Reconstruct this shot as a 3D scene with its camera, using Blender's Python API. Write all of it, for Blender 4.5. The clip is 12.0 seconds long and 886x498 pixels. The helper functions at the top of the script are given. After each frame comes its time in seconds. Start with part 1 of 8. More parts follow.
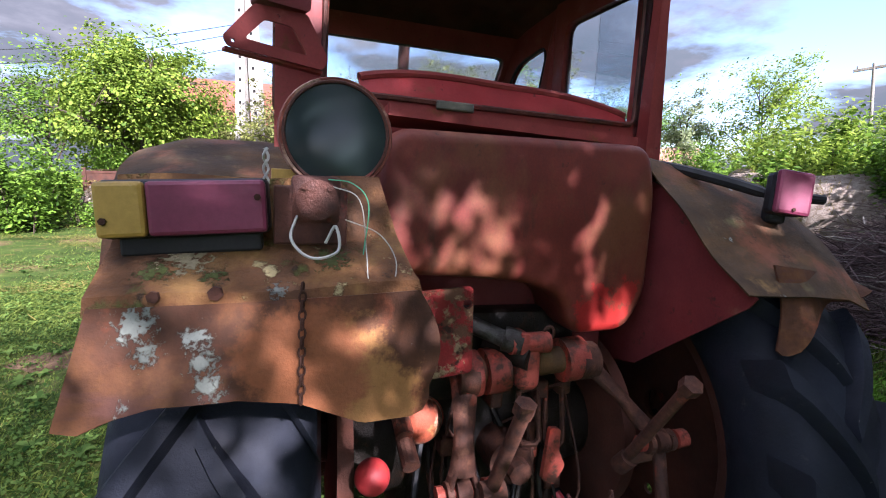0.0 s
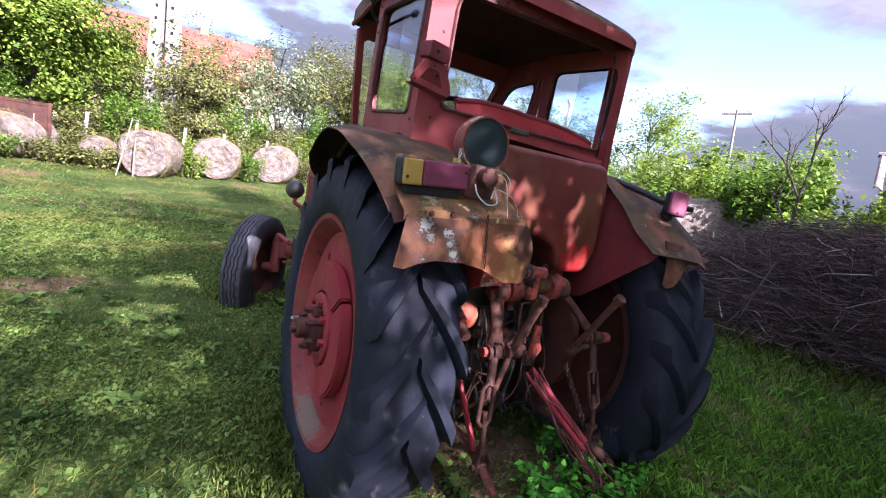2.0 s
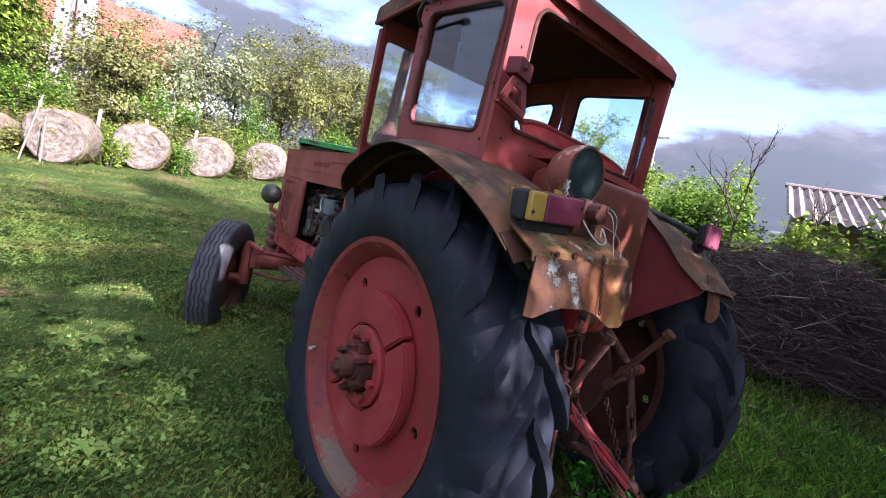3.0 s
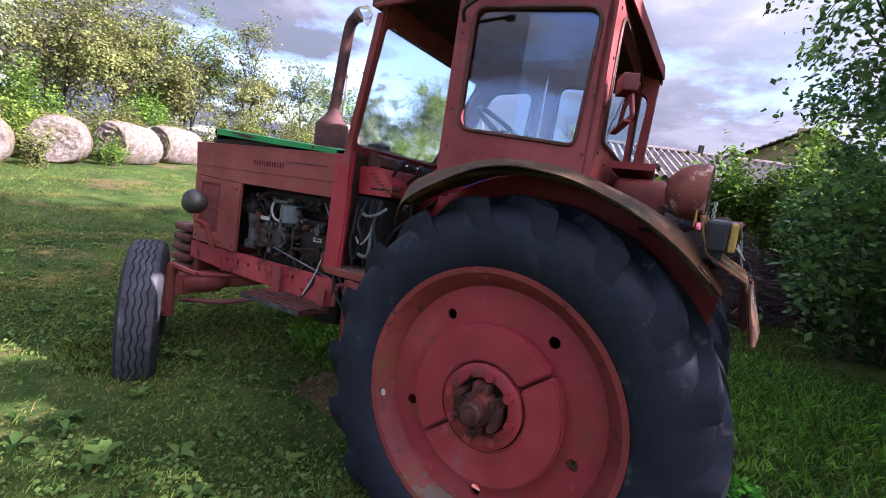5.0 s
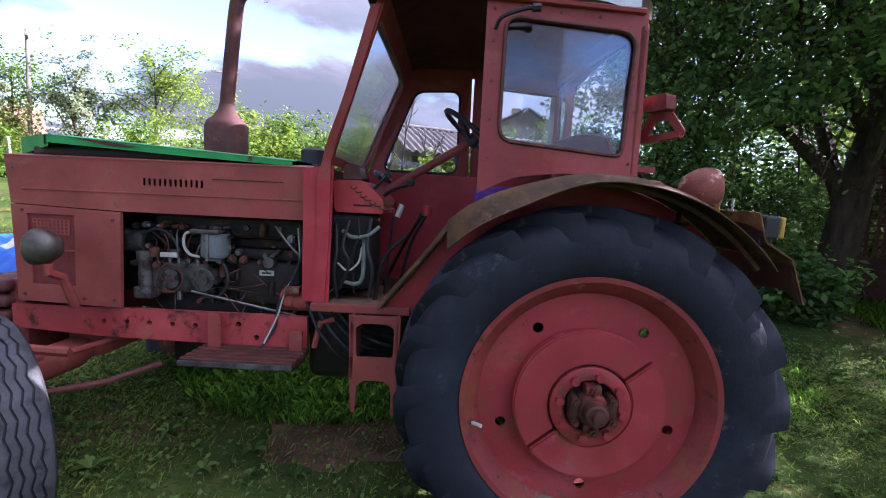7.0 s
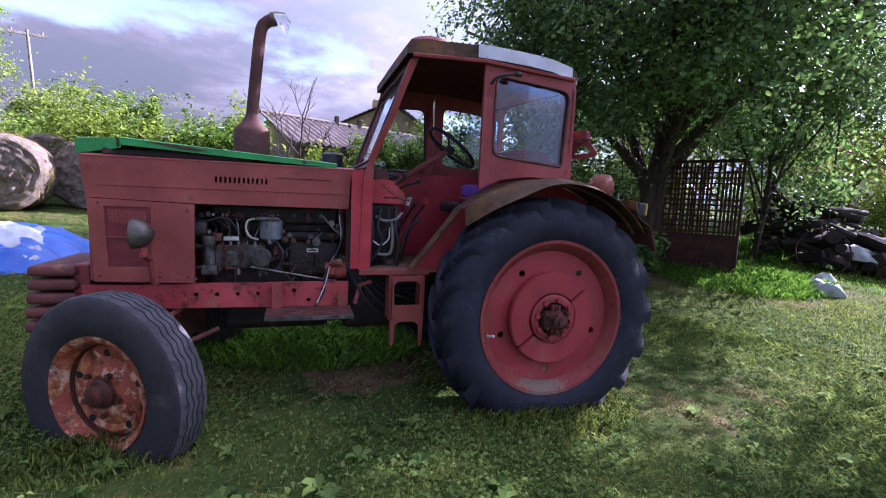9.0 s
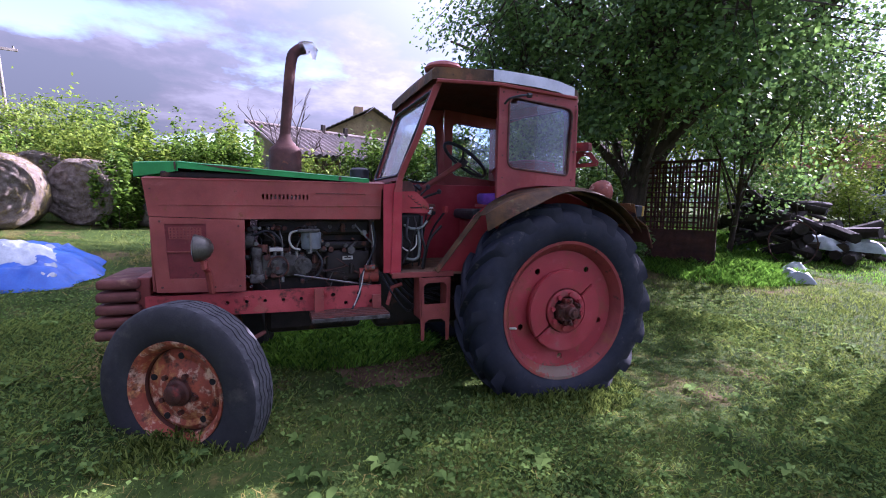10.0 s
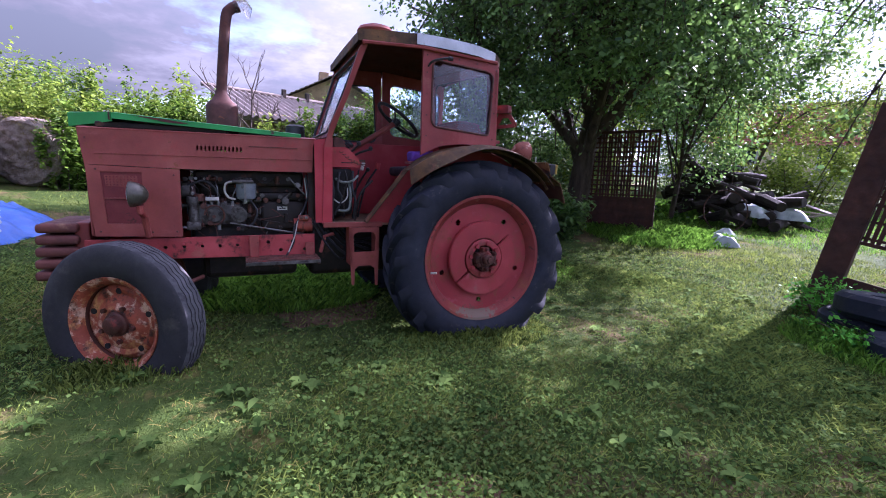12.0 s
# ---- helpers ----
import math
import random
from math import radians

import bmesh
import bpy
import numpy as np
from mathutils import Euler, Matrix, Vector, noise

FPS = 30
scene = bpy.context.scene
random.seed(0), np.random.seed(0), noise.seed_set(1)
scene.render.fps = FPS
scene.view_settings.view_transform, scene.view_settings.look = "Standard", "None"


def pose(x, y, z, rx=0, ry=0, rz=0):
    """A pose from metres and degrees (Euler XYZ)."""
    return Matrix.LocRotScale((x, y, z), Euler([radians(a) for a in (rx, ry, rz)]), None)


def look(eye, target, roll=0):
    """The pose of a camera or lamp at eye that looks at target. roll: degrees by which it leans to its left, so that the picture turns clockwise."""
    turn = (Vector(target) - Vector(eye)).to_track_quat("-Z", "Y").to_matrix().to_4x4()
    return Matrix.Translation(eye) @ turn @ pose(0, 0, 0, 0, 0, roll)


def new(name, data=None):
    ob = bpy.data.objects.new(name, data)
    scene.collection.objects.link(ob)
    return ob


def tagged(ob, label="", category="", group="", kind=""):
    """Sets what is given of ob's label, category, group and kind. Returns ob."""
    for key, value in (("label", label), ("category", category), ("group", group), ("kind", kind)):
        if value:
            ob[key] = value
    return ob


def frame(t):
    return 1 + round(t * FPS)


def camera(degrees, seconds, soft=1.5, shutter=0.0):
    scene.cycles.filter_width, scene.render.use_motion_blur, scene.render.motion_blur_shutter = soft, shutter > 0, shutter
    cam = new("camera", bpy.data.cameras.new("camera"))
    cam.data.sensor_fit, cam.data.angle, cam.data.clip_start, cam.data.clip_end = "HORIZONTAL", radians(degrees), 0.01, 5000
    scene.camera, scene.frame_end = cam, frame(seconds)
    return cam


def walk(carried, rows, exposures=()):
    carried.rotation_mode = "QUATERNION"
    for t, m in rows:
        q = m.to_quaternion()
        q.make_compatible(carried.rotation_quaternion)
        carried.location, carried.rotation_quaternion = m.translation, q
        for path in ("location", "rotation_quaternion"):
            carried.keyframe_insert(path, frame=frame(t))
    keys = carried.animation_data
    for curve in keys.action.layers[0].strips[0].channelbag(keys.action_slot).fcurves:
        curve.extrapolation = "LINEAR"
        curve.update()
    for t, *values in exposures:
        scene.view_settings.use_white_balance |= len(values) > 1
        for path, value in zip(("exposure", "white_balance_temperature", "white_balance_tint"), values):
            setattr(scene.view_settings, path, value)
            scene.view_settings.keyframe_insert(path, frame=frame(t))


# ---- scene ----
cam = camera(87.7, 12.0, soft=1.0)
PATH = [
    (0, (-0.459, -1.337, 1.45), (0.131, 0.551, 1.155), 1.3),
    (0.5, (-0.633, -1.605, 1.447), (-0.007, 0.246, 1.022), 2.7),
    (1, (-0.673, -1.873, 1.444), (-0.057, -0.019, 1.018), 2.7),
    (1.5, (-0.894, -1.94, 1.459), (-0.255, -0.094, 1.03), 5.9),
    (2, (-1.255, -1.849, 1.417), (-0.278, -0.135, 1.086), 9.1),
    (2.5, (-1.475, -1.748, 1.412), (-0.358, -0.115, 1.123), 13.6),
    (3, (-1.604, -1.418, 1.398), (-0.367, 0.132, 1.137), 12.4),
    (3.5, (-1.742, -1.196, 1.437), (-0.275, 0.146, 1.219), 13.4),
    (3.7, (-1.852, -1.132, 1.453), (-0.332, 0.14, 1.189), 11.7),
    (5.3, (-2.249, -0.415, 1.433), (-0.489, 0.494, 1.156), 7.5),
    (5.5, (-2.343, -0.292, 1.448), (-0.551, 0.553, 1.179), 6.5),
    (6, (-2.437, -0.003, 1.423), (-0.632, 0.822, 1.179), 6.7),
    (6.5, (-2.313, 0.298, 1.441), (-0.363, 0.675, 1.209), 4.4),
    (7, (-2.37, 0.573, 1.443), (-0.387, 0.586, 1.182), 4.7),
    (7.2, (-2.459, 0.695, 1.474), (-0.48, 0.608, 1.193), 4.7),
    (8.8, (-3.099, 1.465, 1.427), (-1.213, 0.854, 1.168), 3.8),
    (9, (-3.156, 1.533, 1.417), (-1.271, 0.916, 1.161), 5.0),
    (9.5, (-3.301, 1.682, 1.428), (-1.424, 1.034, 1.187), 4.2),
    (10, (-3.362, 1.909, 1.442), (-1.503, 1.212, 1.205), 3.3),
    (10.5, (-3.413, 2.073, 1.435), (-1.554, 1.363, 1.237), 4.1),
    (11, (-3.55, 2.014, 1.425), (-1.69, 1.309, 1.218), 5.1),
    (11.5, (-3.757, 1.846, 1.401), (-1.899, 1.148, 1.158), 3.8),
    (12, (-3.787, 1.71, 1.352), (-1.991, 0.902, 1.005), 4.2),
]
walk(cam, [(t, look(eye, target, roll)) for t, eye, target, roll in PATH], [(0.0, 2.07, 5750, 27), (0.5, 2.22, 5600, 37), (1.0, 2.22, 5600, 40), (3.5, 2.20, 5700, 31), (6.0, 2.20, 5650, 37), (7.0, 2.32, 5600, 35), (9.0, 2.10, 5450, 46), (12.0, 2.17, 5400, 48)])

# ---- light ----
SUN_AZ, SUN_EL = math.radians(167.0), math.radians(33.0)   # azimuth clockwise from +y
world = bpy.data.worlds.new("sky")
scene.world = world
world.use_nodes = True
wn, wl = world.node_tree.nodes, world.node_tree.links
wn.clear()
sky = wn.new("ShaderNodeTexSky")
sky.sky_type, sky.sun_disc = 'NISHITA', False
sky.sun_elevation, sky.sun_rotation = SUN_EL, SUN_AZ
sky.air_density, sky.dust_density, sky.ozone_density = 1.0, 0.6, 1.5


def wnode(kind, **sets):
    nd = wn.new(kind)
    for k, v in sets.items():
        nd.inputs[k].default_value = v
    return nd


coord = wn.new("ShaderNodeTexCoord")
split = wn.new("ShaderNodeSeparateXYZ")
wl.new(coord.outputs["Generated"], split.inputs[0])


def wmath(op, a, b=None):
    nd = wn.new("ShaderNodeMath")
    nd.operation = op
    for i, v in enumerate((a, b)):
        if v is None:
            continue
        if isinstance(v, (int, float)):
            nd.inputs[i].default_value = v
        else:
            wl.new(v, nd.inputs[i])
    return nd.outputs[0]


# clouds on a flat layer overhead
height = wmath('ADD', wmath('MAXIMUM', split.outputs["Z"], 0.0), 0.16)
flat = wn.new("ShaderNodeCombineXYZ")
wl.new(wmath('DIVIDE', split.outputs["X"], height), flat.inputs[0])
wl.new(wmath('DIVIDE', split.outputs["Y"], height), flat.inputs[1])
flat.inputs[2].default_value = 3.7
puffs = wnode("ShaderNodeTexNoise", Scale=0.62, Detail=9.0, Roughness=0.56)
wl.new(flat.outputs[0], puffs.inputs["Vector"])
cover = wn.new("ShaderNodeValToRGB")
cover.color_ramp.elements[0].position, cover.color_ramp.elements[1].position = 0.415, 0.485
wl.new(puffs.outputs["Fac"], cover.inputs[0])
greys = wnode("ShaderNodeTexNoise", Scale=1.15, Detail=8.0, Roughness=0.6)
wl.new(flat.outputs[0], greys.inputs["Vector"])
cloud = wn.new("ShaderNodeValToRGB")
ramp = cloud.color_ramp
ramp.elements[0].position, ramp.elements[0].color = 0.37, (1.8, 1.84, 1.9, 1)
ramp.elements[1].position, ramp.elements[1].color = 0.55, (1.02, 1.17, 1.26, 1)
mid_el = ramp.elements.new(0.465)
mid_el.color = (1.25, 1.31, 1.41, 1)
wl.new(greys.outputs["Fac"], cloud.inputs[0])
# clouds shine brighter towards the sun
toward = wn.new("ShaderNodeVectorMath")
toward.operation = 'DOT_PRODUCT'
wl.new(coord.outputs["Generated"], toward.inputs[0])
toward.inputs[1].default_value = (math.sin(SUN_AZ) * math.cos(SUN_EL), math.cos(SUN_AZ) * math.cos(SUN_EL), math.sin(SUN_EL))
glow = wmath('ADD', wmath('MULTIPLY', wmath('POWER', wmath('MAXIMUM', toward.outputs["Value"], 0.0), 2.0), 2.9), 0.78)
# and overhead, out of view, where extra brightness is added to lift the shade
glow = wmath('MULTIPLY', glow, wmath('ADD', wmath('MULTIPLY', wmath('MAXIMUM', split.outputs["Z"], 0.0), 1.5), 0.70))
lit = wn.new("ShaderNodeVectorMath")
lit.operation = 'SCALE'
wl.new(cloud.outputs[0], lit.inputs[0])
wl.new(glow, lit.inputs["Scale"])
mix = wn.new("ShaderNodeMix")
mix.data_type = 'RGBA'
wl.new(cover.outputs[0], mix.inputs["Factor"])
wl.new(sky.outputs[0], mix.inputs["A"])
wl.new(lit.outputs[0], mix.inputs["B"])
back = wnode("ShaderNodeBackground", Strength=0.10)
wl.new(mix.outputs["Result"], back.inputs["Color"])
wout = wn.new("ShaderNodeOutputWorld")
wl.new(back.outputs[0], wout.inputs["Surface"])

sun_data = bpy.data.lights.new("sun", 'SUN')
sun_data.energy, sun_data.angle, sun_data.color = 5.0, math.radians(0.53), (1.0, 0.94, 0.86)
sun = new("sun", sun_data)
to_sun = Vector((math.sin(SUN_AZ) * math.cos(SUN_EL), math.cos(SUN_AZ) * math.cos(SUN_EL), math.sin(SUN_EL)))
sun.matrix_world = look(to_sun * 60, (0, 0, 0))

# ---- materials ----


def lin(h):
    """Linear colour from a hex string."""
    v = [int(h[i:i + 2], 16) / 255 for i in (0, 2, 4)]
    return tuple(x / 12.92 if x <= 0.04045 else ((x + 0.055) / 1.055) ** 2.4 for x in v) + (1.0,)


class Mat:
    """A small builder: a ground colour, then layers of wear over it."""

    def __init__(self, name, rough=0.7, metal=0.0, spec=0.4):
        self.m = bpy.data.materials.new(name)
        self.m.use_nodes = True
        self.n, self.l = self.m.node_tree.nodes, self.m.node_tree.links
        self.b = self.n["Principled BSDF"]
        self.b.inputs["Roughness"].default_value = rough
        self.b.inputs["Metallic"].default_value = metal
        self.b.inputs["Specular IOR Level"].default_value = spec
        self.rough = rough
        self.tc = self.n.new("ShaderNodeTexCoord").outputs["Object"]
        self.heights = []

    def vec(self, stretch=(1, 1, 1), shift=0.0):
        mp = self.n.new("ShaderNodeMapping")
        mp.inputs["Scale"].default_value = stretch
        mp.inputs["Location"].default_value = (shift, shift * 1.7, shift * 0.6)
        self.l.new(self.tc, mp.inputs[0])
        return mp.outputs[0]

    def noise(self, scale, detail=6, roughness=0.6, stretch=(1, 1, 1), shift=0.0):
        t = self.n.new("ShaderNodeTexNoise")
        t.inputs["Scale"].default_value, t.inputs["Detail"].default_value = scale, detail
        t.inputs["Roughness"].default_value = roughness
        self.l.new(self.vec(stretch, shift), t.inputs["Vector"])
        return t.outputs["Fac"]

    def ramp(self, fac, stops):
        r = self.n.new("ShaderNodeValToRGB")
        e = r.color_ramp.elements
        while len(e) < len(stops):
            e.new(0.5)
        for el, (p, c) in zip(e, stops):
            el.position, el.color = p, c if len(c) == 4 else (*c, 1)
        self.l.new(fac, r.inputs[0])
        return r.outputs[0]

    def base(self, stops, scale=4, detail=7, stretch=(1, 1, 1), shift=0.0):
        self.col = self.ramp(self.noise(scale, detail, 0.62, stretch, shift), stops)
        return self

    def blend(self, fac, a, b, kind='MIX'):
        mx = self.n.new("ShaderNodeMix")
        mx.data_type, mx.blend_type = 'RGBA', kind
        if isinstance(fac, float):
            mx.inputs["Factor"].default_value = fac
        else:
            self.l.new(fac, mx.inputs["Factor"])
        for sock, v in (("A", a), ("B", b)):
            if isinstance(v, tuple):
                mx.inputs[sock].default_value = v
            else:
                self.l.new(v, mx.inputs[sock])
        return mx.outputs["Result"]

    def layer(self, colour, scale, lo, hi, stretch=(1, 1, 1), shift=0.0, detail=8, lift=0.0):
        """Patches of a colour where a noise passes from lo to hi."""
        f = self.ramp(self.noise(scale, detail, 0.65, stretch, shift), [(lo, (0, 0, 0)), (hi, (1, 1, 1))])
        self.col = self.blend(f, self.col, colour)
        if lift:
            self.heights.append((f, lift))
        return self

    def spot(self, colour, centre, radius, rag=0.6, scale=18, lift=0.0):
        """One ragged stain or scrape round a place on the thing."""
        d = self.n.new("ShaderNodeVectorMath")
        d.operation = 'DISTANCE'
        self.l.new(self.tc, d.inputs[0])
        d.inputs[1].default_value = centre
        m = self.n.new("ShaderNodeMath")
        m.operation = 'MULTIPLY_ADD'
        self.l.new(self.noise(scale, 8, 0.7, shift=centre[0] * 9), m.inputs[0])
        m.inputs[1].default_value = 2 * radius * rag
        self.l.new(d.outputs["Value"], m.inputs[2])
        f = self.ramp(m.outputs[0], [(radius * (rag + 0.8), (1, 1, 1)), (radius * (rag + 1.05), (0, 0, 0))])
        self.col = self.blend(f, self.col, colour)
        if lift:
            self.heights.append((f, lift))
        return self

    def vary(self, amount=0.25, island=False):
        """Brightness that differs from piece to piece."""
        if island:
            r = self.n.new("ShaderNodeNewGeometry").outputs["Random Per Island"]
        else:
            r = self.n.new("ShaderNodeObjectInfo").outputs["Random"]
        a = 1 - amount
        self.col = self.blend(1.0, self.col, self.ramp(r, [(0, (a, a, a)), (1, (1 + amount,) * 3)]), 'MULTIPLY')
        return self

    def grain(self, scale=160, depth=0.15, stretch=(1, 1, 1), detail=4):
        f = self.noise(scale, detail, 0.7, stretch)
        self.heights.append((f, depth))
        a = 0.86
        self.col = self.blend(1.0, self.col, self.ramp(f, [(0.25, (a, a, a)), (0.75, (1.12,) * 3)]), 'MULTIPLY')
        return self

    def done(self, bump=1.0, distance=0.01, through_light=0.0):
        self.l.new(self.col, self.b.inputs["Base Color"])
        if self.heights:
            h = None
            for f, d in self.heights:
                mu = self.n.new("ShaderNodeMath")
                mu.operation = 'MULTIPLY_ADD'
                self.l.new(f, mu.inputs[0])
                mu.inputs[1].default_value = d
                if h is None:
                    mu.inputs[2].default_value = 0
                else:
                    self.l.new(h, mu.inputs[2])
                h = mu.outputs[0]
            bp = self.n.new("ShaderNodeBump")
            bp.inputs["Strength"].default_value, bp.inputs["Distance"].default_value = bump, distance
            self.l.new(h, bp.inputs["Height"])
            self.l.new(bp.outputs[0], self.b.inputs["Normal"])
        rr = self.ramp(self.noise(11, 5), [(0.3, (self.rough - 0.12,) * 3), (0.7, (min(1, self.rough + 0.12),) * 3)])
        self.l.new(rr, self.b.inputs["Roughness"])
        if through_light:
            tr = self.n.new("ShaderNodeBsdfTranslucent")
            self.l.new(self.col, tr.inputs["Color"])
            ms = self.n.new("ShaderNodeMixShader")
            ms.inputs[0].default_value = through_light
            self.l.new(self.b.outputs[0], ms.inputs[1])
            self.l.new(tr.outputs[0], ms.inputs[2])
            self.l.new(ms.outputs[0], self.n["Material Output"].inputs["Surface"])
        return self.m


RUST, DARKRUST, DUST, LICHEN = lin("7a4428"), lin("3c2318"), lin("8d6d52"), lin("868c84")
m_hood = (Mat("faded red-brown paint", 0.62).base([(0.3, lin("74352e")), (0.55, lin("8a433a")), (0.75, lin("985448"))], 3.2)
          .layer(lin("9c2f2c"), 2.1, 0.56, 0.72, shift=3).layer(RUST, 16, 0.60, 0.69, shift=5).layer(DARKRUST, 34, 0.66, 0.73).layer(lin("a5675a"), 6, 0.6, 0.8, (1, 0.3, 1), 15)
          .grain(140, 0.12).done(0.5))
m_red = (Mat("worn red paint", 0.55).base([(0.3, lin("862526")), (0.55, lin("9c2f30")), (0.78, lin("ac4542"))], 3.6)
         .layer(RUST, 9, 0.58, 0.7, shift=2).layer(DARKRUST, 26, 0.64, 0.72, shift=8).layer(DUST, 5, 0.62, 0.85, shift=11)
         .grain(150, 0.12).done(0.5))
m_cab = (Mat("red cab paint with rust", 0.55).base([(0.3, lin("762e2a")), (0.55, lin("8c3b37")), (0.78, lin("9c4c45"))], 2.6)
         .layer(lin("7e2a22"), 6, 0.56, 0.7, (1, 1, 0.35), 4).layer(RUST, 18, 0.605, 0.68, shift=6).layer(DARKRUST, 40, 0.655, 0.72).layer(lin("a36659"), 5, 0.6, 0.8, shift=15)
         .grain(150, 0.1).done(0.45))
m_tank = (Mat("dirty red tank paint", 0.58).base([(0.3, lin("50201a")), (0.55, lin("682b21")), (0.78, lin("7e3a2c"))], 5.5)
          .layer(lin("8a4a33"), 2.6, 0.55, 0.8, shift=9).layer(lin("4a2a1e"), 13, 0.56, 0.7, (1, 1, 0.5), 6)
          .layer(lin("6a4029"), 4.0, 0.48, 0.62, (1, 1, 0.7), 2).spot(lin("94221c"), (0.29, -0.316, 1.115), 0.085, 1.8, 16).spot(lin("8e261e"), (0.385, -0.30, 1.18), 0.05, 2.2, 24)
          .layer(DARKRUST, 30, 0.66, 0.74).grain(150, 0.1).done(0.45))
m_fender = (Mat("rusted fender sheet", 0.78).base([(0.28, lin("2e2214")), (0.5, lin("4a3620")), (0.72, lin("6e4d28"))], 6.5)
            .layer(lin("7d4c36"), 5, 0.54, 0.68, shift=2).layer(lin("6b6440"), 7, 0.6, 0.72, shift=5)
            .layer(lin("a8854f"), 3.2, 0.64, 0.76, shift=9).layer(LICHEN, 15, 0.675, 0.70, shift=12, lift=0.6)
            .layer(lin("2e2218"), 22, 0.64, 0.72, shift=14).grain(120, 0.25).done(0.7))
# the two ochre spots low at the inner end are painted sunlight
m_apron = (Mat("orange-brown rusted apron", 0.8).base([(0.28, lin("331f16")), (0.5, lin("50301c")), (0.72, lin("724a28"))], 7.0)
           .layer(lin("94693f"), 2.4, 0.58, 0.78, shift=17).layer(lin("54352a"), 15, 0.55, 0.66, (0.4, 1, 1.6), 21)
           .layer(lin("8d4b30"), 6, 0.54, 0.68, shift=3).spot(lin("94693a"), (-0.40, -0.72, 1.12), 0.10, 1.2, 9).spot(lin("85502f"), (-0.48, -0.71, 1.18), 0.09, 1.0, 12).layer(LICHEN, 11, 0.675, 0.70, (1, 1, 0.6), 10, lift=0.6).spot(lin("767b72"), (-0.685, -0.712, 1.240), 0.019, 3.6, 95, lift=0.5).spot(lin("767b72"), (-0.670, -0.722, 1.205), 0.013, 3.6, 110, lift=0.5)
           .spot(lin("8a8f86"), (-0.612, -0.722, 1.222), 0.013, 3.2, 100, lift=0.5).spot(lin("767b72"), (-0.602, -0.732, 1.195), 0.016, 2.8, 90, lift=0.5).spot(lin("767b72"), (-0.595, -0.738, 1.165), 0.016, 2.8, 90, lift=0.5)
           .layer(lin("3b2619"), 24, 0.64, 0.72, (1, 1, 2.5), 4).grain(120, 0.22).done(0.7))
m_ledge = (Mat("mossy rusted sheet", 0.85).base([(0.28, lin("3b2a1e")), (0.5, lin("684528")), (0.72, lin("94703f"))], 9)
           .layer(lin("565c28"), 12, 0.58, 0.66, shift=5, lift=0.8).layer(lin("b9a878"), 21, 0.62, 0.68, shift=9, lift=0.5).spot(lin("474f20"), (-0.675, -0.655, 1.30), 0.018, 3.4, 110, lift=1.2).spot(lin("4c5424"), (-0.60, -0.665, 1.296), 0.013, 3.6, 120, lift=1.2)
           .spot(lin("94896a"), (-0.64, -0.63, 1.315), 0.026, 4.0, 110, lift=0.5).spot(lin("7c8078"), (-0.515, -0.695, 1.281), 0.012, 3.4, 110, lift=0.5).spot(lin("494f24"), (-0.44, -0.64, 1.315), 0.02, 3.4, 110, lift=1.0).layer(lin("2e2218"), 30, 0.62, 0.7, shift=14)
           .grain(110, 0.4).done(0.9))
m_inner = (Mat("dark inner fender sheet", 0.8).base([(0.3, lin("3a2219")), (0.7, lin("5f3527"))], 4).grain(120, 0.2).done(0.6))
m_weight = (Mat("dark red-brown cast iron", 0.75).base([(0.3, lin("4f2c27")), (0.7, lin("77453c"))], 5).layer(DUST, 6, 0.58, 0.75, shift=3).grain(90, 0.3).done(0.7))
m_rail = (Mat("red frame rail", 0.6).base([(0.3, lin("8e3030")), (0.7, lin("b04a48"))], 4).layer(DARKRUST, 12, 0.52, 0.65, shift=3)
          .layer(DUST, 6, 0.6, 0.8, shift=9).grain(140, 0.15).done(0.6))
m_bright = (Mat("bright red paint", 0.5).base([(0.3, lin("8e2228")), (0.55, lin("a33138")), (0.78, lin("b04a4a"))], 4).layer(RUST, 14, 0.62, 0.7, shift=2).grain(150, 0.1).done(0.4))
m_peel = (Mat("peeling red paint on rust", 0.65).base([(0.3, lin("7a2420")), (0.55, lin("9e2c2c")), (0.78, lin("b04440"))], 9).layer(lin("6b4a36"), 13, 0.5, 0.56, shift=4, lift=-0.5).layer(lin("a08a68"), 19, 0.57, 0.63, shift=8, lift=0.4)
          .layer(DARKRUST, 24, 0.58, 0.66, shift=2).grain(130, 0.2).done(0.6))
m_exh = (Mat("burnt brown exhaust iron", 0.75).base([(0.3, lin("3a2320")), (0.55, lin("54302a")), (0.78, lin("6b4238"))], 8).layer(RUST, 14, 0.6, 0.7, shift=4).grain(130, 0.2).done(0.6))
m_panel = (Mat("dark dull red paint", 0.65).base([(0.3, lin("5c2022")), (0.55, lin("6e2a2a")), (0.78, lin("7e3835"))], 4).layer(DARKRUST, 16, 0.6, 0.7, shift=2).layer(DUST, 5, 0.62, 0.85, shift=5).grain(140, 0.15).done(0.5))
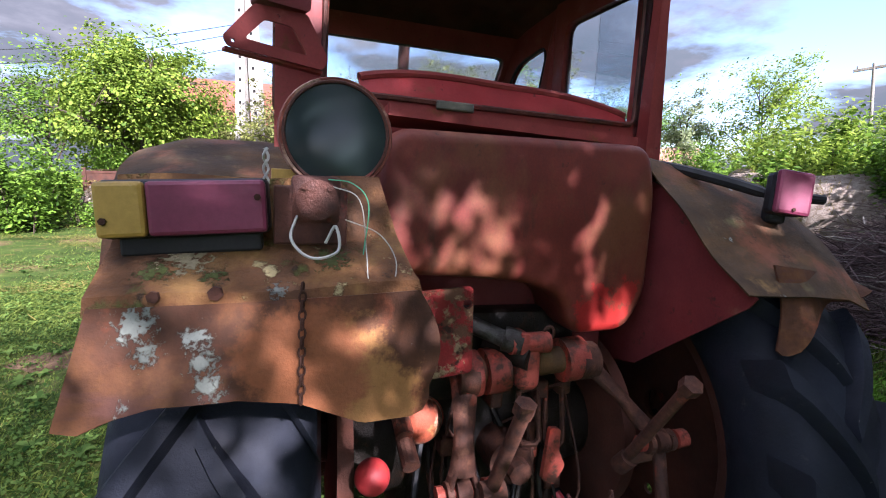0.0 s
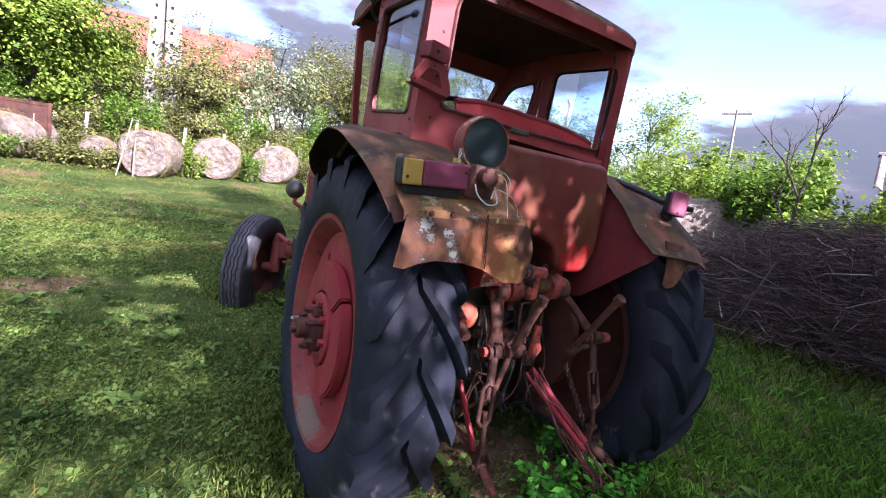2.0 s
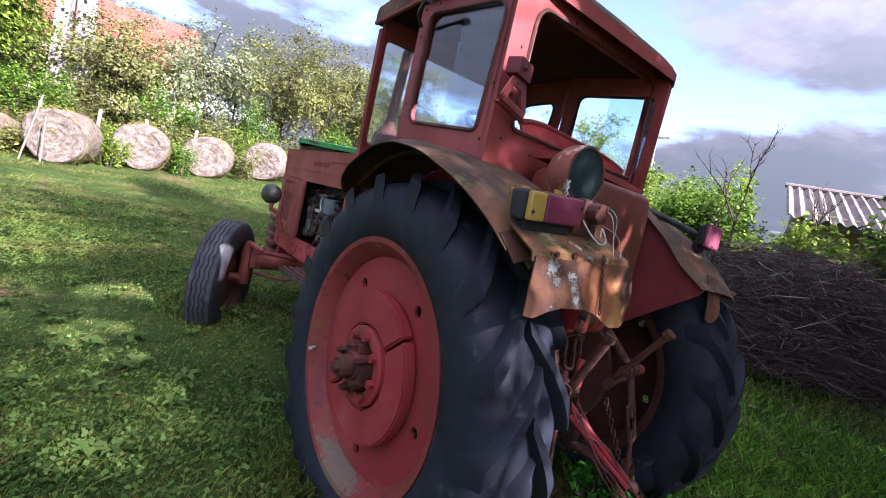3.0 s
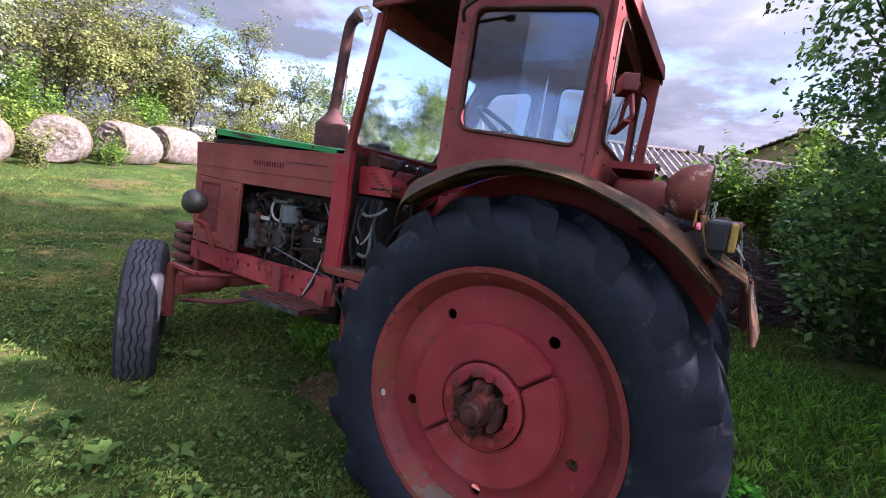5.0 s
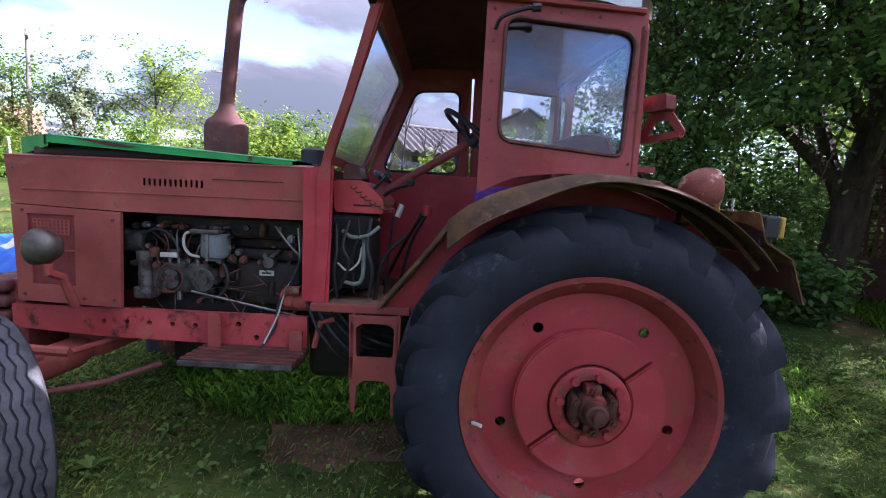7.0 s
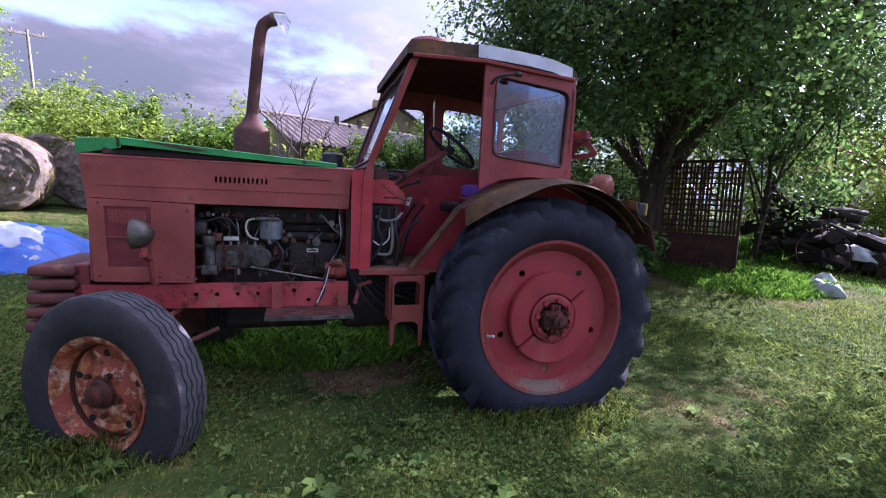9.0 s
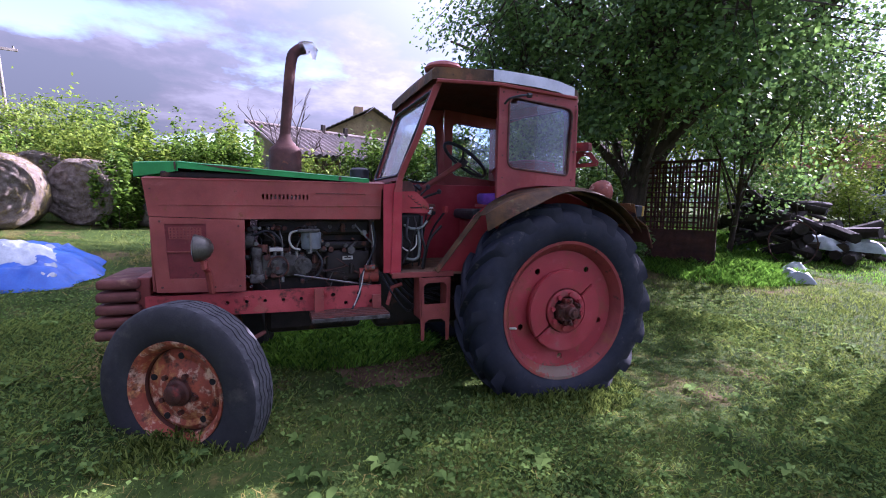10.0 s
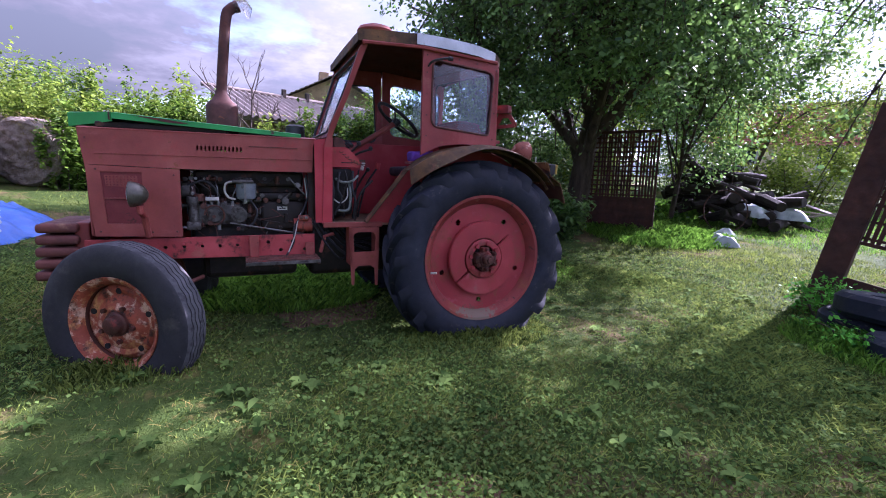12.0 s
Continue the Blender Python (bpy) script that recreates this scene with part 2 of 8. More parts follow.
m_wheel = (Mat("chalky red wheel paint", 0.6).base([(0.3, lin("80262a")), (0.55, lin("953134")), (0.78, lin("a84a4a"))], 2.8)
           .layer(lin("b06068"), 7, 0.58, 0.80, shift=2).layer(lin("7a3828"), 5, 0.54, 0.70, shift=19).layer(lin("7a6a58"), 4, 0.64, 0.8, shift=23).spot(lin("6e4a3c"), (-0.10, 0.04, -0.52), 0.12, 3.0, 42).spot(lin("6e3026"), (-0.08, 0.0, 0.0), 0.13, 1.4, 12).layer(RUST, 10, 0.61, 0.69, shift=4).layer(DARKRUST, 30, 0.66, 0.73, shift=1)
           .grain(150, 0.12).done(0.5))
m_rim = (Mat("rusty red rim paint", 0.65).base([(0.3, lin("6e2a28")), (0.55, lin("84352f")), (0.78, lin("964842"))], 3.2)
         .layer(lin("7a4428"), 5, 0.56, 0.70, shift=9).layer(lin("a08468"), 6, 0.64, 0.80, shift=14).layer(DARKRUST, 22, 0.58, 0.68, shift=3).spot(lin("6e5c4c"), (-0.10, 0.04, -0.44), 0.16, 2.4, 30).grain(140, 0.2).done(0.6))
m_fwheel = (Mat("orange rusted front wheel paint", 0.7).base([(0.3, lin("7c3a27")), (0.55, lin("9c4c32")), (0.78, lin("b06a4a"))], 6)
            .layer(lin("b9824a"), 12, 0.52, 0.64, shift=12).layer(lin("cfa98c"), 15, 0.53, 0.63, shift=2).layer(DARKRUST, 13, 0.54, 0.66, shift=4).layer(RUST, 26, 0.58, 0.66, shift=8).spot(lin("33221b"), (-0.06, 0.0, 0.0), 0.075, 1.2, 16).grain(120, 0.2).done(0.7))
m_hub = (Mat("oily brown hub iron", 0.55, 0.3).base([(0.3, lin("35221c")), (0.7, lin("6b4034"))], 14).layer(lin("8e3a33"), 9, 0.58, 0.68, shift=2)
         .grain(120, 0.3).done(0.8))
m_link = (Mat("rusted linkage iron", 0.7, 0.2).base([(0.3, lin("2c1c17")), (0.6, lin("58372b")), (0.8, lin("7c5644"))], 24)
          .layer(lin("94402f"), 7, 0.62, 0.70, shift=3).layer(lin("2a1d18"), 16, 0.6, 0.7, shift=6).grain(130, 0.3).done(0.8))
m_linkred = (Mat("red painted linkage iron", 0.6, 0.0).base([(0.3, lin("86362b")), (0.7, lin("ac5545"))], 13)
             .layer(lin("4c3024"), 17, 0.5, 0.60, shift=2).layer(lin("c4452f"), 7, 0.58, 0.68, shift=12)
             .layer(DARKRUST, 13, 0.6, 0.68, shift=6).grain(130, 0.25).done(0.8))
m_linkbrown = (Mat("brown rusted forging", 0.72, 0.1).base([(0.3, lin("33201a")), (0.6, lin("5e3b2d")), (0.8, lin("8a6048"))], 26)
               .layer(lin("a0503c"), 8, 0.6, 0.70, shift=3).layer(lin("33221b"), 16, 0.6, 0.7, shift=6).grain(130, 0.3).done(0.8))
m_tyre = (Mat("weathered black rubber", 0.72, 0, 0.35).base([(0.3, lin("11141c")), (0.55, lin("191e29")), (0.78, lin("282d38"))], 5)
          .layer(lin("45443f"), 3, 0.64, 0.88, shift=4).layer(lin("605d56"), 9, 0.62, 0.80, (1, 1, 1), 13).layer(lin("77746e"), 55, 0.69, 0.74, shift=7)
          .grain(110, 0.2).done(0.6))
m_ftyre = (Mat("dull black rubber", 0.8, 0, 0.25).base([(0.3, lin("27272a")), (0.55, lin("333335")), (0.78, lin("454546"))], 5).layer(lin("5c574f"), 4, 0.6, 0.85, shift=4).layer(lin("6b675f"), 50, 0.68, 0.74).grain(110, 0.2).done(0.6))
m_tread = (Mat("scuffed grey tread rubber", 0.8, 0, 0.3).base([(0.3, lin("323234")), (0.7, lin("545456"))], 9).layer(lin("2b2b2e"), 14, 0.56, 0.66, shift=4).grain(110, 0.3).done(0.6))
m_tarnish = (Mat("tarnished lamp metal", 0.38, 0.6).base([(0.3, lin("34332e")), (0.7, lin("6b685d"))], 8).layer(lin("4a3526"), 14, 0.58, 0.7).grain(140, 0.1).done(0.5))
m_twine = Mat("faded pink twine", 0.8).base([(0.3, lin("4a2220")), (0.7, lin("7c4640"))], 20).vary(0.3).done()
m_filter = (Mat("blue-grey enamel", 0.45).base([(0.3, lin("555d61")), (0.7, lin("7d8588"))], 8).layer(lin("3a3028"), 12, 0.56, 0.68).grain(130, 0.15).done(0.5))
m_wire_g2 = Mat("grey-green hose", 0.5).base([(0.3, lin("4a534c")), (0.7, lin("788078"))], 16).grain(120, 0.15).done(0.4)
m_lampshell = (Mat("flaking lamp paint", 0.7).base([(0.3, lin("5f3328")), (0.55, lin("85493a")), (0.78, lin("9c6450"))], 11)
               .layer(lin("c7a791"), 12, 0.54, 0.62, shift=3).layer(DARKRUST, 20, 0.60, 0.68, shift=7).grain(140, 0.2).done(0.7))
# the bluish tint and raised IOR imitate blue sky reflected in the panes
m_glass = bpy.data.materials.new("dusty window glass")
m_glass.use_nodes = True
gb = m_glass.node_tree.nodes["Principled BSDF"]
gb.inputs["Base Color"].default_value = (0.80, 0.88, 0.94, 1)
gb.inputs["Roughness"].default_value, gb.inputs["Transmission Weight"].default_value, gb.inputs["IOR"].default_value = 0.02, 1.0, 1.6
# its slight milkiness is a painted pale reflection
m_screen = bpy.data.materials.new("pale windscreen glass")
m_screen.use_nodes = True
gb = m_screen.node_tree.nodes["Principled BSDF"]
gb.inputs["Base Color"].default_value = (0.85, 0.92, 0.94, 1)
gb.inputs["Roughness"].default_value, gb.inputs["Transmission Weight"].default_value = 0.04, 0.90
m_lens = bpy.data.materials.new("ribbed lamp glass")
m_lens.use_nodes = True
gb = m_lens.node_tree.nodes["Principled BSDF"]
gb.inputs["Base Color"].default_value = (0.022, 0.034, 0.034, 1)
gb.inputs["Roughness"].default_value, gb.inputs["Specular IOR Level"].default_value = 0.16, 0.28
m_chrome = Mat("dull steel", 0.42, 0.8).base([(0.3, lin("5c5d5e")), (0.7, lin("8a8b89"))], 12).layer(RUST, 30, 0.58, 0.68).done()
m_black = Mat("black rubber and plastic", 0.55).base([(0.3, lin("17181a")), (0.7, lin("2b2c2f"))], 9).grain(90, 0.1).done(0.4)
m_oily = (Mat("oily dark engine iron", 0.5, 0.3).base([(0.3, lin("151210")), (0.6, lin("29231e")), (0.8, lin("453a32"))], 11)
          .layer(lin("5a3a2a"), 8, 0.58, 0.7, shift=5).grain(130, 0.4).done(0.8))
m_alu = (Mat("grey cast aluminium", 0.5, 0.5).base([(0.3, lin("353432")), (0.7, lin("6a6863"))], 16).layer(lin("2c2620"), 14, 0.48, 0.62)
         .grain(150, 0.3).done(0.7))
m_galv = (Mat("weathered galvanised sheet", 0.5, 0.35).base([(0.3, lin("9b9fa3")), (0.7, lin("bfc3c7"))], 5)
          .layer(lin("8a6f58"), 9, 0.64, 0.74, shift=3).layer(lin("77797c"), 30, 0.62, 0.7).grain(140, 0.06).done(0.4))
m_green = (Mat("bright green paint, flaking", 0.55).base([(0.3, lin("177a3a")), (0.7, lin("219a4c"))], 4)
           .layer(lin("4a2e28"), 5, 0.60, 0.63, shift=3, lift=-0.4).grain(140, 0.08).done(0.5))
m_amber = Mat("faded amber lens", 0.42).base([(0.3, lin("94762f")), (0.7, lin("b29443"))], 12).layer(lin("e0cf98"), 9, 0.55, 0.8).grain(150, 0.05).done(0.4)
m_pink = Mat("sun-bleached red lens", 0.42).base([(0.3, lin("6a2a40")), (0.7, lin("863e54"))], 5).layer(lin("a06a7c"), 5, 0.5, 0.85, (1, 1, 2)).grain(150, 0.05).done(0.4)
m_wire_w = Mat("white cable", 0.5).base([(0.3, lin("98978e")), (0.7, lin("bdbbb2"))], 20).done()
m_wire_g = Mat("green cable", 0.5).base([(0.3, lin("3b8f6a")), (0.7, lin("58b088"))], 20).done()
m_purple = Mat("purple cloth", 0.9).base([(0.3, lin("4c2a78")), (0.7, lin("6c45a0"))], 20).grain(200, 0.4).done(0.8)
m_bottle = bpy.data.materials.new("clear plastic")
m_bottle.use_nodes = True
gb = m_bottle.node_tree.nodes["Principled BSDF"]
gb.inputs["Roughness"].default_value, gb.inputs["Transmission Weight"].default_value, gb.inputs["IOR"].default_value = 0.18, 0.9, 1.15
m_bark = (Mat("grey-brown bark", 0.9).base([(0.3, lin("2e261f")), (0.6, lin("51453a")), (0.8, lin("6f6354"))], 9, stretch=(1, 1, 0.25))
          .grain(50, 0.8, (1, 1, 0.25)).done(1.0, 0.03))
m_twig = Mat("dry grey-brown twigs", 0.9).base([(0.3, lin("3a2c2b")), (0.7, lin("6a5653"))], 3).vary(0.45, True).done()


def leaf_mat(name, a, b, thru=0.35, rough=0.6, spec=0.16):
    k = Mat(name, rough, 0, spec)
    r = k.n.new("ShaderNodeNewGeometry").outputs["Random Per Island"]
    k.col = k.ramp(r, [(0.0, lin(a)), (0.6, lin(b)), (1.0, tuple(min(1, 1.35 * v) for v in lin(b)[:3]))])
    clump = k.ramp(k.noise(1.3, 3), [(0.3, (0.75, 0.75, 0.75)), (0.7, (1.2, 1.2, 1.1))])
    k.col = k.blend(1.0, k.col, clump, 'MULTIPLY')
    return k.done(through_light=thru)


m_leaf_walnut = leaf_mat("walnut leaves", "375532", "6a8c48", 0.45, 0.45, 0.34)
m_leaf_fruit = leaf_mat("fruit tree leaves", "4a4f2a", "767a44")
m_leaf_bright = leaf_mat("bright yellow-green leaves", "4c6a26", "82963c", 0.45)
m_leaf_grey = leaf_mat("grey-green leaves", "5c6a4a", "8a9470")
m_leaf_hedge = leaf_mat("hedge leaves", "35511f", "66852f")
m_leaf_weed = leaf_mat("weed leaves", "2f6b22", "5aa534")
m_grass = leaf_mat("short lawn grass", "36491f", "778741", 0.5, 0.75, 0.03)
m_clover = leaf_mat("clover leaves", "2f4a22", "667f42", 0.45, 0.75, 0.03)
m_blade = leaf_mat("long green grass", "3f6e26", "78a83c", 0.4)
m_straw = Mat("dry straw", 0.9, 0, 0.08).base([(0.3, lin("645a30")), (0.7, lin("8c7f46"))], 2).vary(0.35, True).done()
m_soil = (Mat("lawn soil and thatch", 0.95, 0, 0.06).base([(0.3, lin("2a3a1a")), (0.5, lin("3e5024")), (0.7, lin("58632f"))], 1.6, 9)
          .layer(lin("705a44"), 0.8, 0.55, 0.68, shift=3).layer(lin("776a3e"), 3.2, 0.58, 0.74, shift=7)
          .grain(45, 0.8).done(1.0, 0.03))
m_dirt = (Mat("dry brown earth", 0.95, 0, 0.06).base([(0.3, lin("4a3a2e")), (0.5, lin("6b5543")), (0.72, lin("8a725a"))], 3.5, 9).layer(lin("a08a68"), 22, 0.58, 0.7, (1, 3, 1), 4).grain(60, 0.9).done(1.0, 0.03))
m_bale = (Mat("weathered hay", 0.95, 0, 0.1).base([(0.3, lin("665a4e")), (0.5, lin("897d72")), (0.72, lin("a79d91"))], 9, 9)
          .layer(lin("6e5f50"), 12, 0.56, 0.66, (1, 1, 1), 3).grain(60, 1.0).done(1.0, 0.05))
m_tarp_b = Mat("blue tarpaulin", 0.4).base([(0.3, lin("1f4c9c")), (0.7, lin("3068bc"))], 3).layer(lin("7f97b8"), 2.5, 0.58, 0.75, (1, 0.4, 1), 5).grain(60, 0.2).done(0.5)
m_tarp_w = Mat("grey-white plastic sheet", 0.5).base([(0.3, lin("8f989f")), (0.7, lin("bcc3c8"))], 7).grain(60, 0.2).done(0.5)
m_concrete = (Mat("pale concrete", 0.9).base([(0.3, lin("7f7a72")), (0.7, lin("a5a098"))], 3).layer(lin("8c867c"), 8, 0.6, 0.75).grain(70, 0.4).done(0.7))
m_tiles = (Mat("old red roof tiles", 0.9).base([(0.3, lin("733c30")), (0.7, lin("8c5142"))], 1.2).layer(lin("6a5346"), 3, 0.58, 0.75).grain(30, 0.5).done())
m_oldtiles = (Mat("sun-bleached roof tiles", 0.9).base([(0.3, lin("8e6a58")), (0.7, lin("a88370"))], 1.2).layer(lin("7a6658"), 3, 0.58, 0.75).grain(30, 0.5).done())
m_asbestos = (Mat("lichened corrugated sheet", 0.9).base([(0.3, lin("665c58")), (0.7, lin("8d827d"))], 1.2).layer(lin("5c5248"), 3, 0.56, 0.72).grain(40, 0.4).done())
m_plaster = (Mat("weathered plaster", 0.9).base([(0.3, lin("b9a88e")), (0.7, lin("d6c8ae"))], 1.4).layer(lin("8a7862"), 2.6, 0.58, 0.72).grain(60, 0.4).done())
m_oldbrick = (Mat("old wall", 0.9).base([(0.3, lin("7c6a54")), (0.7, lin("a8926f"))], 2.4).layer(lin("54463a"), 6, 0.58, 0.7).grain(60, 0.5).done())
m_iron = (Mat("brown rusted iron", 0.85, 0.1).base([(0.3, lin("2a1a14")), (0.6, lin("4a2c20")), (0.8, lin("67412f"))], 5).grain(90, 0.3).done(0.7))
m_post = (Mat("grey weathered wood", 0.9).base([(0.3, lin("6d675e")), (0.7, lin("9d968a"))], 5, stretch=(1, 1, 0.15)).grain(60, 0.5, (1, 1, 0.1)).done())
m_carpaint = Mat("silver car paint", 0.3, 0.4).base([(0.3, lin("b4b8bb")), (0.7, lin("c6c9cb"))], 2).done()
m_scrap = (Mat("charred scrap wood", 0.9).base([(0.3, lin("15120f")), (0.7, lin("352d27"))], 6).vary(0.4).grain(60, 0.5).done())
# near-black that stands in for the shade inside openings
m_dark = Mat("dark opening", 0.9).base([(0.3, lin("141312")), (0.7, lin("221f1d"))], 6).done()
m_tan = Mat("dusty floor mat", 0.95).base([(0.3, lin("5d4636")), (0.7, lin("8a6c50"))], 9).grain(80, 0.5).done()

# ---- mesh tools ----


def part(name, bm, mat, parent=None, label="", smooth=False, m=None):
    """Links a bmesh as one mesh object, under a thing or a part."""
    me = bpy.data.meshes.new(name)
    bm.normal_update()
    bm.to_mesh(me)
    bm.free()
    me.materials.append(mat)
    if smooth:
        me.shade_smooth()
        try:
            me.set_sharp_from_angle(angle=math.radians(38))
        except AttributeError:
            pass
    ob = new(name, me)
    if parent is not None:
        ob.parent = parent
    if m is not None:
        ob.matrix_basis = m
    if label:
        tagged(ob, label)
    return ob


def raw(name, verts, faces, mat, parent=None, label="", smooth=False):
    me = bpy.data.meshes.new(name)
    me.from_pydata(verts, [], faces)
    me.materials.append(mat)
    me.update()
    if smooth:
        me.shade_smooth()
    ob = new(name, me)
    if parent is not None:
        ob.parent = parent
    if label:
        tagged(ob, label)
    return ob


def thing(name, label, category, m=None, group="", kind=""):
    ob = new(name)
    ob.empty_display_size = 0.1
    if m is not None:
        ob.matrix_basis = m
    return tagged(ob, label, category, group, kind)


def join(*bms):
    out = bms[0]
    for b in bms[1:]:
        me = bpy.data.meshes.new("t")
        b.to_mesh(me)
        b.free()
        out.from_mesh(me)
        bpy.data.meshes.remove(me)
    return out


def box(x0, x1, y0, y1, z0, z1, bev=0.006, seg=2, m=None):
    bm = bmesh.new()
    bmesh.ops.create_cube(bm, size=1)
    bmesh.ops.scale(bm, vec=(x1 - x0, y1 - y0, z1 - z0), verts=bm.verts)
    bmesh.ops.translate(bm, vec=((x0 + x1) / 2, (y0 + y1) / 2, (z0 + z1) / 2), verts=bm.verts)
    if bev:
        bmesh.ops.bevel(bm, geom=bm.edges[:], offset=bev, segments=seg, affect='EDGES', profile=0.5)
    if m is not None:
        bm.transform(m)
    return bm


def tube(pts, r, seg=8, caps=True, closed=False):
    """A pipe along points; r is a number or one radius a point."""
    bm = bmesh.new()
    pts = [Vector(p) for p in pts]
    n = len(pts)
    rs = r if isinstance(r, (list, tuple)) else [r] * n
    rings, ref = [], None
    for i, p in enumerate(pts):
        a = pts[i - 1] if (i or closed) else p
        b = pts[(i + 1) % n] if (i < n - 1 or closed) else p
        d = (b - a).normalized()
        if ref is None:
            ref = d.orthogonal().normalized()
        ref = (ref - d * ref.dot(d))
        ref = ref.normalized() if ref.length > 1e-6 else d.orthogonal().normalized()
        side = d.cross(ref)
        rings.append([bm.verts.new(p + (ref * math.cos(k * math.tau / seg) + side * math.sin(k * math.tau / seg)) * rs[i]) for k in range(seg)])
    for i in range(n if closed else n - 1):
        A, B = rings[i], rings[(i + 1) % n]
        for k in range(seg):
            bm.faces.new((A[k], A[(k + 1) % seg], B[(k + 1) % seg], B[k]))
    if caps and not closed:
        bm.faces.new(rings[0][::-1])
        bm.faces.new(rings[-1])
    return bm


def smooth_path(pts, n=6):
    """Catmull-Rom through points."""
    P = [Vector(p) for p in pts]
    P = [2 * P[0] - P[1]] + P + [2 * P[-1] - P[-2]]
    out = []
    for i in range(1, len(P) - 2):
        for k in range(n):
            t = k / n
            out.append(0.5 * (2 * P[i] + (P[i + 1] - P[i - 1]) * t + (2 * P[i - 1] - 5 * P[i] + 4 * P[i + 1] - P[i + 2]) * t * t
                              + (3 * P[i] - P[i - 1] - 3 * P[i + 1] + P[i + 2]) * t ** 3))
    out.append(P[-2])
    return out


def lathe(profile, seg=48, axis='X', closed=False, caps=True):
    """Turns (along, radius) pairs round an axis."""
    bm = bmesh.new()
    rings = []
    for a, r in profile:
        ring = []
        for k in range(seg):
            c, s = math.cos(k * math.tau / seg) * r, math.sin(k * math.tau / seg) * r
            co = {'X': (a, c, s), 'Y': (c, a, s), 'Z': (c, s, a)}[axis]
            ring.append(bm.verts.new(co))
        rings.append(ring)
    pairs = list(zip(rings, rings[1:])) + ([(rings[-1], rings[0])] if closed else [])
    for A, B in pairs:
        for k in range(seg):
            bm.faces.new((A[k], A[(k + 1) % seg], B[(k + 1) % seg], B[k]))
    if caps and not closed:
        if profile[0][1] > 1e-5:
            bm.faces.new(rings[0][::-1])
        if profile[-1][1] > 1e-5:
            bm.faces.new(rings[-1])
    bmesh.ops.remove_doubles(bm, verts=bm.verts, dist=1e-5)
    bmesh.ops.recalc_face_normals(bm, faces=bm.faces)
    return bm


def rounded(pts, r, n=4):
    """Rounds a polygon's corners; r a number or one a corner."""
    out, m = [], len(pts)
    rs = r if isinstance(r, (list, tuple)) else [r] * m
    for i, p in enumerate(pts):
        p = Vector(p)
        a, b = (Vector(pts[i - 1]) - p), (Vector(pts[(i + 1) % m]) - p)
        rr = min(rs[i], a.length * 0.45, b.length * 0.45)
        if rr < 1e-4:
            out.append(tuple(p))
            continue
        s, e = p + a.normalized() * rr, p + b.normalized() * rr
        for k in range(n + 1):
            t = k / n
            out.append(tuple(s * (1 - t) ** 2 + p * 2 * t * (1 - t) + e * t * t))
    return out


def circle(cx, cy, r, n=16):
    return [(cx + r * math.cos(k * math.tau / n), cy + r * math.sin(k * math.tau / n)) for k in range(n)]


def plate(outer, holes, thick, to3d, depth):
    """A sheet with openings: 2D outlines, thickness along the vector depth, laid by to3d."""
    bm = bmesh.new()
    edges = []
    for loop in [outer] + list(holes):
        vs = [bm.verts.new((p[0], p[1], 0)) for p in loop]
        edges += [bm.edges.new((vs[i - 1], vs[i])) for i in range(len(vs))]
    bmesh.ops.triangle_fill(bm, use_beauty=True, use_dissolve=False, edges=edges)
    bmesh.ops.recalc_face_normals(bm, faces=bm.faces)
    res = bmesh.ops.extrude_face_region(bm, geom=bm.faces[:])
    moved = {v for v in res["geom"] if isinstance(v, bmesh.types.BMVert)}
    flat_co = {v: (v.co.x, v.co.y) for v in bm.verts}
    d = Vector(depth) * thick
    for v in bm.verts:
        p = Vector(to3d(*flat_co[v]))
        v.co = p + d if v in moved else p
    bmesh.ops.recalc_face_normals(bm, faces=bm.faces)
    return bm


def sheet(f, nu, nv, thick, normal=None):
    """A bent sheet f(u, v), thickened along its normals."""
    bm = bmesh.new()
    g = [[bm.verts.new(f(i / nu, j / nv)) for j in range(nv + 1)] for i in range(nu + 1)]
    for i in range(nu):
        for j in range(nv):
            bm.faces.new((g[i][j], g[i + 1][j], g[i + 1][j + 1], g[i][j + 1]))
    bm.normal_update()
    bmesh.ops.solidify(bm, geom=bm.faces[:], thickness=thick)
    bmesh.ops.recalc_face_normals(bm, faces=bm.faces)
    return bm


def rod(a, b, r, seg=10, r2=None):
    return tube([a, b], [r, r2 if r2 is not None else r], seg)


def roughen(bm, amount, scale):
    for v in bm.verts:
        v.co += noise.noise_vector(v.co * scale) * amount
    return bm


def bolt(p, axis, r=0.012, h=0.012):
    """A six-sided bolt head at p, standing along axis."""
    p, d = Vector(p), Vector(axis).normalized()
    return tube([p, p + d * h], r, 6)


def ground_z(x, y):
    d = math.hypot(x, y - 1)
    z = 0.03 * min(max(0, d - 2.5), 25) + 0.045 * min(max(0, 0.6 * x - 0.8 * y - 2), 12) + 0.035 * min(max(0, x - 2), 12)
    return z + 0.05 + 0.035 * math.exp(-(d / 5.0) ** 2)


def lawn_z(x, y):
    """Height of the lawn with its small bumps."""
    return ground_z(x, y) + 0.018 * noise.noise(Vector((x * 0.9, (y - 1) * 0.9, 0.3))) + 0.008 * noise.noise(Vector((x * 3.1, (y - 1) * 3.1, 7)))

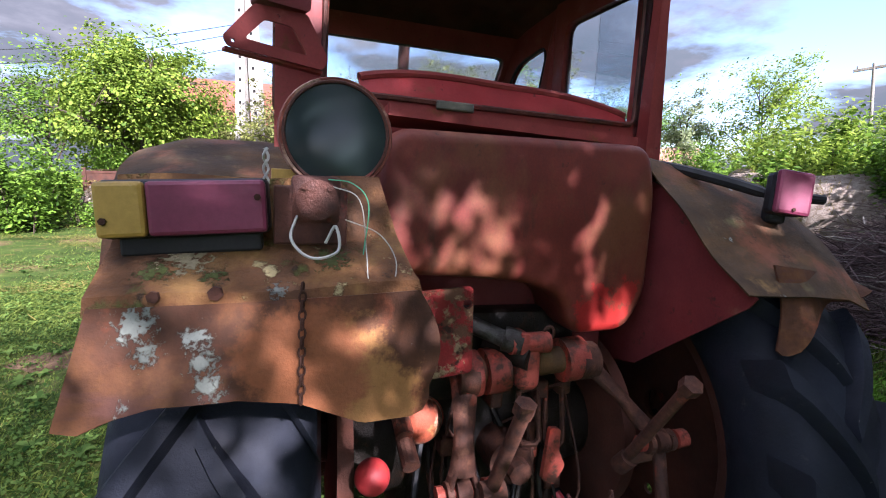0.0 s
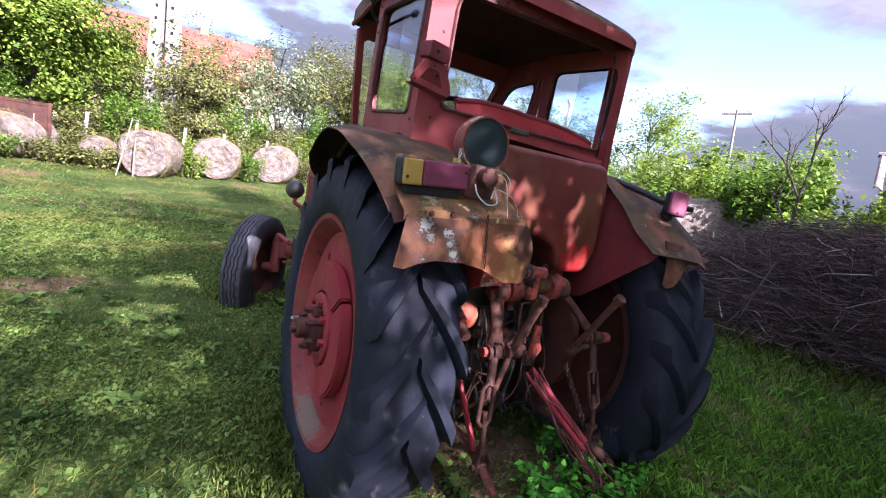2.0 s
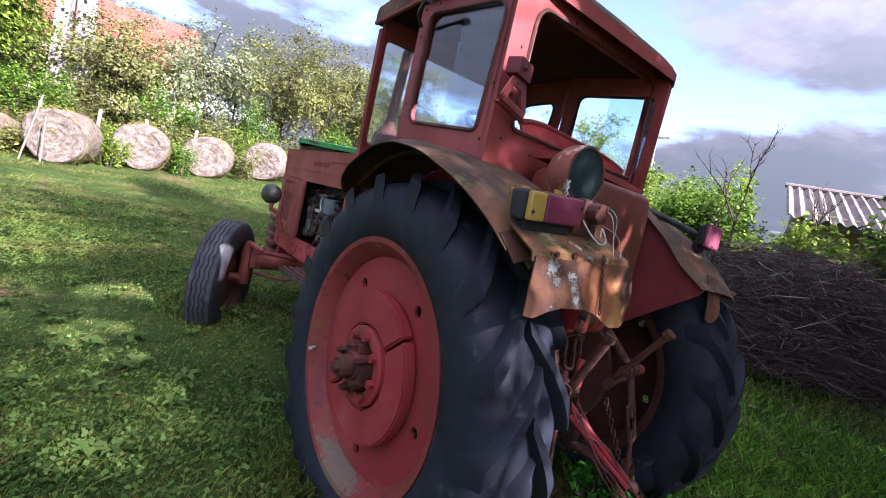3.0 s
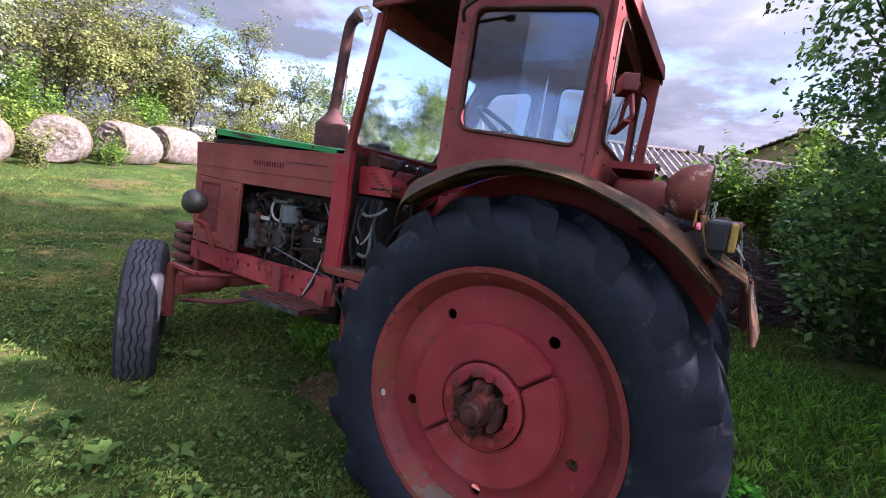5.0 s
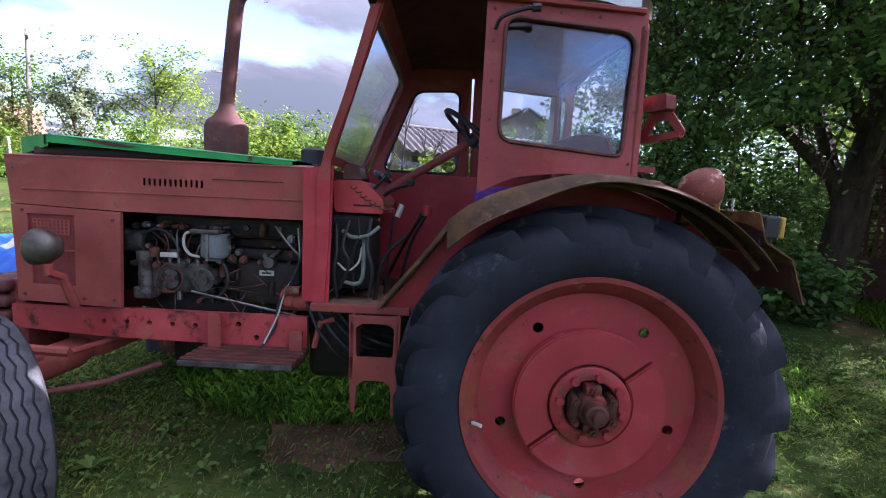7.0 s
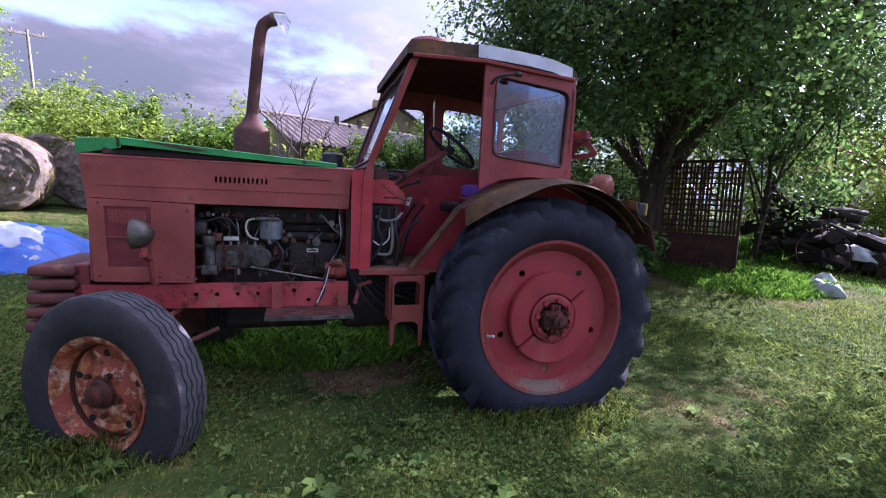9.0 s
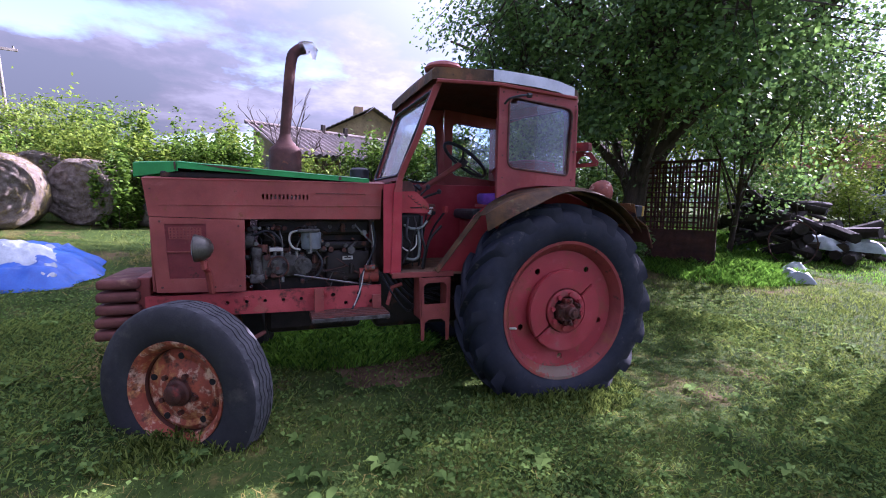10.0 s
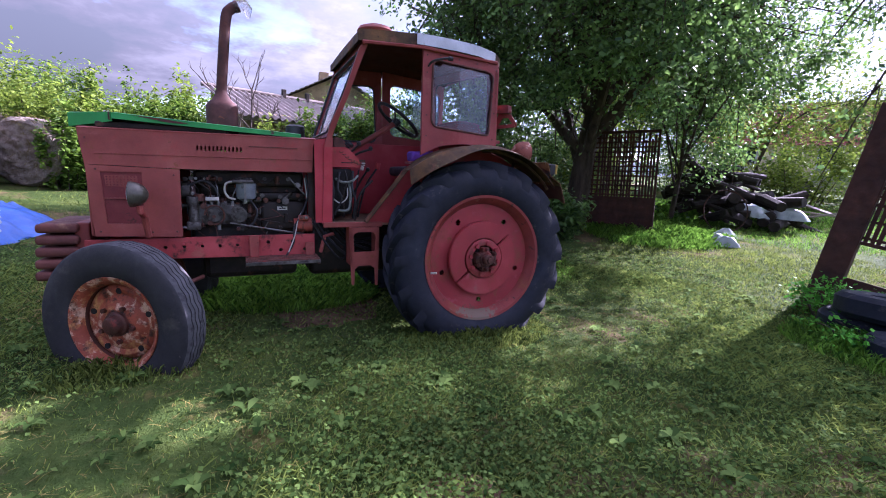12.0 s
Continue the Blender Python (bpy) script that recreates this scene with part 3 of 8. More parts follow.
# ---- ground ----
axis_near = [i * 0.22 for i in range(-55, 56)]
axis_far = []
step, at_ = 0.35, axis_near[-1]
while at_ < 420:
    at_ += step
    step *= 1.22
    axis_far.append(at_)
axis = [-a for a in reversed(axis_far)] + axis_near + axis_far
gv, gf = [], []
for yy in axis:
    for xx in axis:
        gv.append((xx, yy + 1, lawn_z(xx, yy + 1)))
na = len(axis)
for j in range(na - 1):
    for i in range(na - 1):
        a = j * na + i
        gf.append((a, a + 1, a + na + 1, a + na))
ground = tagged(raw("ground", gv, gf, m_soil, smooth=True), "uneven lawn of short grass, clover and bare thatch", "ground", kind="structure")



def bare(cx, cy, rx, ry, seed):
    """An irregular patch of bare earth lying on the lawn."""
    def f(u, v):
        a, r = v * math.tau, u * (1 + 0.35 * noise.noise(Vector((math.cos(v * math.tau) * 1.5, math.sin(v * math.tau) * 1.5, seed))))
        x, y = cx + rx * r * math.cos(a), cy + ry * r * math.sin(a)
        return (x, y, lawn_z(x, y) + 0.009 - 0.013 * u ** 4)
    return tagged(part("bare_earth", sheet(f, 10, 40, 0.003), m_dirt, smooth=True), "trampled bare brown earth with dry stalks", "earth", kind="structure")


bare(0.12, 1.08, 0.55, 0.5, 3)
bare(0.05, -0.45, 0.5, 0.55, 5)
bare(-2.6, 0.9, 0.35, 0.3, 9)
bare(-2.2, 2.6, 0.3, 0.22, 12)

# ---- plants ----
def leaf_verts(P, N, size, rng, shape=0.55, fold=0.25, full=False):
    """Two-triangle leaves at points P, facing about N."""
    n = len(P)
    d = rng.normal(size=(n, 3))
    nn = N + 0.55 * rng.normal(size=(n, 3))
    nn /= np.linalg.norm(nn, axis=1)[:, None] + 1e-9
    u = np.cross(nn, d)
    u /= np.linalg.norm(u, axis=1)[:, None] + 1e-9
    v = np.cross(nn, u)
    s = (size * rng.uniform(0.6, 1.35, n))[:, None]
    a, b = P - u * s * 0.5, P + u * s * 0.5
    c, e = P + v * s * shape * 0.5 + nn * s * fold * 0.3, P - v * s * shape * 0.5 + nn * s * fold * 0.3
    if full:
        k = 0.24 * s
        V = np.stack([a, e - u * k, e + u * k, b + nn * s * fold * 0.3, c + u * k, c - u * k], 1).reshape(-1, 3)
        return V, np.arange(6 * n).reshape(-1, 6)
    V = np.stack([a, e, b, c], 1).reshape(-1, 3)
    F = np.arange(4 * n).reshape(-1, 4)
    return V, F


def fast_mesh(name, V, F, mat, parent=None, label=""):
    me = bpy.data.meshes.new(name)
    n, k = F.shape
    me.vertices.add(len(V))
    me.vertices.foreach_set("co", np.ascontiguousarray(V, dtype=np.float32).ravel())
    me.loops.add(n * k)
    me.loops.foreach_set("vertex_index", np.ascontiguousarray(F, dtype=np.int32).ravel())
    me.polygons.add(n)
    me.polygons.foreach_set("loop_start", np.arange(0, n * k, k, dtype=np.int32))
    me.polygons.foreach_set("loop_total", np.full(n, k, dtype=np.int32))
    me.materials.append(mat)
    me.update(calc_edges=True)
    ob = new(name, me)
    if parent is not None:
        ob.parent = parent
    if label:
        tagged(ob, label)
    return ob


def limb(bm, pts, r0, r1, seg=6):
    n = len(pts)
    b = tube(pts, [r0 + (r1 - r0) * i / (n - 1) for i in range(n)], seg)
    return join(bm, b) if bm else b


# lawn spots fitted to the view, cleared of shading leaves: x, y, half widths
SUNNY = [(-1.75, 1.36, 0.22, 0.15), (-1.50, 1.62, 0.16, 0.20), (-1.50, 2.00, 0.20, 0.14), (-1.18, 2.80, 0.34, 0.22), (-2.33, 1.63, 0.26, 0.12), (-1.70, 0.10, 0.12, 0.16), (-2.35, 0.76, 0.16, 0.13),
         (-0.75, 4.20, 0.45, 0.25), (-0.05, -4.2, 0.7, 0.5), (0.6, -6.4, 1.0, 0.9), (-0.75, -2.25, 0.4, 0.16), (-1.0, -1.1, 0.2, 0.1), (2.1, -7.4, 1.2, 0.7)]

# and on the tractor: x, y, z, radius
DAPPLES = [(-0.08, -0.36, 1.44, 0.035), (-0.01, -0.35, 1.35, 0.04), (-0.05, -0.36, 1.27, 0.03), (0.3, -0.3, 1.4, 0.03), (0.25, -0.31, 1.32, 0.028), (0.2, -0.31, 1.48, 0.022),
           (0.12, -0.33, 1.31, 0.02), (0.05, -0.34, 1.43, 0.02), (0.39, -0.29, 1.13, 0.045), (0.34, -0.29, 1.53, 0.02), (-0.12, -0.37, 1.38, 0.022), (0.31, -0.31, 1.09, 0.03),
           (0.78, -0.46, 1.44, 0.06)]


def let_sun_in(P):
    """True for the leaves that do not stand between the sun and a sunny place."""
    k = np.maximum(P[:, 2] - 0.09, 0) / to_sun.z
    gx, gy = P[:, 0] - to_sun.x * k, P[:, 1] - to_sun.y * k
    keep = np.ones(len(P), bool)
    for x, y, rx, ry in SUNNY:
        wob = 1.2 + 0.3 * np.sin(np.arctan2(gy - y, gx - x) * 3 + x * 7)
        keep &= np.hypot((gx - x) / rx, (gy - y) / ry) > wob
    u = np.array(to_sun)
    for *q, r in DAPPLES:
        d = P - np.array(q)
        keep &= np.linalg.norm(d - np.outer(d @ u, u), axis=1) > r * (1.15 + 0.3 * np.sin(P[:, 2] * 9))
    return keep


def tree(name, label, x, y, h, crown, r, leaves, size, mat, seed, trunk_r=0.12, lean=(0, 0), limbs=10, droop=0.1, flat=1.0, dense=1.0, clump=0.9, category="tree", group="", trim=None):
    """A trunk with limbs and a loose crown: crown is its lowest height, r its reach."""
    rng = np.random.default_rng(seed)
    gz = ground_z(x, y)
    th = thing(name, label, category, pose(x, y, gz - 0.03), group)
    top = Vector((lean[0], lean[1], h * 0.82))
    trunk = [Vector((0, 0, 0)), Vector((lean[0] * 0.2, lean[1] * 0.2, h * 0.22)), Vector((lean[0] * 0.55 + rng.normal() * 0.1, lean[1] * 0.55 + rng.normal() * 0.1, h * 0.5)), top]
    tp = smooth_path(trunk, 5)
    bm = limb(None, tp, trunk_r, trunk_r * 0.22, 10)
    pts, nor = [], []
    cz, ch = (crown + h) / 2, (h - crown) / 2
    for i in range(limbs):
        f = 0.22 + 0.72 * (i + 0.5) / limbs
        s = tp[min(len(tp) - 1, int(f * len(tp)))]
        az = i * 2.399 + rng.normal() * 0.3
        el = rng.uniform(-0.25, 0.9) if i < limbs - 2 else 1.1
        k = rng.uniform(0.75, 1.05)
        e = Vector((lean[0] * 0.7 + r * flat * k * math.cos(az) * math.cos(el), lean[1] * 0.7 + r * k * math.sin(az) * math.cos(el), cz + ch * k * math.sin(el)))
        m = s.lerp(e, 0.5) + Vector((0, 0, 0.12 * r))
        lp = smooth_path([s, m, e], 4)
        bm = limb(bm, lp, trunk_r * 0.42, trunk_r * 0.10, 6)
        for j in range(6):
            q = lp[min(len(lp) - 1, 2 + j)]
            e2 = q + Vector(rng.normal(size=3)) * r * 0.27 + Vector((0, 0, -droop * r * rng.random()))
            lp2 = [q, q.lerp(e2, 0.5) + Vector((0, 0, 0.04 * r)), e2]
            base = np.array([[x, y, gz]])
            if let_sun_in(base + np.array([lp2[1]]))[0]:
                bm = limb(bm, lp2, trunk_r * 0.11, trunk_r * 0.03, 4)
            for kx in range(4):
                c = q.lerp(e2, 0.45 + 0.55 * rng.random()) + Vector(rng.normal(size=3)) * r * 0.11
                if let_sun_in(base + np.array([q.lerp(e2, 0.5).lerp(c, 0.5)]))[0]:
                    bm = limb(bm, [q.lerp(e2, 0.5), c], trunk_r * 0.045, trunk_r * 0.015, 3)
                pts.append(c)
                nor.append((c - Vector((lean[0] * .6, lean[1] * .6, cz))).normalized())
    part("trunk", bm, m_bark, th, smooth=True)
    C = np.array(pts)
    Nn = np.array(nor)
    w = rng.gamma(clump, 1.0, len(C)) + 0.08
    idx = rng.choice(len(C), leaves, p=w / w.sum())
    spread = r * 0.105 * dense * rng.uniform(0.5, 1.4, len(C))[idx][:, None]
    P = C[idx] + np.clip(rng.normal(size=(leaves, 3)), -1.5, 1.5) * spread * np.array([1, 1, 0.75])
    P[:, 2] = np.maximum(P[:, 2], 0.05)
    if trim is not None:   # the crown's north edge is folded back to fit the camera's view
        edge = trim - y + 0.22 * np.sin(P[:, 0] * 4) + 0.15 * np.sin(P[:, 2] * 6)
        over = P[:, 1] > edge
        P[over, 1] = edge[over] - (P[over, 1] - edge[over]) * 0.7
    up = np.tile(np.array([[0, 0, 0.8]]), (leaves, 1)) + 0.6 * Nn[idx]
    far = np.hypot(P[:, 0] + x + 1.6, P[:, 1] + y + 0.6) > np.where(P[:, 2] < 3.4, 3.2, 0)   # leaves hanging low near the camera's path are dropped
    near_trunk = (np.hypot(P[:, 0] - lean[0] * 0.4, P[:, 1] - lean[1] * 0.4) < 1.7) & (P[:, 2] < 5.0) & (leaves > 100000)
    far &= ~(near_trunk & (rng.random(len(P)) < np.where(P[:, 2] < 3.6, 0.85, 0.5)))   # the inner crown is bare low down
    far &= let_sun_in(P + np.array([x, y, gz]))
    P, up = P[far], up[far]
    V, F = leaf_verts(P, up, size, rng, full=leaves > 30000)
    fast_mesh("crown", V, F, mat, th)
    return th


def bush(name, label, x, y, rx, ry, h, leaves, size, mat, seed, category="bush", group="", stems=14):
    """Stems from one root, leaves in clumps along them."""
    rng = np.random.default_rng(seed)
    th = thing(name, label, category, pose(x, y, ground_z(x, y) - 0.03), group)
    bm, C = None, []
    for i in range(stems):
        az, k = rng.uniform(0, math.tau), math.sqrt(rng.random())
        e = Vector((rx * k * math.cos(az), ry * k * math.sin(az), h * rng.uniform(0.45, 1.0) * (1 - 0.35 * k)))
        s = Vector((e.x * 0.45, e.y * 0.45, 0))
        m = s.lerp(e, 0.6) + Vector((0, 0, h * 0.12))
        lp = smooth_path([s, m, e], 4)
        bm = limb(bm, lp, 0.014, 0.003, 4)
        for q in lp[1:]:
            for _ in range(2):
                C.append(np.array(q) + rng.normal(size=3) * np.array([rx, ry, h * 0.6]) * 0.14)
    part("stem", bm, m_bark, th)
    C = np.array(C)
    w = rng.gamma(1.0, 1.0, len(C)) + 0.1
    idx = rng.choice(len(C), leaves, p=w / w.sum())
    P = C[idx] + rng.normal(size=(leaves, 3)) * np.array([rx, ry, h]) * 0.085
    P[:, 2] = np.abs(P[:, 2])
    V, F = leaf_verts(P, np.tile(np.array([[0, 0, 1.0]]), (leaves, 1)), size, rng)
    fast_mesh("foliage", V, F, mat, th)
    return th


# large trees
tree("walnut_tree", "large walnut tree with dark hanging foliage beside the rusty gate", 3.8, -4.6, 7.8, 2.0, 4.6, 115000, 0.075, m_leaf_walnut, 3, 0.25, (-0.5, -0.2), 28, 0.35, clump=0.36, dense=0.8, trim=-0.8)
tree("walnut_tree", "walnut tree shading the gateway, dark green", -1.6, -6.8, 6.6, 2.5, 2.9, 21000, 0.085, m_leaf_walnut, 8, 0.2, (0.0, 0.3), 24, 0.3, clump=0.22, dense=0.72)
tree("walnut_tree", "walnut tree behind the rusty gate, hanging dark green", 3.5, -7.0, 5.0, 1.9, 2.3, 15000, 0.085, m_leaf_walnut, 17, 0.06, (-0.5, 0.2), 18, 0.3, clump=0.5, dense=0.85)
tree("walnut_tree", "young walnut tree at the edge of the thicket", 4.6, -2.7, 5.4, 1.4, 1.8, 16000, 0.09, m_leaf_walnut, 23, 0.08, (0.0, 0.2), 12, 0.3)
tree("walnut_tree", "round bright green walnut tree in front of a house", -5.4, 16.6, 5.2, 0.6, 2.5, 46000, 0.11, m_leaf_bright, 12, 0.16, (0, 0), 18, 0.1)
row = [(-1.0, 18.2, 4.0, 1.8, m_leaf_fruit, "brownish fruit tree behind the lawn"), (1.8, 19.0, 5.4, 1.7, m_leaf_grey, "thin grey-green fruit tree beyond the lawn"), (4.8, 19.4, 5.6, 2.1, m_leaf_fruit, "olive-green fruit tree beyond the lawn"),
       (7.2, 21.5, 6.0, 2.3, m_leaf_fruit, "olive-green fruit tree beyond the lawn"), (9.6, 20.6, 5.3, 2.1, m_leaf_fruit, "brownish fruit tree behind the lawn"), (11.9, 19.2, 5.9, 2.0, m_leaf_fruit, "olive-green fruit tree beyond the lawn"),
       (13.7, 17.8, 5.2, 1.3, m_leaf_grey, "thin grey-green fruit tree beyond the lawn"), (15.9, 15.4, 4.3, 1.1, m_leaf_grey, "small thin fruit tree beyond the lawn"), (-4.2, 20.5, 4.0, 2.0, m_leaf_fruit, "brownish fruit tree behind the lawn"),
       (3.4, 22.0, 5.0, 2.0, m_leaf_fruit, "olive-green fruit tree beyond the lawn"), (17.6, 13.4, 5.2, 2.2, m_leaf_bright, "bright green roadside tree beyond the lawn"), (19.8, 11.0, 2.7, 2.0, m_leaf_bright, "bright green roadside tree beyond the lawn"),
       (20.6, 9.0, 2.7, 2.0, m_leaf_hedge, "round green tree beyond the lawn"), (-9.0, 19.0, 4.5, 2.4, m_leaf_hedge, "green garden tree beyond the lawn"), (8.8, -10.2, 6.2, 3.0, m_leaf_bright, "sunlit yellow-green tree beyond the lawn"),
       (6.6, -8.8, 5.6, 2.4, m_leaf_bright, "sunlit yellow-green tree behind the gate"), (4.6, -16.5, 4.2, 2.4, m_leaf_bright, "sunlit yellow-green tree behind the heap"), (13.0, -12.5, 6.0, 3.2, m_leaf_hedge, "tall green tree behind the yard"), (8.4, 23.0, 6.2, 2.6, m_leaf_fruit, "tall olive-green fruit tree"), (5.8, 24.0, 6.4, 2.6, m_leaf_fruit, "tall olive-green fruit tree"), (11.0, 22.5, 6.2, 2.6, m_leaf_hedge, "tall olive-green garden tree"), (16.5, 18.5, 4.6, 2.2, m_leaf_hedge, "olive-green garden tree by the fence"), (6.0, -13.5, 4.6, 2.4, m_leaf_bright, "sunlit yellow-green tree beyond the lawn"), (11.5, -7.5, 5.0, 2.8, m_leaf_walnut, "dark green garden tree beyond the lawn"),
       (-7.6, 24.5, 4.6, 2.4, m_leaf_fruit, "brownish fruit tree in front of the house"), (-4.6, 25.0, 4.4, 2.3, m_leaf_fruit, "brownish fruit tree in front of the house"), (-1.2, 24.6, 4.8, 2.4, m_leaf_fruit, "brownish fruit tree in front of the house"), (1.6, 25.0, 5.0, 2.4, m_leaf_fruit, "brownish fruit tree in front of the house")]
for i, (x, y, h, r, mt, nm) in enumerate(row):
    thin = mt is m_leaf_grey
    tree("fruit_tree" if mt in (m_leaf_fruit, m_leaf_grey) else "garden_tree", nm, x, y, h, 0.35 if not thin else 0.8, r * 1.12, 4500 if thin else 8000, 0.125, mt, 40 + i, 0.07, limbs=11, group="trees behind the lawn")
# hedges and bushes
for i in range(21):
    bush("orchard_bush", "brownish undergrowth below the fruit trees", -6.0 + i * 1.05, 16.4 + 0.7 * math.sin(i * 1.7) + (0.25 * max(0, 6 - abs(i - 8))), 1.0, 0.7, 2.0 + 0.5 * math.sin(i * 2.3), 5200, 0.095, m_leaf_fruit if i % 3 else m_leaf_hedge, 300 + i, group="orchard undergrowth")
hedge = [(-5.6, 9.6, 0.9, 0.9, 1.9, m_leaf_hedge), (-6.9, 8.9, 1.1, 1.0, 2.0, m_leaf_hedge), (-8.4, 8.4, 1.2, 1.0, 1.8, m_leaf_hedge), (-6.2, 12.0, 1.1, 0.8, 1.3, m_leaf_bright)]
hedge += [(7.9, 15.0, 0.8, 0.6, 0.85, m_leaf_hedge), (8.9, 14.5, 0.8, 0.6, 0.9, m_leaf_hedge), (9.8, 13.9, 0.8, 0.6, 0.85, m_leaf_hedge), (10.7, 13.2, 0.8, 0.6, 0.8, m_leaf_hedge)]
for i, (x, y, rx, ry, h, mt) in enumerate(hedge):
    bush("hedge_bush", "dense green hedge bush with dead stems", x, y, rx, ry, h, 6500, 0.10, mt, 70 + i, group="hedge")
mid_b = [(-3.6, 12.9, 0.9, 0.6, 0.9, m_leaf_fruit), (-1.3, 11.7, 0.5, 0.4, 0.9, m_leaf_bright), (-3.0, 10.7, 0.8, 0.5, 0.55, m_leaf_fruit), (0.2, 13.4, 1.0, 0.7, 1.3, m_leaf_fruit), (2.0, 14.6, 1.0, 0.7, 1.5, m_leaf_bright),
         (4.0, 16.2, 1.2, 0.8, 1.5, m_leaf_fruit), (8.0, 16.4, 1.1, 0.7, 1.1, m_leaf_hedge), (9.8, 16.2, 1.2, 0.7, 1.2, m_leaf_hedge), (11.5, 15.0, 1.3, 0.8, 1.2, m_leaf_hedge), (13.0, 13.2, 1.4, 1.0, 1.4, m_leaf_hedge)]
for i, (x, y, rx, ry, h, mt) in enumerate(mid_b):
    bush("wild_bush", "weedy bush growing among the bales", x, y, rx, ry, h, 3000, 0.08, mt, 90 + i, group="weedy bushes")
for i, (x, y, rx, ry, h, mt) in enumerate(((-4.9, 10.3, 0.7, 0.4, 0.75, m_leaf_hedge), (-3.7, 10.8, 0.7, 0.4, 0.7, m_leaf_fruit), (-5.8, 10.4, 0.7, 0.5, 1.0, m_leaf_bright), (-2.75, 11.0, 0.35, 0.3, 0.6, m_leaf_fruit), (-1.25, 11.0, 0.38, 0.3, 0.95, m_leaf_bright), (0.2, 11.6, 0.35, 0.3, 0.9, m_leaf_hedge), (1.95, 12.6, 0.5, 0.35, 1.0, m_leaf_fruit), (-6.8, 10.6, 0.8, 0.5, 0.9, m_leaf_fruit), (3.8, 13.6, 0.5, 0.35, 0.9, m_leaf_hedge))):
    bush("wild_bush", "weeds and bramble grown up between the bales", x, y, rx, ry, h, 1600, 0.065, mt, 330 + i, group="weedy bushes")
side_b = [(9.2, 3.1, 0.8, 0.7, 2.0, m_leaf_bright), (8.5, 2.6, 0.7, 0.7, 1.8, m_leaf_hedge), (9.8, 2.9, 0.6, 0.5, 2.2, m_leaf_bright), (8.9, 4.7, 0.9, 0.9, 2.2, m_leaf_bright), (7.45, 4.75, 0.45, 0.4, 1.3, m_leaf_hedge), (9.6, 5.9, 1.0, 1.0, 2.3, m_leaf_bright), (9.3, 4.4, 0.9, 0.9, 2.2, m_leaf_hedge), (7.9, 1.9, 0.8, 0.8, 1.7, m_leaf_bright), (8.0, 0.9, 0.7, 0.7, 1.8, m_leaf_bright), (9.3, -1.9, 0.9, 0.9, 2.9, m_leaf_bright), (10.2, -3.6, 0.9, 0.9, 2.2, m_leaf_bright), (10.3, 3.9, 0.8, 0.8, 1.9, m_leaf_hedge), (8.2, 3.3, 0.7, 0.7, 1.9, m_leaf_hedge), (8.4, -0.5, 0.8, 0.8, 2.5, m_leaf_hedge), (10.6, 7.6, 1.3, 1.2, 1.5, m_leaf_hedge),
          (12.8, 7.4, 1.5, 1.3, 1.7, m_leaf_bright), (8.4, -1.6, 0.9, 0.9, 2.9, m_leaf_hedge), (8.6, -3.2, 1.3, 1.2, 3.0, m_leaf_hedge), (7.2, -2.6, 0.7, 0.7, 2.3, m_leaf_bright), (14.6, 10.6, 1.7, 1.4, 2.4, m_leaf_bright), (11.4, 10.2, 1.4, 1.2, 2.2, m_leaf_hedge)]
for i, (x, y, rx, ry, h, mt) in enumerate(side_b):
    bush("elder_bush", "tall leafy bush beside the hay bales", x, y, rx, ry, h * (1.2 if 2.4 < y < 8 else 1.0), 4800, 0.11, mt, 120 + i, group="bushes by the bales", stems=18)
far_b = [(4.2, -12.6, 1.4, 1.0, 1.9), (6.2, -11.6, 1.4, 1.1, 2.1), (8.2, -12.4, 1.5, 1.1, 2.2), (1.2, -14.8, 1.6, 1.0, 1.9), (-0.6, -15.5, 1.5, 1.0, 1.7), (3.0, -15.6, 1.8, 1.1, 2.0), (7.0, -7.0, 1.2, 1.1, 2.2), (5.6, -6.6, 1.0, 1.0, 1.9), (10.0, -9.0, 1.5, 1.3, 2.3)]
for i, (x, y, rx, ry, h) in enumerate(far_b):
    bush("yard_bush", "sunlit bush in the neighbouring yard", x, y, rx, ry, h, 4500, 0.10, (m_leaf_bright, m_leaf_hedge)[i % 3 == 2], 200 + i, group="yard bushes")
under = [(5.2, -1.9, 0.7, 0.5, 1.5), (5.8, -1.9, 0.9, 0.7, 2.6), (4.0, -2.2, 0.9, 0.9, 2.6), (4.6, -3.2, 1.0, 1.0, 3.0), (2.9, -3.4, 0.6, 0.5, 1.0), (5.0, -4.6, 1.2, 1.1, 2.2), (4.9, -2.6, 1.0, 1.0, 1.7), (6.2, -3.4, 1.1, 1.1, 2.0)]
for i, (x, y, rx, ry, h) in enumerate(under):
    bush("undergrowth", "dark shaded undergrowth below the walnut tree", x, y, rx, ry, h, 4200, 0.10, m_leaf_walnut, 150 + i, group="undergrowth")
weeds = [(-2.0, -3.1, 0.5, 0.5, 0.35), (-1.4, -3.7, 0.5, 0.4, 0.5), (-2.9, -3.0, 0.5, 0.4, 0.35)]
for i, (x, y, rx, ry, h) in enumerate(weeds):
    bush("weed_clump", "low weeds beside the tyres", x, y, rx, ry, h, 1200, 0.05, m_leaf_weed, 170 + i, group="weeds")
for i, (x, y, h) in enumerate(((0.12, -0.62, 0.24), (0.30, -0.78, 0.20), (-0.02, -0.80, 0.18), (0.45, -0.42, 0.22), (0.58, -0.62, 0.2), (0.42, -0.95, 0.22), (0.2, -1.0, 0.16))):
    bush("weed_clump", "bright green weed under the linkage", x, y, 0.18, 0.16, h, 420, 0.045, m_leaf_weed, 180 + i, group="weeds")


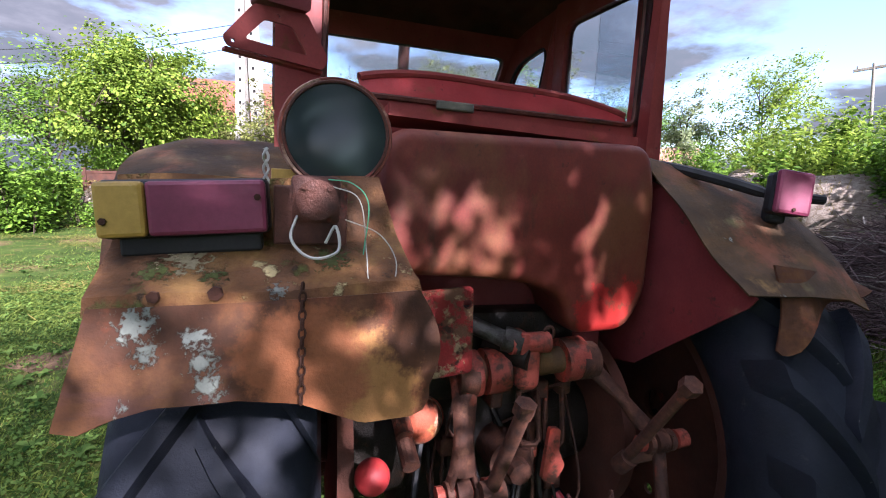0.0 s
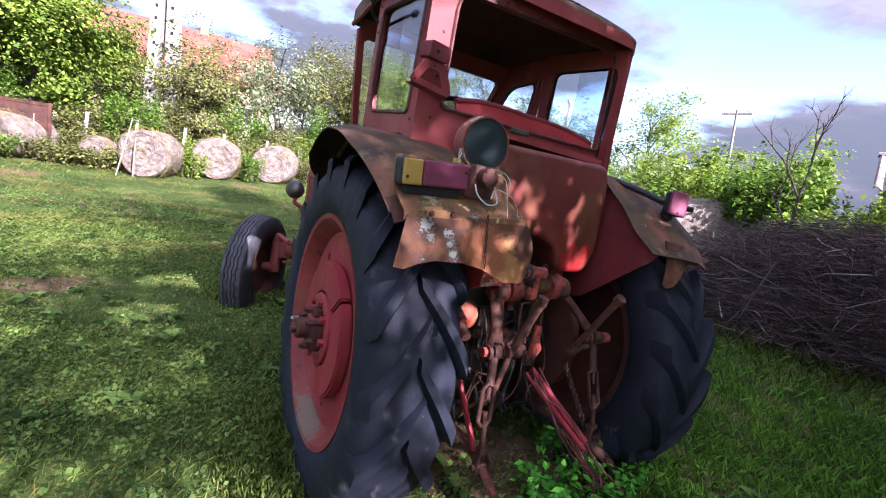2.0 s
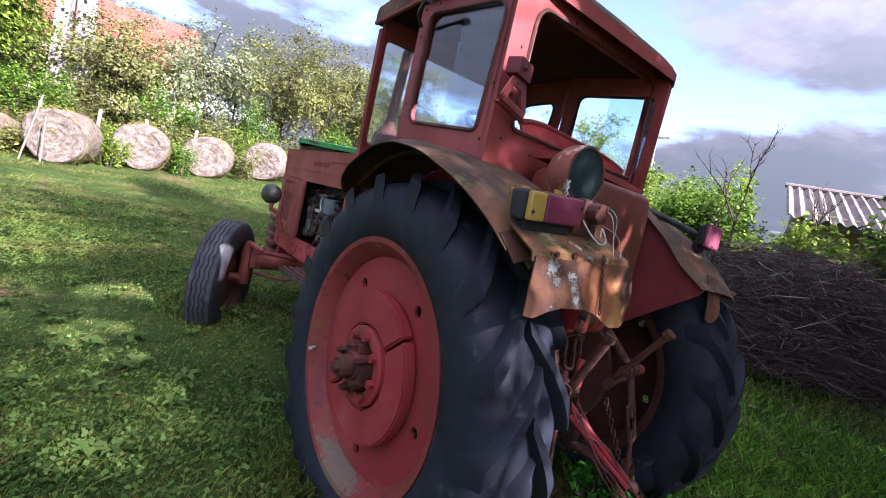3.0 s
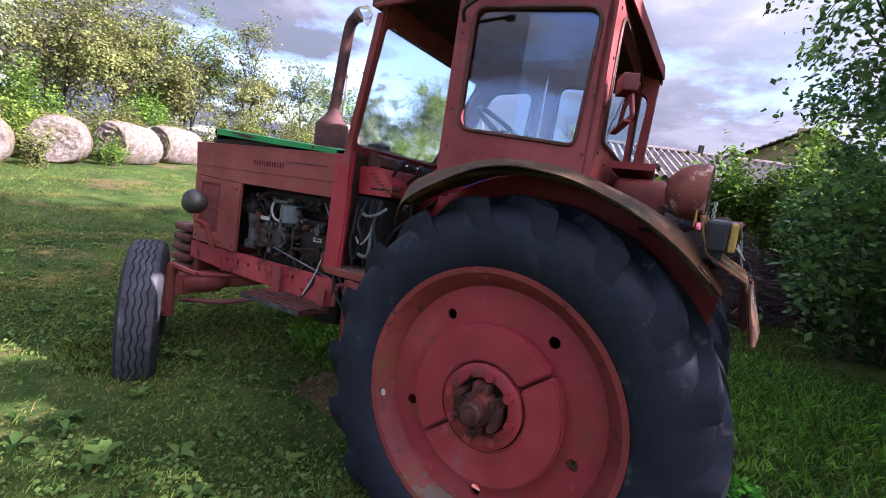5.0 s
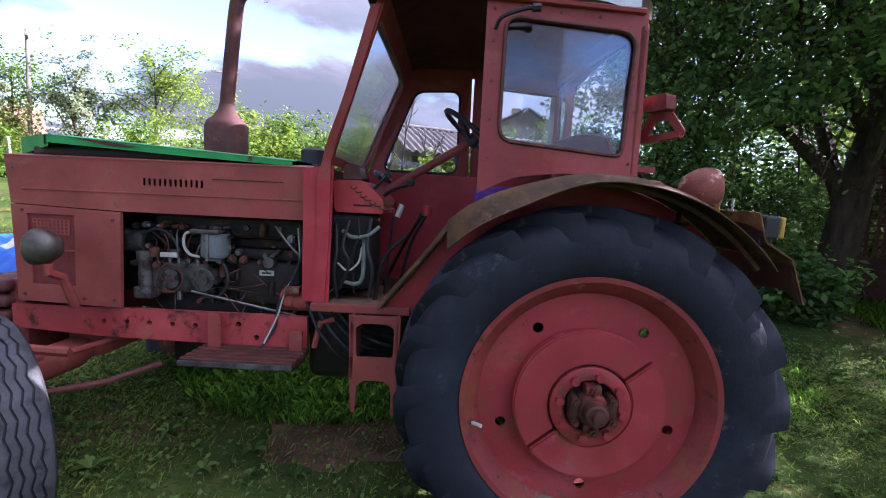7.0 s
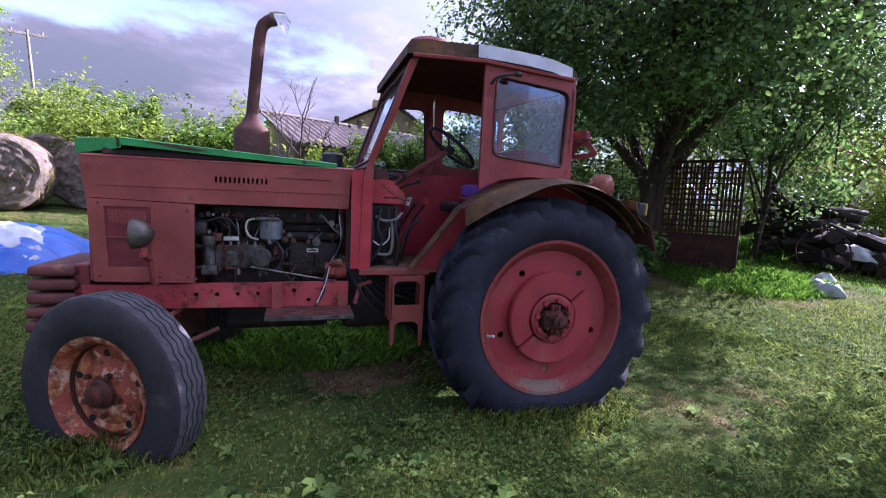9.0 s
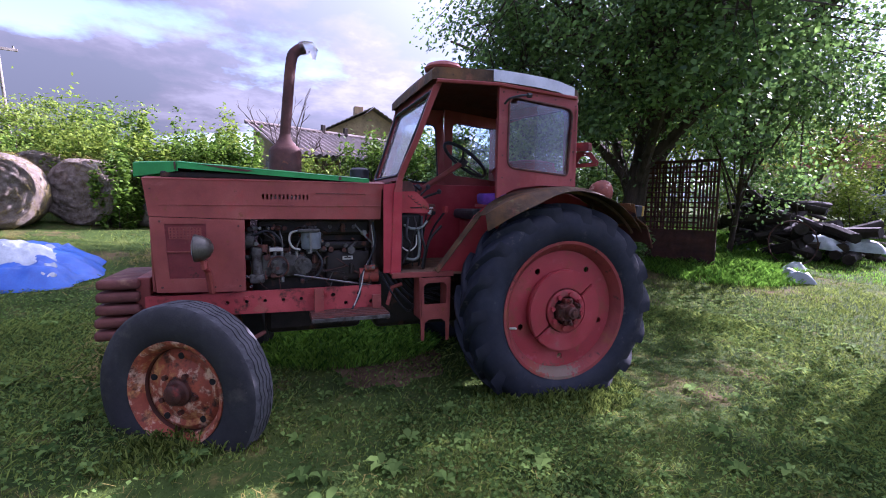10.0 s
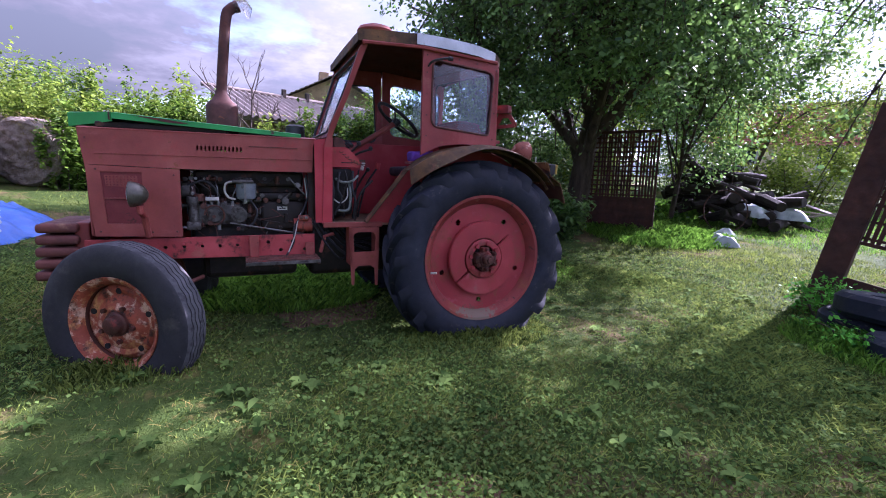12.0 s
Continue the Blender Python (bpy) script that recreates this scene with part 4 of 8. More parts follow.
# ---- hay bales ----
def bale(x, y, r, length, yaw, seed, label="weathered round hay bale, grey and frayed"):
    rng = random.Random(seed)
    ring = [0.04 + 0.031 * k for k in range(28)]
    prof = [(-length / 2, 0.0)] + [(-length / 2 - 0.01, r * q) for q in ring] + [ (-length / 2 + 0.03, r * 0.92), (-length / 2 + 0.1, r * 0.99), (-length * 0.2, r), (length * 0.2, r),
            (length / 2 - 0.1, r * 0.99), (length / 2 - 0.03, r * 0.92)] + [(length / 2 + 0.01, r * q) for q in reversed(ring)] + [(length / 2, 0.0)]
    bm = lathe(prof, 48, 'X')
    bmesh.ops.subdivide_edges(bm, edges=[e for e in bm.edges if e.calc_length() > 0.25], cuts=2, use_grid_fill=True)
    off = Vector((seed * 3.1, seed * 1.7, 0))
    for v in bm.verts:
        n1 = noise.noise(v.co * 1.3 + off) * 0.10 + noise.noise(v.co * 7 + off) * 0.022
        rad = math.hypot(v.co.y, v.co.z)
        if abs(v.co.x) > length * 0.47:
            v.co.x += (0.005 * math.sin(rad * 60 + math.atan2(v.co.z, v.co.y) + 5 * noise.noise(v.co * 3 + off)) + 0.045 * noise.noise(v.co * 9 + off)) * (1 if v.co.x > 0 else -1)
        v.co += v.co.normalized() * n1
        v.co.z = max(v.co.z, -r * 0.94) * (0.95 if v.co.z > 0 else 0.97)
    m = pose(x, y, ground_z(x, y) + r * 0.88, 0, 0, yaw)
    b = tagged(part("hay_bale", bm, m_bale, None, smooth=True, m=m), label, "hay bale", "round hay bales")
    nr = np.random.default_rng(seed)
    n = 900
    th, xx = nr.uniform(0, math.tau, n), nr.uniform(-length / 2, length / 2, n)
    end = nr.random(n) < 0.45
    rr = np.where(end, r * np.sqrt(nr.random(n)), r)
    xx = np.where(end, np.sign(xx) * length / 2, xx)
    P = np.stack([xx, rr * np.cos(th), np.maximum(rr * np.sin(th), -r * 0.9)], 1) * 1.015
    d = np.stack([nr.normal(size=n) * 0.3, -np.sin(th), np.cos(th)], 1) + 0.45 * nr.normal(size=(n, 3))
    d /= np.linalg.norm(d, axis=1)[:, None]
    L = nr.uniform(0.08, 0.28, n)[:, None]
    s = np.cross(d, P)
    s /= np.linalg.norm(s, axis=1)[:, None] + 1e-9
    V = np.stack([P - d * L / 2 - s * 0.004, P - d * L / 2 + s * 0.004, P + d * L / 2 + P * 0.02], 1).reshape(-1, 3)
    fast_mesh("loose_straw", V, np.arange(3 * n).reshape(-1, 3), m_straw, b)
    return b


for i, (x, y, r, ln, yaw) in enumerate(((-4.5, 11.2, 0.50, 1.1, 60), (-3.1, 11.6, 0.34, 0.6, 80), (-2.0, 10.7, 0.55, 1.2, 75), (-0.6, 11.9, 0.55, 1.2, 82), (0.95, 12.5, 0.57, 1.2, 70), (2.85, 13.9, 0.62, 1.2, 60),
                                        (4.7, 14.5, 0.62, 1.3, 20), (6.5, 15.4, 0.63, 1.3, 10), (7.15, 6.5, 0.70, 1.3, 15), (8.0, 5.2, 0.68, 1.3, -20), (9.6, 6.6, 0.70, 1.3, 0), (8.05, 4.0, 0.66, 1.2, -50))):
    bale(x, y, r, ln, yaw, i + 1, "weathered round hay bale, grey and frayed" if i != 11 else "pale round hay bale behind the brush pile")


# ---- brushwood pile ----
def sticks(n, centre, reach, h, seed, lo, hi, rad):
    """Many thin crooked twigs, three-sided."""
    rng = np.random.default_rng(seed)
    V, F = [], []
    for i in range(n):
        k, az = math.sqrt(rng.random()), rng.uniform(0, math.tau)
        px, py = centre[0] + reach[0] * k * math.cos(az), centre[1] + reach[1] * k * math.sin(az)
        hh = h * (1 - k ** 2) + 0.06
        p = np.array([px, py, ground_z(px, py) + hh * rng.random() ** 0.6])
        d = rng.normal(size=3) * np.array([1, 1, 0.28])
        d /= np.linalg.norm(d)
        L, w = rng.uniform(lo, hi), rad * rng.uniform(0.4, 1.4)
        a = np.cross(d, rng.normal(size=3))
        a /= np.linalg.norm(a)
        b = np.cross(d, a)
        base = len(V)
        for s in range(4):
            q = p + d * L * (s / 3 - 0.5) + (a * rng.normal() + b * rng.normal()) * L * 0.035
            ww = w * (1 - 0.25 * s)
            for t in range(3):
                V.append(q + (a * math.cos(t * 2.094) + b * math.sin(t * 2.094)) * ww)
        for s in range(3):
            for t in range(3):
                F.append((base + s * 3 + t, base + s * 3 + (t + 1) % 3, base + s * 3 + 3 + (t + 1) % 3, base + s * 3 + 3 + t))
    return np.array(V), np.array(F)


V, F = sticks(11000, (5.6, 0.6), (1.75, 2.25), 1.2, 4, 0.3, 1.2, 0.005)
V2, F2 = sticks(350, (5.5, 0.6), (1.75, 2.25), 1.30, 14, 0.5, 1.5, 0.006)
tagged(fast_mesh("brushwood_pile", V2, F2, m_post), "longer pale dry branches lying over the brushwood", "brushwood pile", kind="stuff")
tagged(fast_mesh("brushwood_pile", V, F, m_twig), "heap of dry grey-purple pruned twigs on the grass", "brushwood pile", kind="stuff")
mound = sheet(lambda u, v: (5.6 + 1.6 * (2 * u - 1), 0.6 + 2.1 * (2 * v - 1), ground_z(5.6 + 1.6 * (2 * u - 1), 0.6 + 2.1 * (2 * v - 1)) - 0.12 + 0.5 * max(0, 1 - (2 * u - 1) ** 2 - (2 * v - 1) ** 2)), 20, 20, 0.02)
tagged(part("brushwood_core", mound, m_twig, smooth=True), "packed dark heart of the brushwood heap", "brushwood pile", kind="stuff")
rng = random.Random(3)


def bare_tree(x, y, h, seed, label):
    """A leafless sapling."""
    rg = random.Random(seed)
    th = thing("bare_sapling", label, "sapling", pose(x, y, ground_z(x, y)))
    bm = None

    def grow(p, d, L, r, depth):
        nonlocal bm
        q = p + d * L * 0.5 + Vector((rg.uniform(-1, 1), rg.uniform(-1, 1), rg.uniform(-0.3, 0.6))) * L * 0.08
        e = q + d * L * 0.5
        bm = limb(bm, smooth_path([p, q, e], 3), r, r * 0.55, 5)
        if depth:
            for k in range(3 if depth > 1 else 2):
                grow(p.lerp(e, 0.55 + 0.45 * rg.random()), (d + Vector((rg.uniform(-1, 1), rg.uniform(-1, 1), rg.uniform(-0.2, 0.7))) * 0.8).normalized(), L * rg.uniform(0.45, 0.7), r * 0.6, depth - 1)
    grow(Vector((0, 0, 0)), Vector((0.15, 0.1, 1)).normalized(), h * 0.5, 0.030, 4)
    part("branch", bm, m_bark, th)
    return th


bare_tree(5.9, 1.3, 3.0, 5, "leafless grey sapling standing in the brushwood")
bare_tree(8.3, 0.9, 2.6, 9, "leafless drooping sapling by the shed")


# ---- buildings ----
def corrugated(p0, along, down, n_along, rows, wave=0.19, amp=0.034):
    """A sheet roof with waves running down the slope."""
    p0, A, D = Vector(p0), Vector(along), Vector(down)
    n = A.cross(D).normalized()
    if n.z < 0:
        n = -n
    L = A.length
    cnt = int(L / wave * 6)

    def f(u, v):
        return tuple(p0 + A * u + D * v + n * (amp * math.sin(u * L / wave * math.tau) - 0.012 * (v * rows % 1.0)))
    return sheet(f, cnt, rows * 4, 0.012)


# local x points away over the roof, the ridge runs along -y from the gable
shed = thing("shed", "long low shed with a grey corrugated roof and old walls", "shed", pose(11.5, 2.65, 0, 0, 0, 20), group="buildings")
gs = 0.45
part("wall", box(-2.35, -2.15, -6.4, -0.45, gs, 2.42, 0.01), m_oldbrick, shed)
part("wall", box(-0.1, 0.1, -6.4, -0.45, gs, 3.08, 0.01), m_oldbrick, shed)
part("gable", plate([(-2.35, gs), (0.1, gs), (0.1, 3.1), (-2.35, 2.36)], [], 0.2, lambda a, b: (a, -0.45, b), (0, 1, 0)), m_oldbrick, shed)
part("roof", corrugated((-2.8, 0.0, 2.27), (0, -6.8, 0), (2.8, 0, 0.90), 0, 4), m_asbestos, shed, "lichened grey corrugated roof", smooth=True)
part("ridge_cap", tube([(0, 0.03, 3.19), (0, -6.85, 3.19)], 0.06, 8), m_asbestos, shed)
for yy in (-2.4, -3.2):
    part("chimney", box(-0.06, 0.06, yy - 0.06, yy + 0.06, 2.95, 3.42, 0.01), m_scrap, shed)
part("beam", box(-2.72, -2.60, -6.7, -0.1, 2.17, 2.26, 0.01), m_post, shed)
part("post", rod((-2.66, -1.9, gs), (-2.66, -1.9, 2.2), 0.05, 8), m_post, shed)
part("window", box(-2.37, -2.345, -3.2, -2.6, 1.5, 1.95, 0.005), m_dark, shed)
part("door", box(-1.9, -1.0, -0.255, -0.23, gs, 2.2, 0.005), m_post, shed)


def house(x, y, wx, wy, wall_h, ridge, yaw, label, roof_mat, wall_mat, windows):
    """A gabled house, ridge along its x."""
    th = thing("house", label, "house", pose(x, y, ground_z(x, y) - 0.2, 0, 0, yaw), group="buildings")
    a, b = wx / 2, wy / 2
    part("wall", box(-a, a, -b, -b + 0.3, 0, wall_h, 0.01), wall_mat, th)
    part("wall", box(-a, a, b - 0.3, b, 0, wall_h, 0.01), wall_mat, th)
    for s in (-1, 1):
        part("gable", plate([(-b, 0), (b, 0), (b, wall_h), (0, ridge), (-b, wall_h)], [], 0.3, lambda p, q, s=s: (s * a - (0.3 if s > 0 else 0), p, q), (1, 0, 0)), wall_mat, th)
        t0, t1 = Vector((-a - 0.4, s * (b + 0.45), wall_h - 0.25)), Vector((-a - 0.4, 0, ridge + 0.08))
        dn = t1 - t0
        nrm = Vector((0, s * abs(dn.z), abs(dn.y))).normalized()
        rows_ = 16

        def f(u, v, t0=t0, dn=dn, nrm=nrm):
            return tuple(t0 + Vector((wx + 0.8, 0, 0)) * u + dn * v + nrm * (0.05 * (1 - (v * rows_) % 1.0) + 0.02 * math.sin(u * wx * 12)))
        part("roof", sheet(f, int(wx * 4), rows_ * 3, 0.03), roof_mat, th)
    for wxp, wz, side in windows:
        yy = -b - 0.03 if side < 0 else b + 0.03
        w = part("window", box(wxp - 0.5, wxp + 0.5, min(yy, yy + 0.06 * -side), max(yy, yy + 0.06 * -side), wz - 0.6, wz + 0.6, 0.01), m_tarp_w, th)
        for s in (-1, 1):
            part("pane", box(wxp + s * 0.23 - 0.2, wxp + s * 0.23 + 0.2, yy - 0.012 if side < 0 else yy, yy if side < 0 else yy + 0.012, wz - 0.52, wz + 0.52, 0.002), m_lens, w)
    part("chimney", box(a * 0.4 - 0.25, a * 0.4 + 0.25, -0.25, 0.25, ridge - 0.5, ridge + 0.8, 0.02), m_oldbrick, th)
    return th


house(-3.5, 35.0, 13.0, 7.5, 4.2, 7.2, 2, "large house with a faded red tiled roof behind the trees", m_tiles, m_plaster, [(-4, 2.2, -1), (-1, 2.2, -1), (2, 2.2, -1), (5, 2.2, -1)])
house(35.5, 37.6, 4.6, 4.0, 2.0, 4.1, -40, "small house with a faded tiled roof far behind the fence", m_oldtiles, m_plaster, [(-2, 1.6, -1), (1.5, 1.6, -1)])
house(23.0, -2.7, 6.0, 6.0, 2.3, 3.9, 0, "old house with a grey roof and tan gable behind the shed", m_asbestos, m_oldbrick, [])
house(12.5, -26.5, 7.0, 6.0, 2.4, 4.6, 20, "plastered house with an orange roof beyond the yard", m_tiles, m_plaster, [(-2, 1.6, 1), (1.5, 1.6, 1)])


# ---- poles and fences ----
def pylon(x, y, h):
    th = thing("power_pylon", "pale concrete double power pole", "utility pole", pose(x, y, ground_z(x, y) - 0.1, 0, 0, -20))
    for s in (-1, 1):
        bm = bmesh.new()
        ring = []
        for z, w in ((0, 0.24), (h, 0.15)):
            cx = s * (0.42 - 0.30 * z / h)
            ring.append([bm.verts.new((cx + dx * w, dy * w, z)) for dx, dy in ((-1, -1), (1, -1), (1, 1), (-1, 1))])
        for k in range(4):
            bm.faces.new((ring[0][k], ring[0][(k + 1) % 4], ring[1][(k + 1) % 4], ring[1][k]))
        bm.faces.new(ring[1])
        leg = part("pole", bm, m_concrete, th)
        for i in range(int(h / 0.45)):
            z = 0.8 + i * 0.45
            cx = s * (0.42 - 0.30 * z / h)
            # dark patch on the face, painted as the shade of a hollow
            part("recess", box(cx - 0.05, cx + 0.05, -0.245 + 0.09 * z / h, -0.225 + 0.09 * z / h, z, z + 0.12, 0), m_dark, leg)
    part("crossbar", box(-0.9, 0.9, -0.08, 0.08, h - 0.5, h - 0.36, 0.01), m_concrete, th)
    return th


pylon(-2.35, 20.2, 11.0)
for i, (x, y, h, yaw) in enumerate(((24.6, 13.4, 6.0, -62), (15.0, 16.4, 5.0, 40))):
    th = thing("utility_pole", "wooden utility pole with a crossarm", "utility pole", pose(x, y, ground_z(x, y) - 0.2, 0, -4 if i == 0 else 0, yaw), group="utility poles")
    part("pole", rod((0, 0, 0), (0, 0, h), 0.085, 10, 0.06), m_post, th)
    part("crossarm", box(-0.7, 0.7, -0.05, 0.05, h - 0.26, h - 0.14, 0.01), m_post, th)
    for s in (-0.55, 0.55):
        part("insulator", rod((s, 0, h - 0.14), (s, 0, h - 0.02), 0.04, 8), m_concrete, th)
for i, dz in enumerate((0.0, -0.7, -1.7)):
    a, b = Vector((-2.5, 20.2, 7.6 + dz * 0.5)), Vector((-22.0, 21.0, 6.2 + dz))
    pts = [a.lerp(b, t / 12) - Vector((0, 0, 1.2 * math.sin(t / 12 * math.pi))) for t in range(13)]
    tagged(part("power_cable", tube(pts, 0.014, 5), m_black), "thin black overhead cable", "cable", "overhead cables")
for i in range(22):
    x, y = (-6.5 + i * 1.25, 15.2 + 0.09 * i) if i < 11 else (7.6 + (i - 11) * 0.95, 16.4 - (i - 11) * 0.35)
    th = thing("fence_post", "pale concrete fence post", "fence post", pose(x, y, ground_z(x, y) - 0.05, random.Random(i).uniform(-4, 4), random.Random(i + 50).uniform(-4, 4)), group="fence posts")
    part("post", box(-0.045, 0.045, -0.045, 0.045, 0, 1.1, 0.012), m_concrete, th)
for zz in (0.4, 0.75, 1.1):
    pts = [(-6.5 + i * 1.25, 15.2 + 0.09 * i, ground_z(-6.5 + i * 1.25, 15.2) + zz) for i in range(11)] + [(7.6 + i * 0.95, 16.4 - i * 0.35, ground_z(7.6 + i * 0.95, 16.4 - i * 0.35) + zz) for i in range(11)]
    tagged(part("fence_wire", tube(pts, 0.006, 4), m_iron), "thin rusty fence wire", "wire", "fence wires")
for i, (x, y, h, tx, ty) in enumerate(((-2.6, 9.9, 1.3, 3, 12), (-2.3, 9.9, 0.9, 0, 2), (8.7, 0.3, 2.0, 0, 2), (8.3, 12.4, 1.3, 2, 4), (-4.15, 11.0, 1.0, 0, 0))):
    th = thing("thin_stake", "thin pale wooden stake stuck in the ground", "stake", pose(x, y, ground_z(x, y) - 0.05, tx, ty), group="stakes")
    part("stake", rod((0, 0, 0), (0, 0, h), 0.016, 6, 0.011), m_post, th)


# ---- rusty gates ----
def lattice_gate(m, w, h, label, foot=0.35):
    """Iron gate leaf: frame, solid foot panel, woven strips above, one thick post."""
    th = thing("iron_gate", label, "gate", m, group="rusty gate leaves")
    part("frame", join(box(0, 0.04, -0.02, 0.02, 0, h, 0.004), box(w - 0.04, w, -0.02, 0.02, 0, h, 0.004), box(0, w, -0.02, 0.02, h - 0.05, h, 0.004), box(0, w, -0.02, 0.02, 0.02, 0.07, 0.004), box(0, w, -0.02, 0.02, h * 0.34, h * 0.34 + 0.04, 0.004)), m_iron, th)
    part("foot_panel", box(0.03, w - 0.03, -0.006, 0.006, 0.06, h * foot, 0.002), m_iron, th)
    rg = random.Random(int(w * 100))
    n = int(w / 0.058)
    for i in range(n):
        x = 0.05 + (w - 0.1) * (i + 0.5) / n + rg.uniform(-0.008, 0.008)
        if rg.random() < 0.1:
            continue
        part("strip", box(x - 0.019, x + 0.019, -0.012, -0.006, h * 0.35, h - 0.02 - (0.2 * rg.random() if rg.random() < 0.2 else 0), 0.001), m_iron, th)
    k = int(h * 0.62 / 0.09)
    for j in range(k):
        z = h * 0.38 + j * 0.09
        x0 = rg.uniform(0, 0.3) * w if rg.random() < 0.3 else 0.03
        part("strip", box(x0, w - 0.03, 0.006, 0.012, z - 0.014, z + 0.014, 0.001), m_iron, th)
    return th


lattice_gate(pose(2.5, -5.4, ground_z(2.5, -5.4), 0, 3, 32), 1.5, 1.95, "brown rusted woven-strip iron gate leaf under the tree")
gate2 = lattice_gate(pose(-0.86, -4.36, ground_z(-0.86, -4.36) + 0.05, 0, 8, 195), 1.5, 1.9, "leaning brown rusted iron gate leaf with a thick post", 0.14)
part("post", box(-0.12, 0.15, -0.08, 0.08, -0.07, 2.1, 0.012), m_iron, gate2)
gl = thing("iron_gate", "small rusted sheet-iron panel between posts", "gate", pose(-5.0, 11.0, ground_z(-5, 11), 0, 0, 10), group="rusty gate leaves")
part("panel", box(0, 1.05, -0.01, 0.01, 0.1, 1.15, 0.004), m_iron, gl)
part("frame", join(box(-0.08, 0.0, -0.04, 0.04, 0, 1.25, 0.01), box(1.05, 1.12, -0.04, 0.04, 0, 1.2, 0.01), box(0, 1.05, -0.02, 0.02, 1.12, 1.18, 0.004)), m_iron, gl)

# ---- old tyres by the gate ----
for i, (x, y, z, rx) in enumerate(((-1.75, -3.55, 0.0, 0), (-1.9, -3.45, 0.2, 4), (-2.35, -3.0, 0.0, 3))):
    bm = lathe([(-0.09, 0.22), (-0.11, 0.30), (-0.10, 0.40), (-0.06, 0.44), (0.06, 0.44), (0.10, 0.40), (0.11, 0.30), (0.09, 0.22)], 40, 'Z', closed=True)
    tagged(part("discarded_tyre", bm, m_tyre, None, smooth=True, m=pose(x, y, ground_z(x, y) + 0.09 + z, rx, 2)), "old black tyre lying flat in the weeds", "tyre", "old tyres")


# ---- tarpaulin ----
def drape(cx, cy, rx, ry, h, seed, mat, name, label, lift=0.0, yaw=0.0):
    """A crumpled sheet lying over low things."""
    off = Vector((seed * 2.3, seed, 0))
    ca, sa = math.cos(yaw), math.sin(yaw)

    def f(u, v):
        a, b = 2 * u - 1, 2 * v - 1
        edge = 1 + 0.10 * noise.noise(Vector((a * 2, b * 2, seed)))
        lx, ly = a * rx * edge * math.sqrt(1 - b * b * 0.35), b * ry * edge * math.sqrt(1 - a * a * 0.35)
        x, y = cx + lx * ca - ly * sa, cy + lx * sa + ly * ca
        fall = max(0, 1 - max(abs(a), abs(b)) ** 3)
        fold = (1 - abs(noise.noise(Vector((x * 2.4, y * 2.4, 0)) + off)) * 2.2) * 0.09 + (1 - abs(noise.noise(Vector((x * 5.5, y * 5.5, 4)) + off)) * 2) * 0.055 + abs(noise.noise(Vector((x * 13, y * 13, 8)) + off)) * 0.02
        return (x, y, ground_z(x, y) + 0.012 + lift + fall * (h * (0.7 + 0.3 * noise.noise(Vector((x, y, 1)))) + fold))
    return tagged(part(name, sheet(f, 60 if rx > 0.9 else 24, 60 if rx > 0.9 else 24, 0.004), mat, smooth=True), label, "tarpaulin")


drape(3.45, 5.2, 1.3, 1.0, 0.30, 2, m_tarp_b, "tarpaulin", "crumpled blue tarpaulin spread over low things on the lawn", 0.0, 1.75)
drape(3.35, 5.1, 0.92, 0.66, 0.30, 2, m_tarp_w, "plastic_sheet", "grey-white plastic sheet lying on the blue tarpaulin", 0.075, 1.75)
drape(2.95, 4.25, 0.13, 0.09, 0.04, 5, m_tarp_w, "plastic_sheet", "small white plastic scrap on the tarpaulin", 0.12, 0.2)

# ---- junk heap ----
rg = random.Random(21)
for i in range(64):
    k, az = math.sqrt(rg.random()), rg.uniform(0, math.tau)
    x, y = 3.45 + 1.3 * k * math.cos(az), -8.6 + 1.1 * k * math.sin(az)
    L = rg.uniform(0.5, 1.5)
    bm = roughen(tube([(-L / 2, 0, 0), (0, rg.uniform(-.05, .05), 0.03), (L / 2, 0, 0)], rg.uniform(0.04, 0.13), 8), 0.02, 6)
    tagged(part("old_log", bm, m_scrap, None, smooth=True, m=pose(x, y, ground_z(x, y) + 0.12 + 1.35 * (1 - k * k) * rg.random(), rg.uniform(-20, 20), rg.uniform(-25, 25), rg.uniform(0, 180))), "blackened old log in the scrap heap", "log", "scrap heap logs")
for i in range(8):
    x, y = 1.6 + rg.uniform(0, 2.2), -10.2 + rg.uniform(-0.6, 1.2)
    L = rg.uniform(0.9, 2.0)
    tagged(part("old_board", box(-L / 2, L / 2, -0.06, 0.06, -0.015, 0.015, 0.004), m_post, None, m=pose(x, y, ground_z(x, y) + 0.12 + 0.3 * rg.random(), rg.uniform(-10, 10), rg.uniform(-18, 18), rg.uniform(0, 180))), "grey weathered board lying askew", "board", "scrap boards")
for i, (x, y, rx, ry) in enumerate(((2.6, -8.3, 0.45, 0.25), (2.1, -8.7, 0.4, 0.2), (1.45, -6.0, 0.22, 0.12), (1.75, -6.3, 0.2, 0.14), (2.0, -6.7, 0.25, 0.16))):
    drape(x, y, rx, ry, 0.18 if i < 2 else 0.05, 9 + i, m_tarp_w, "plastic_sheet", "dirty white plastic film lying on the ground", 0.25 if i < 2 else 0.0, 0.4 * i)
tagged(part("iron_hoop", tube([(0.42 * math.cos(i * math.tau / 32), 0, 0.42 * math.sin(i * math.tau / 32)) for i in range(32)], 0.012, 6, closed=True), m_iron, None, m=pose(2.4, -7.2, ground_z(2.4, -7.2) + 0.42, 10, 0, 60)), "thin rusty iron hoop leaning on the heap", "hoop")


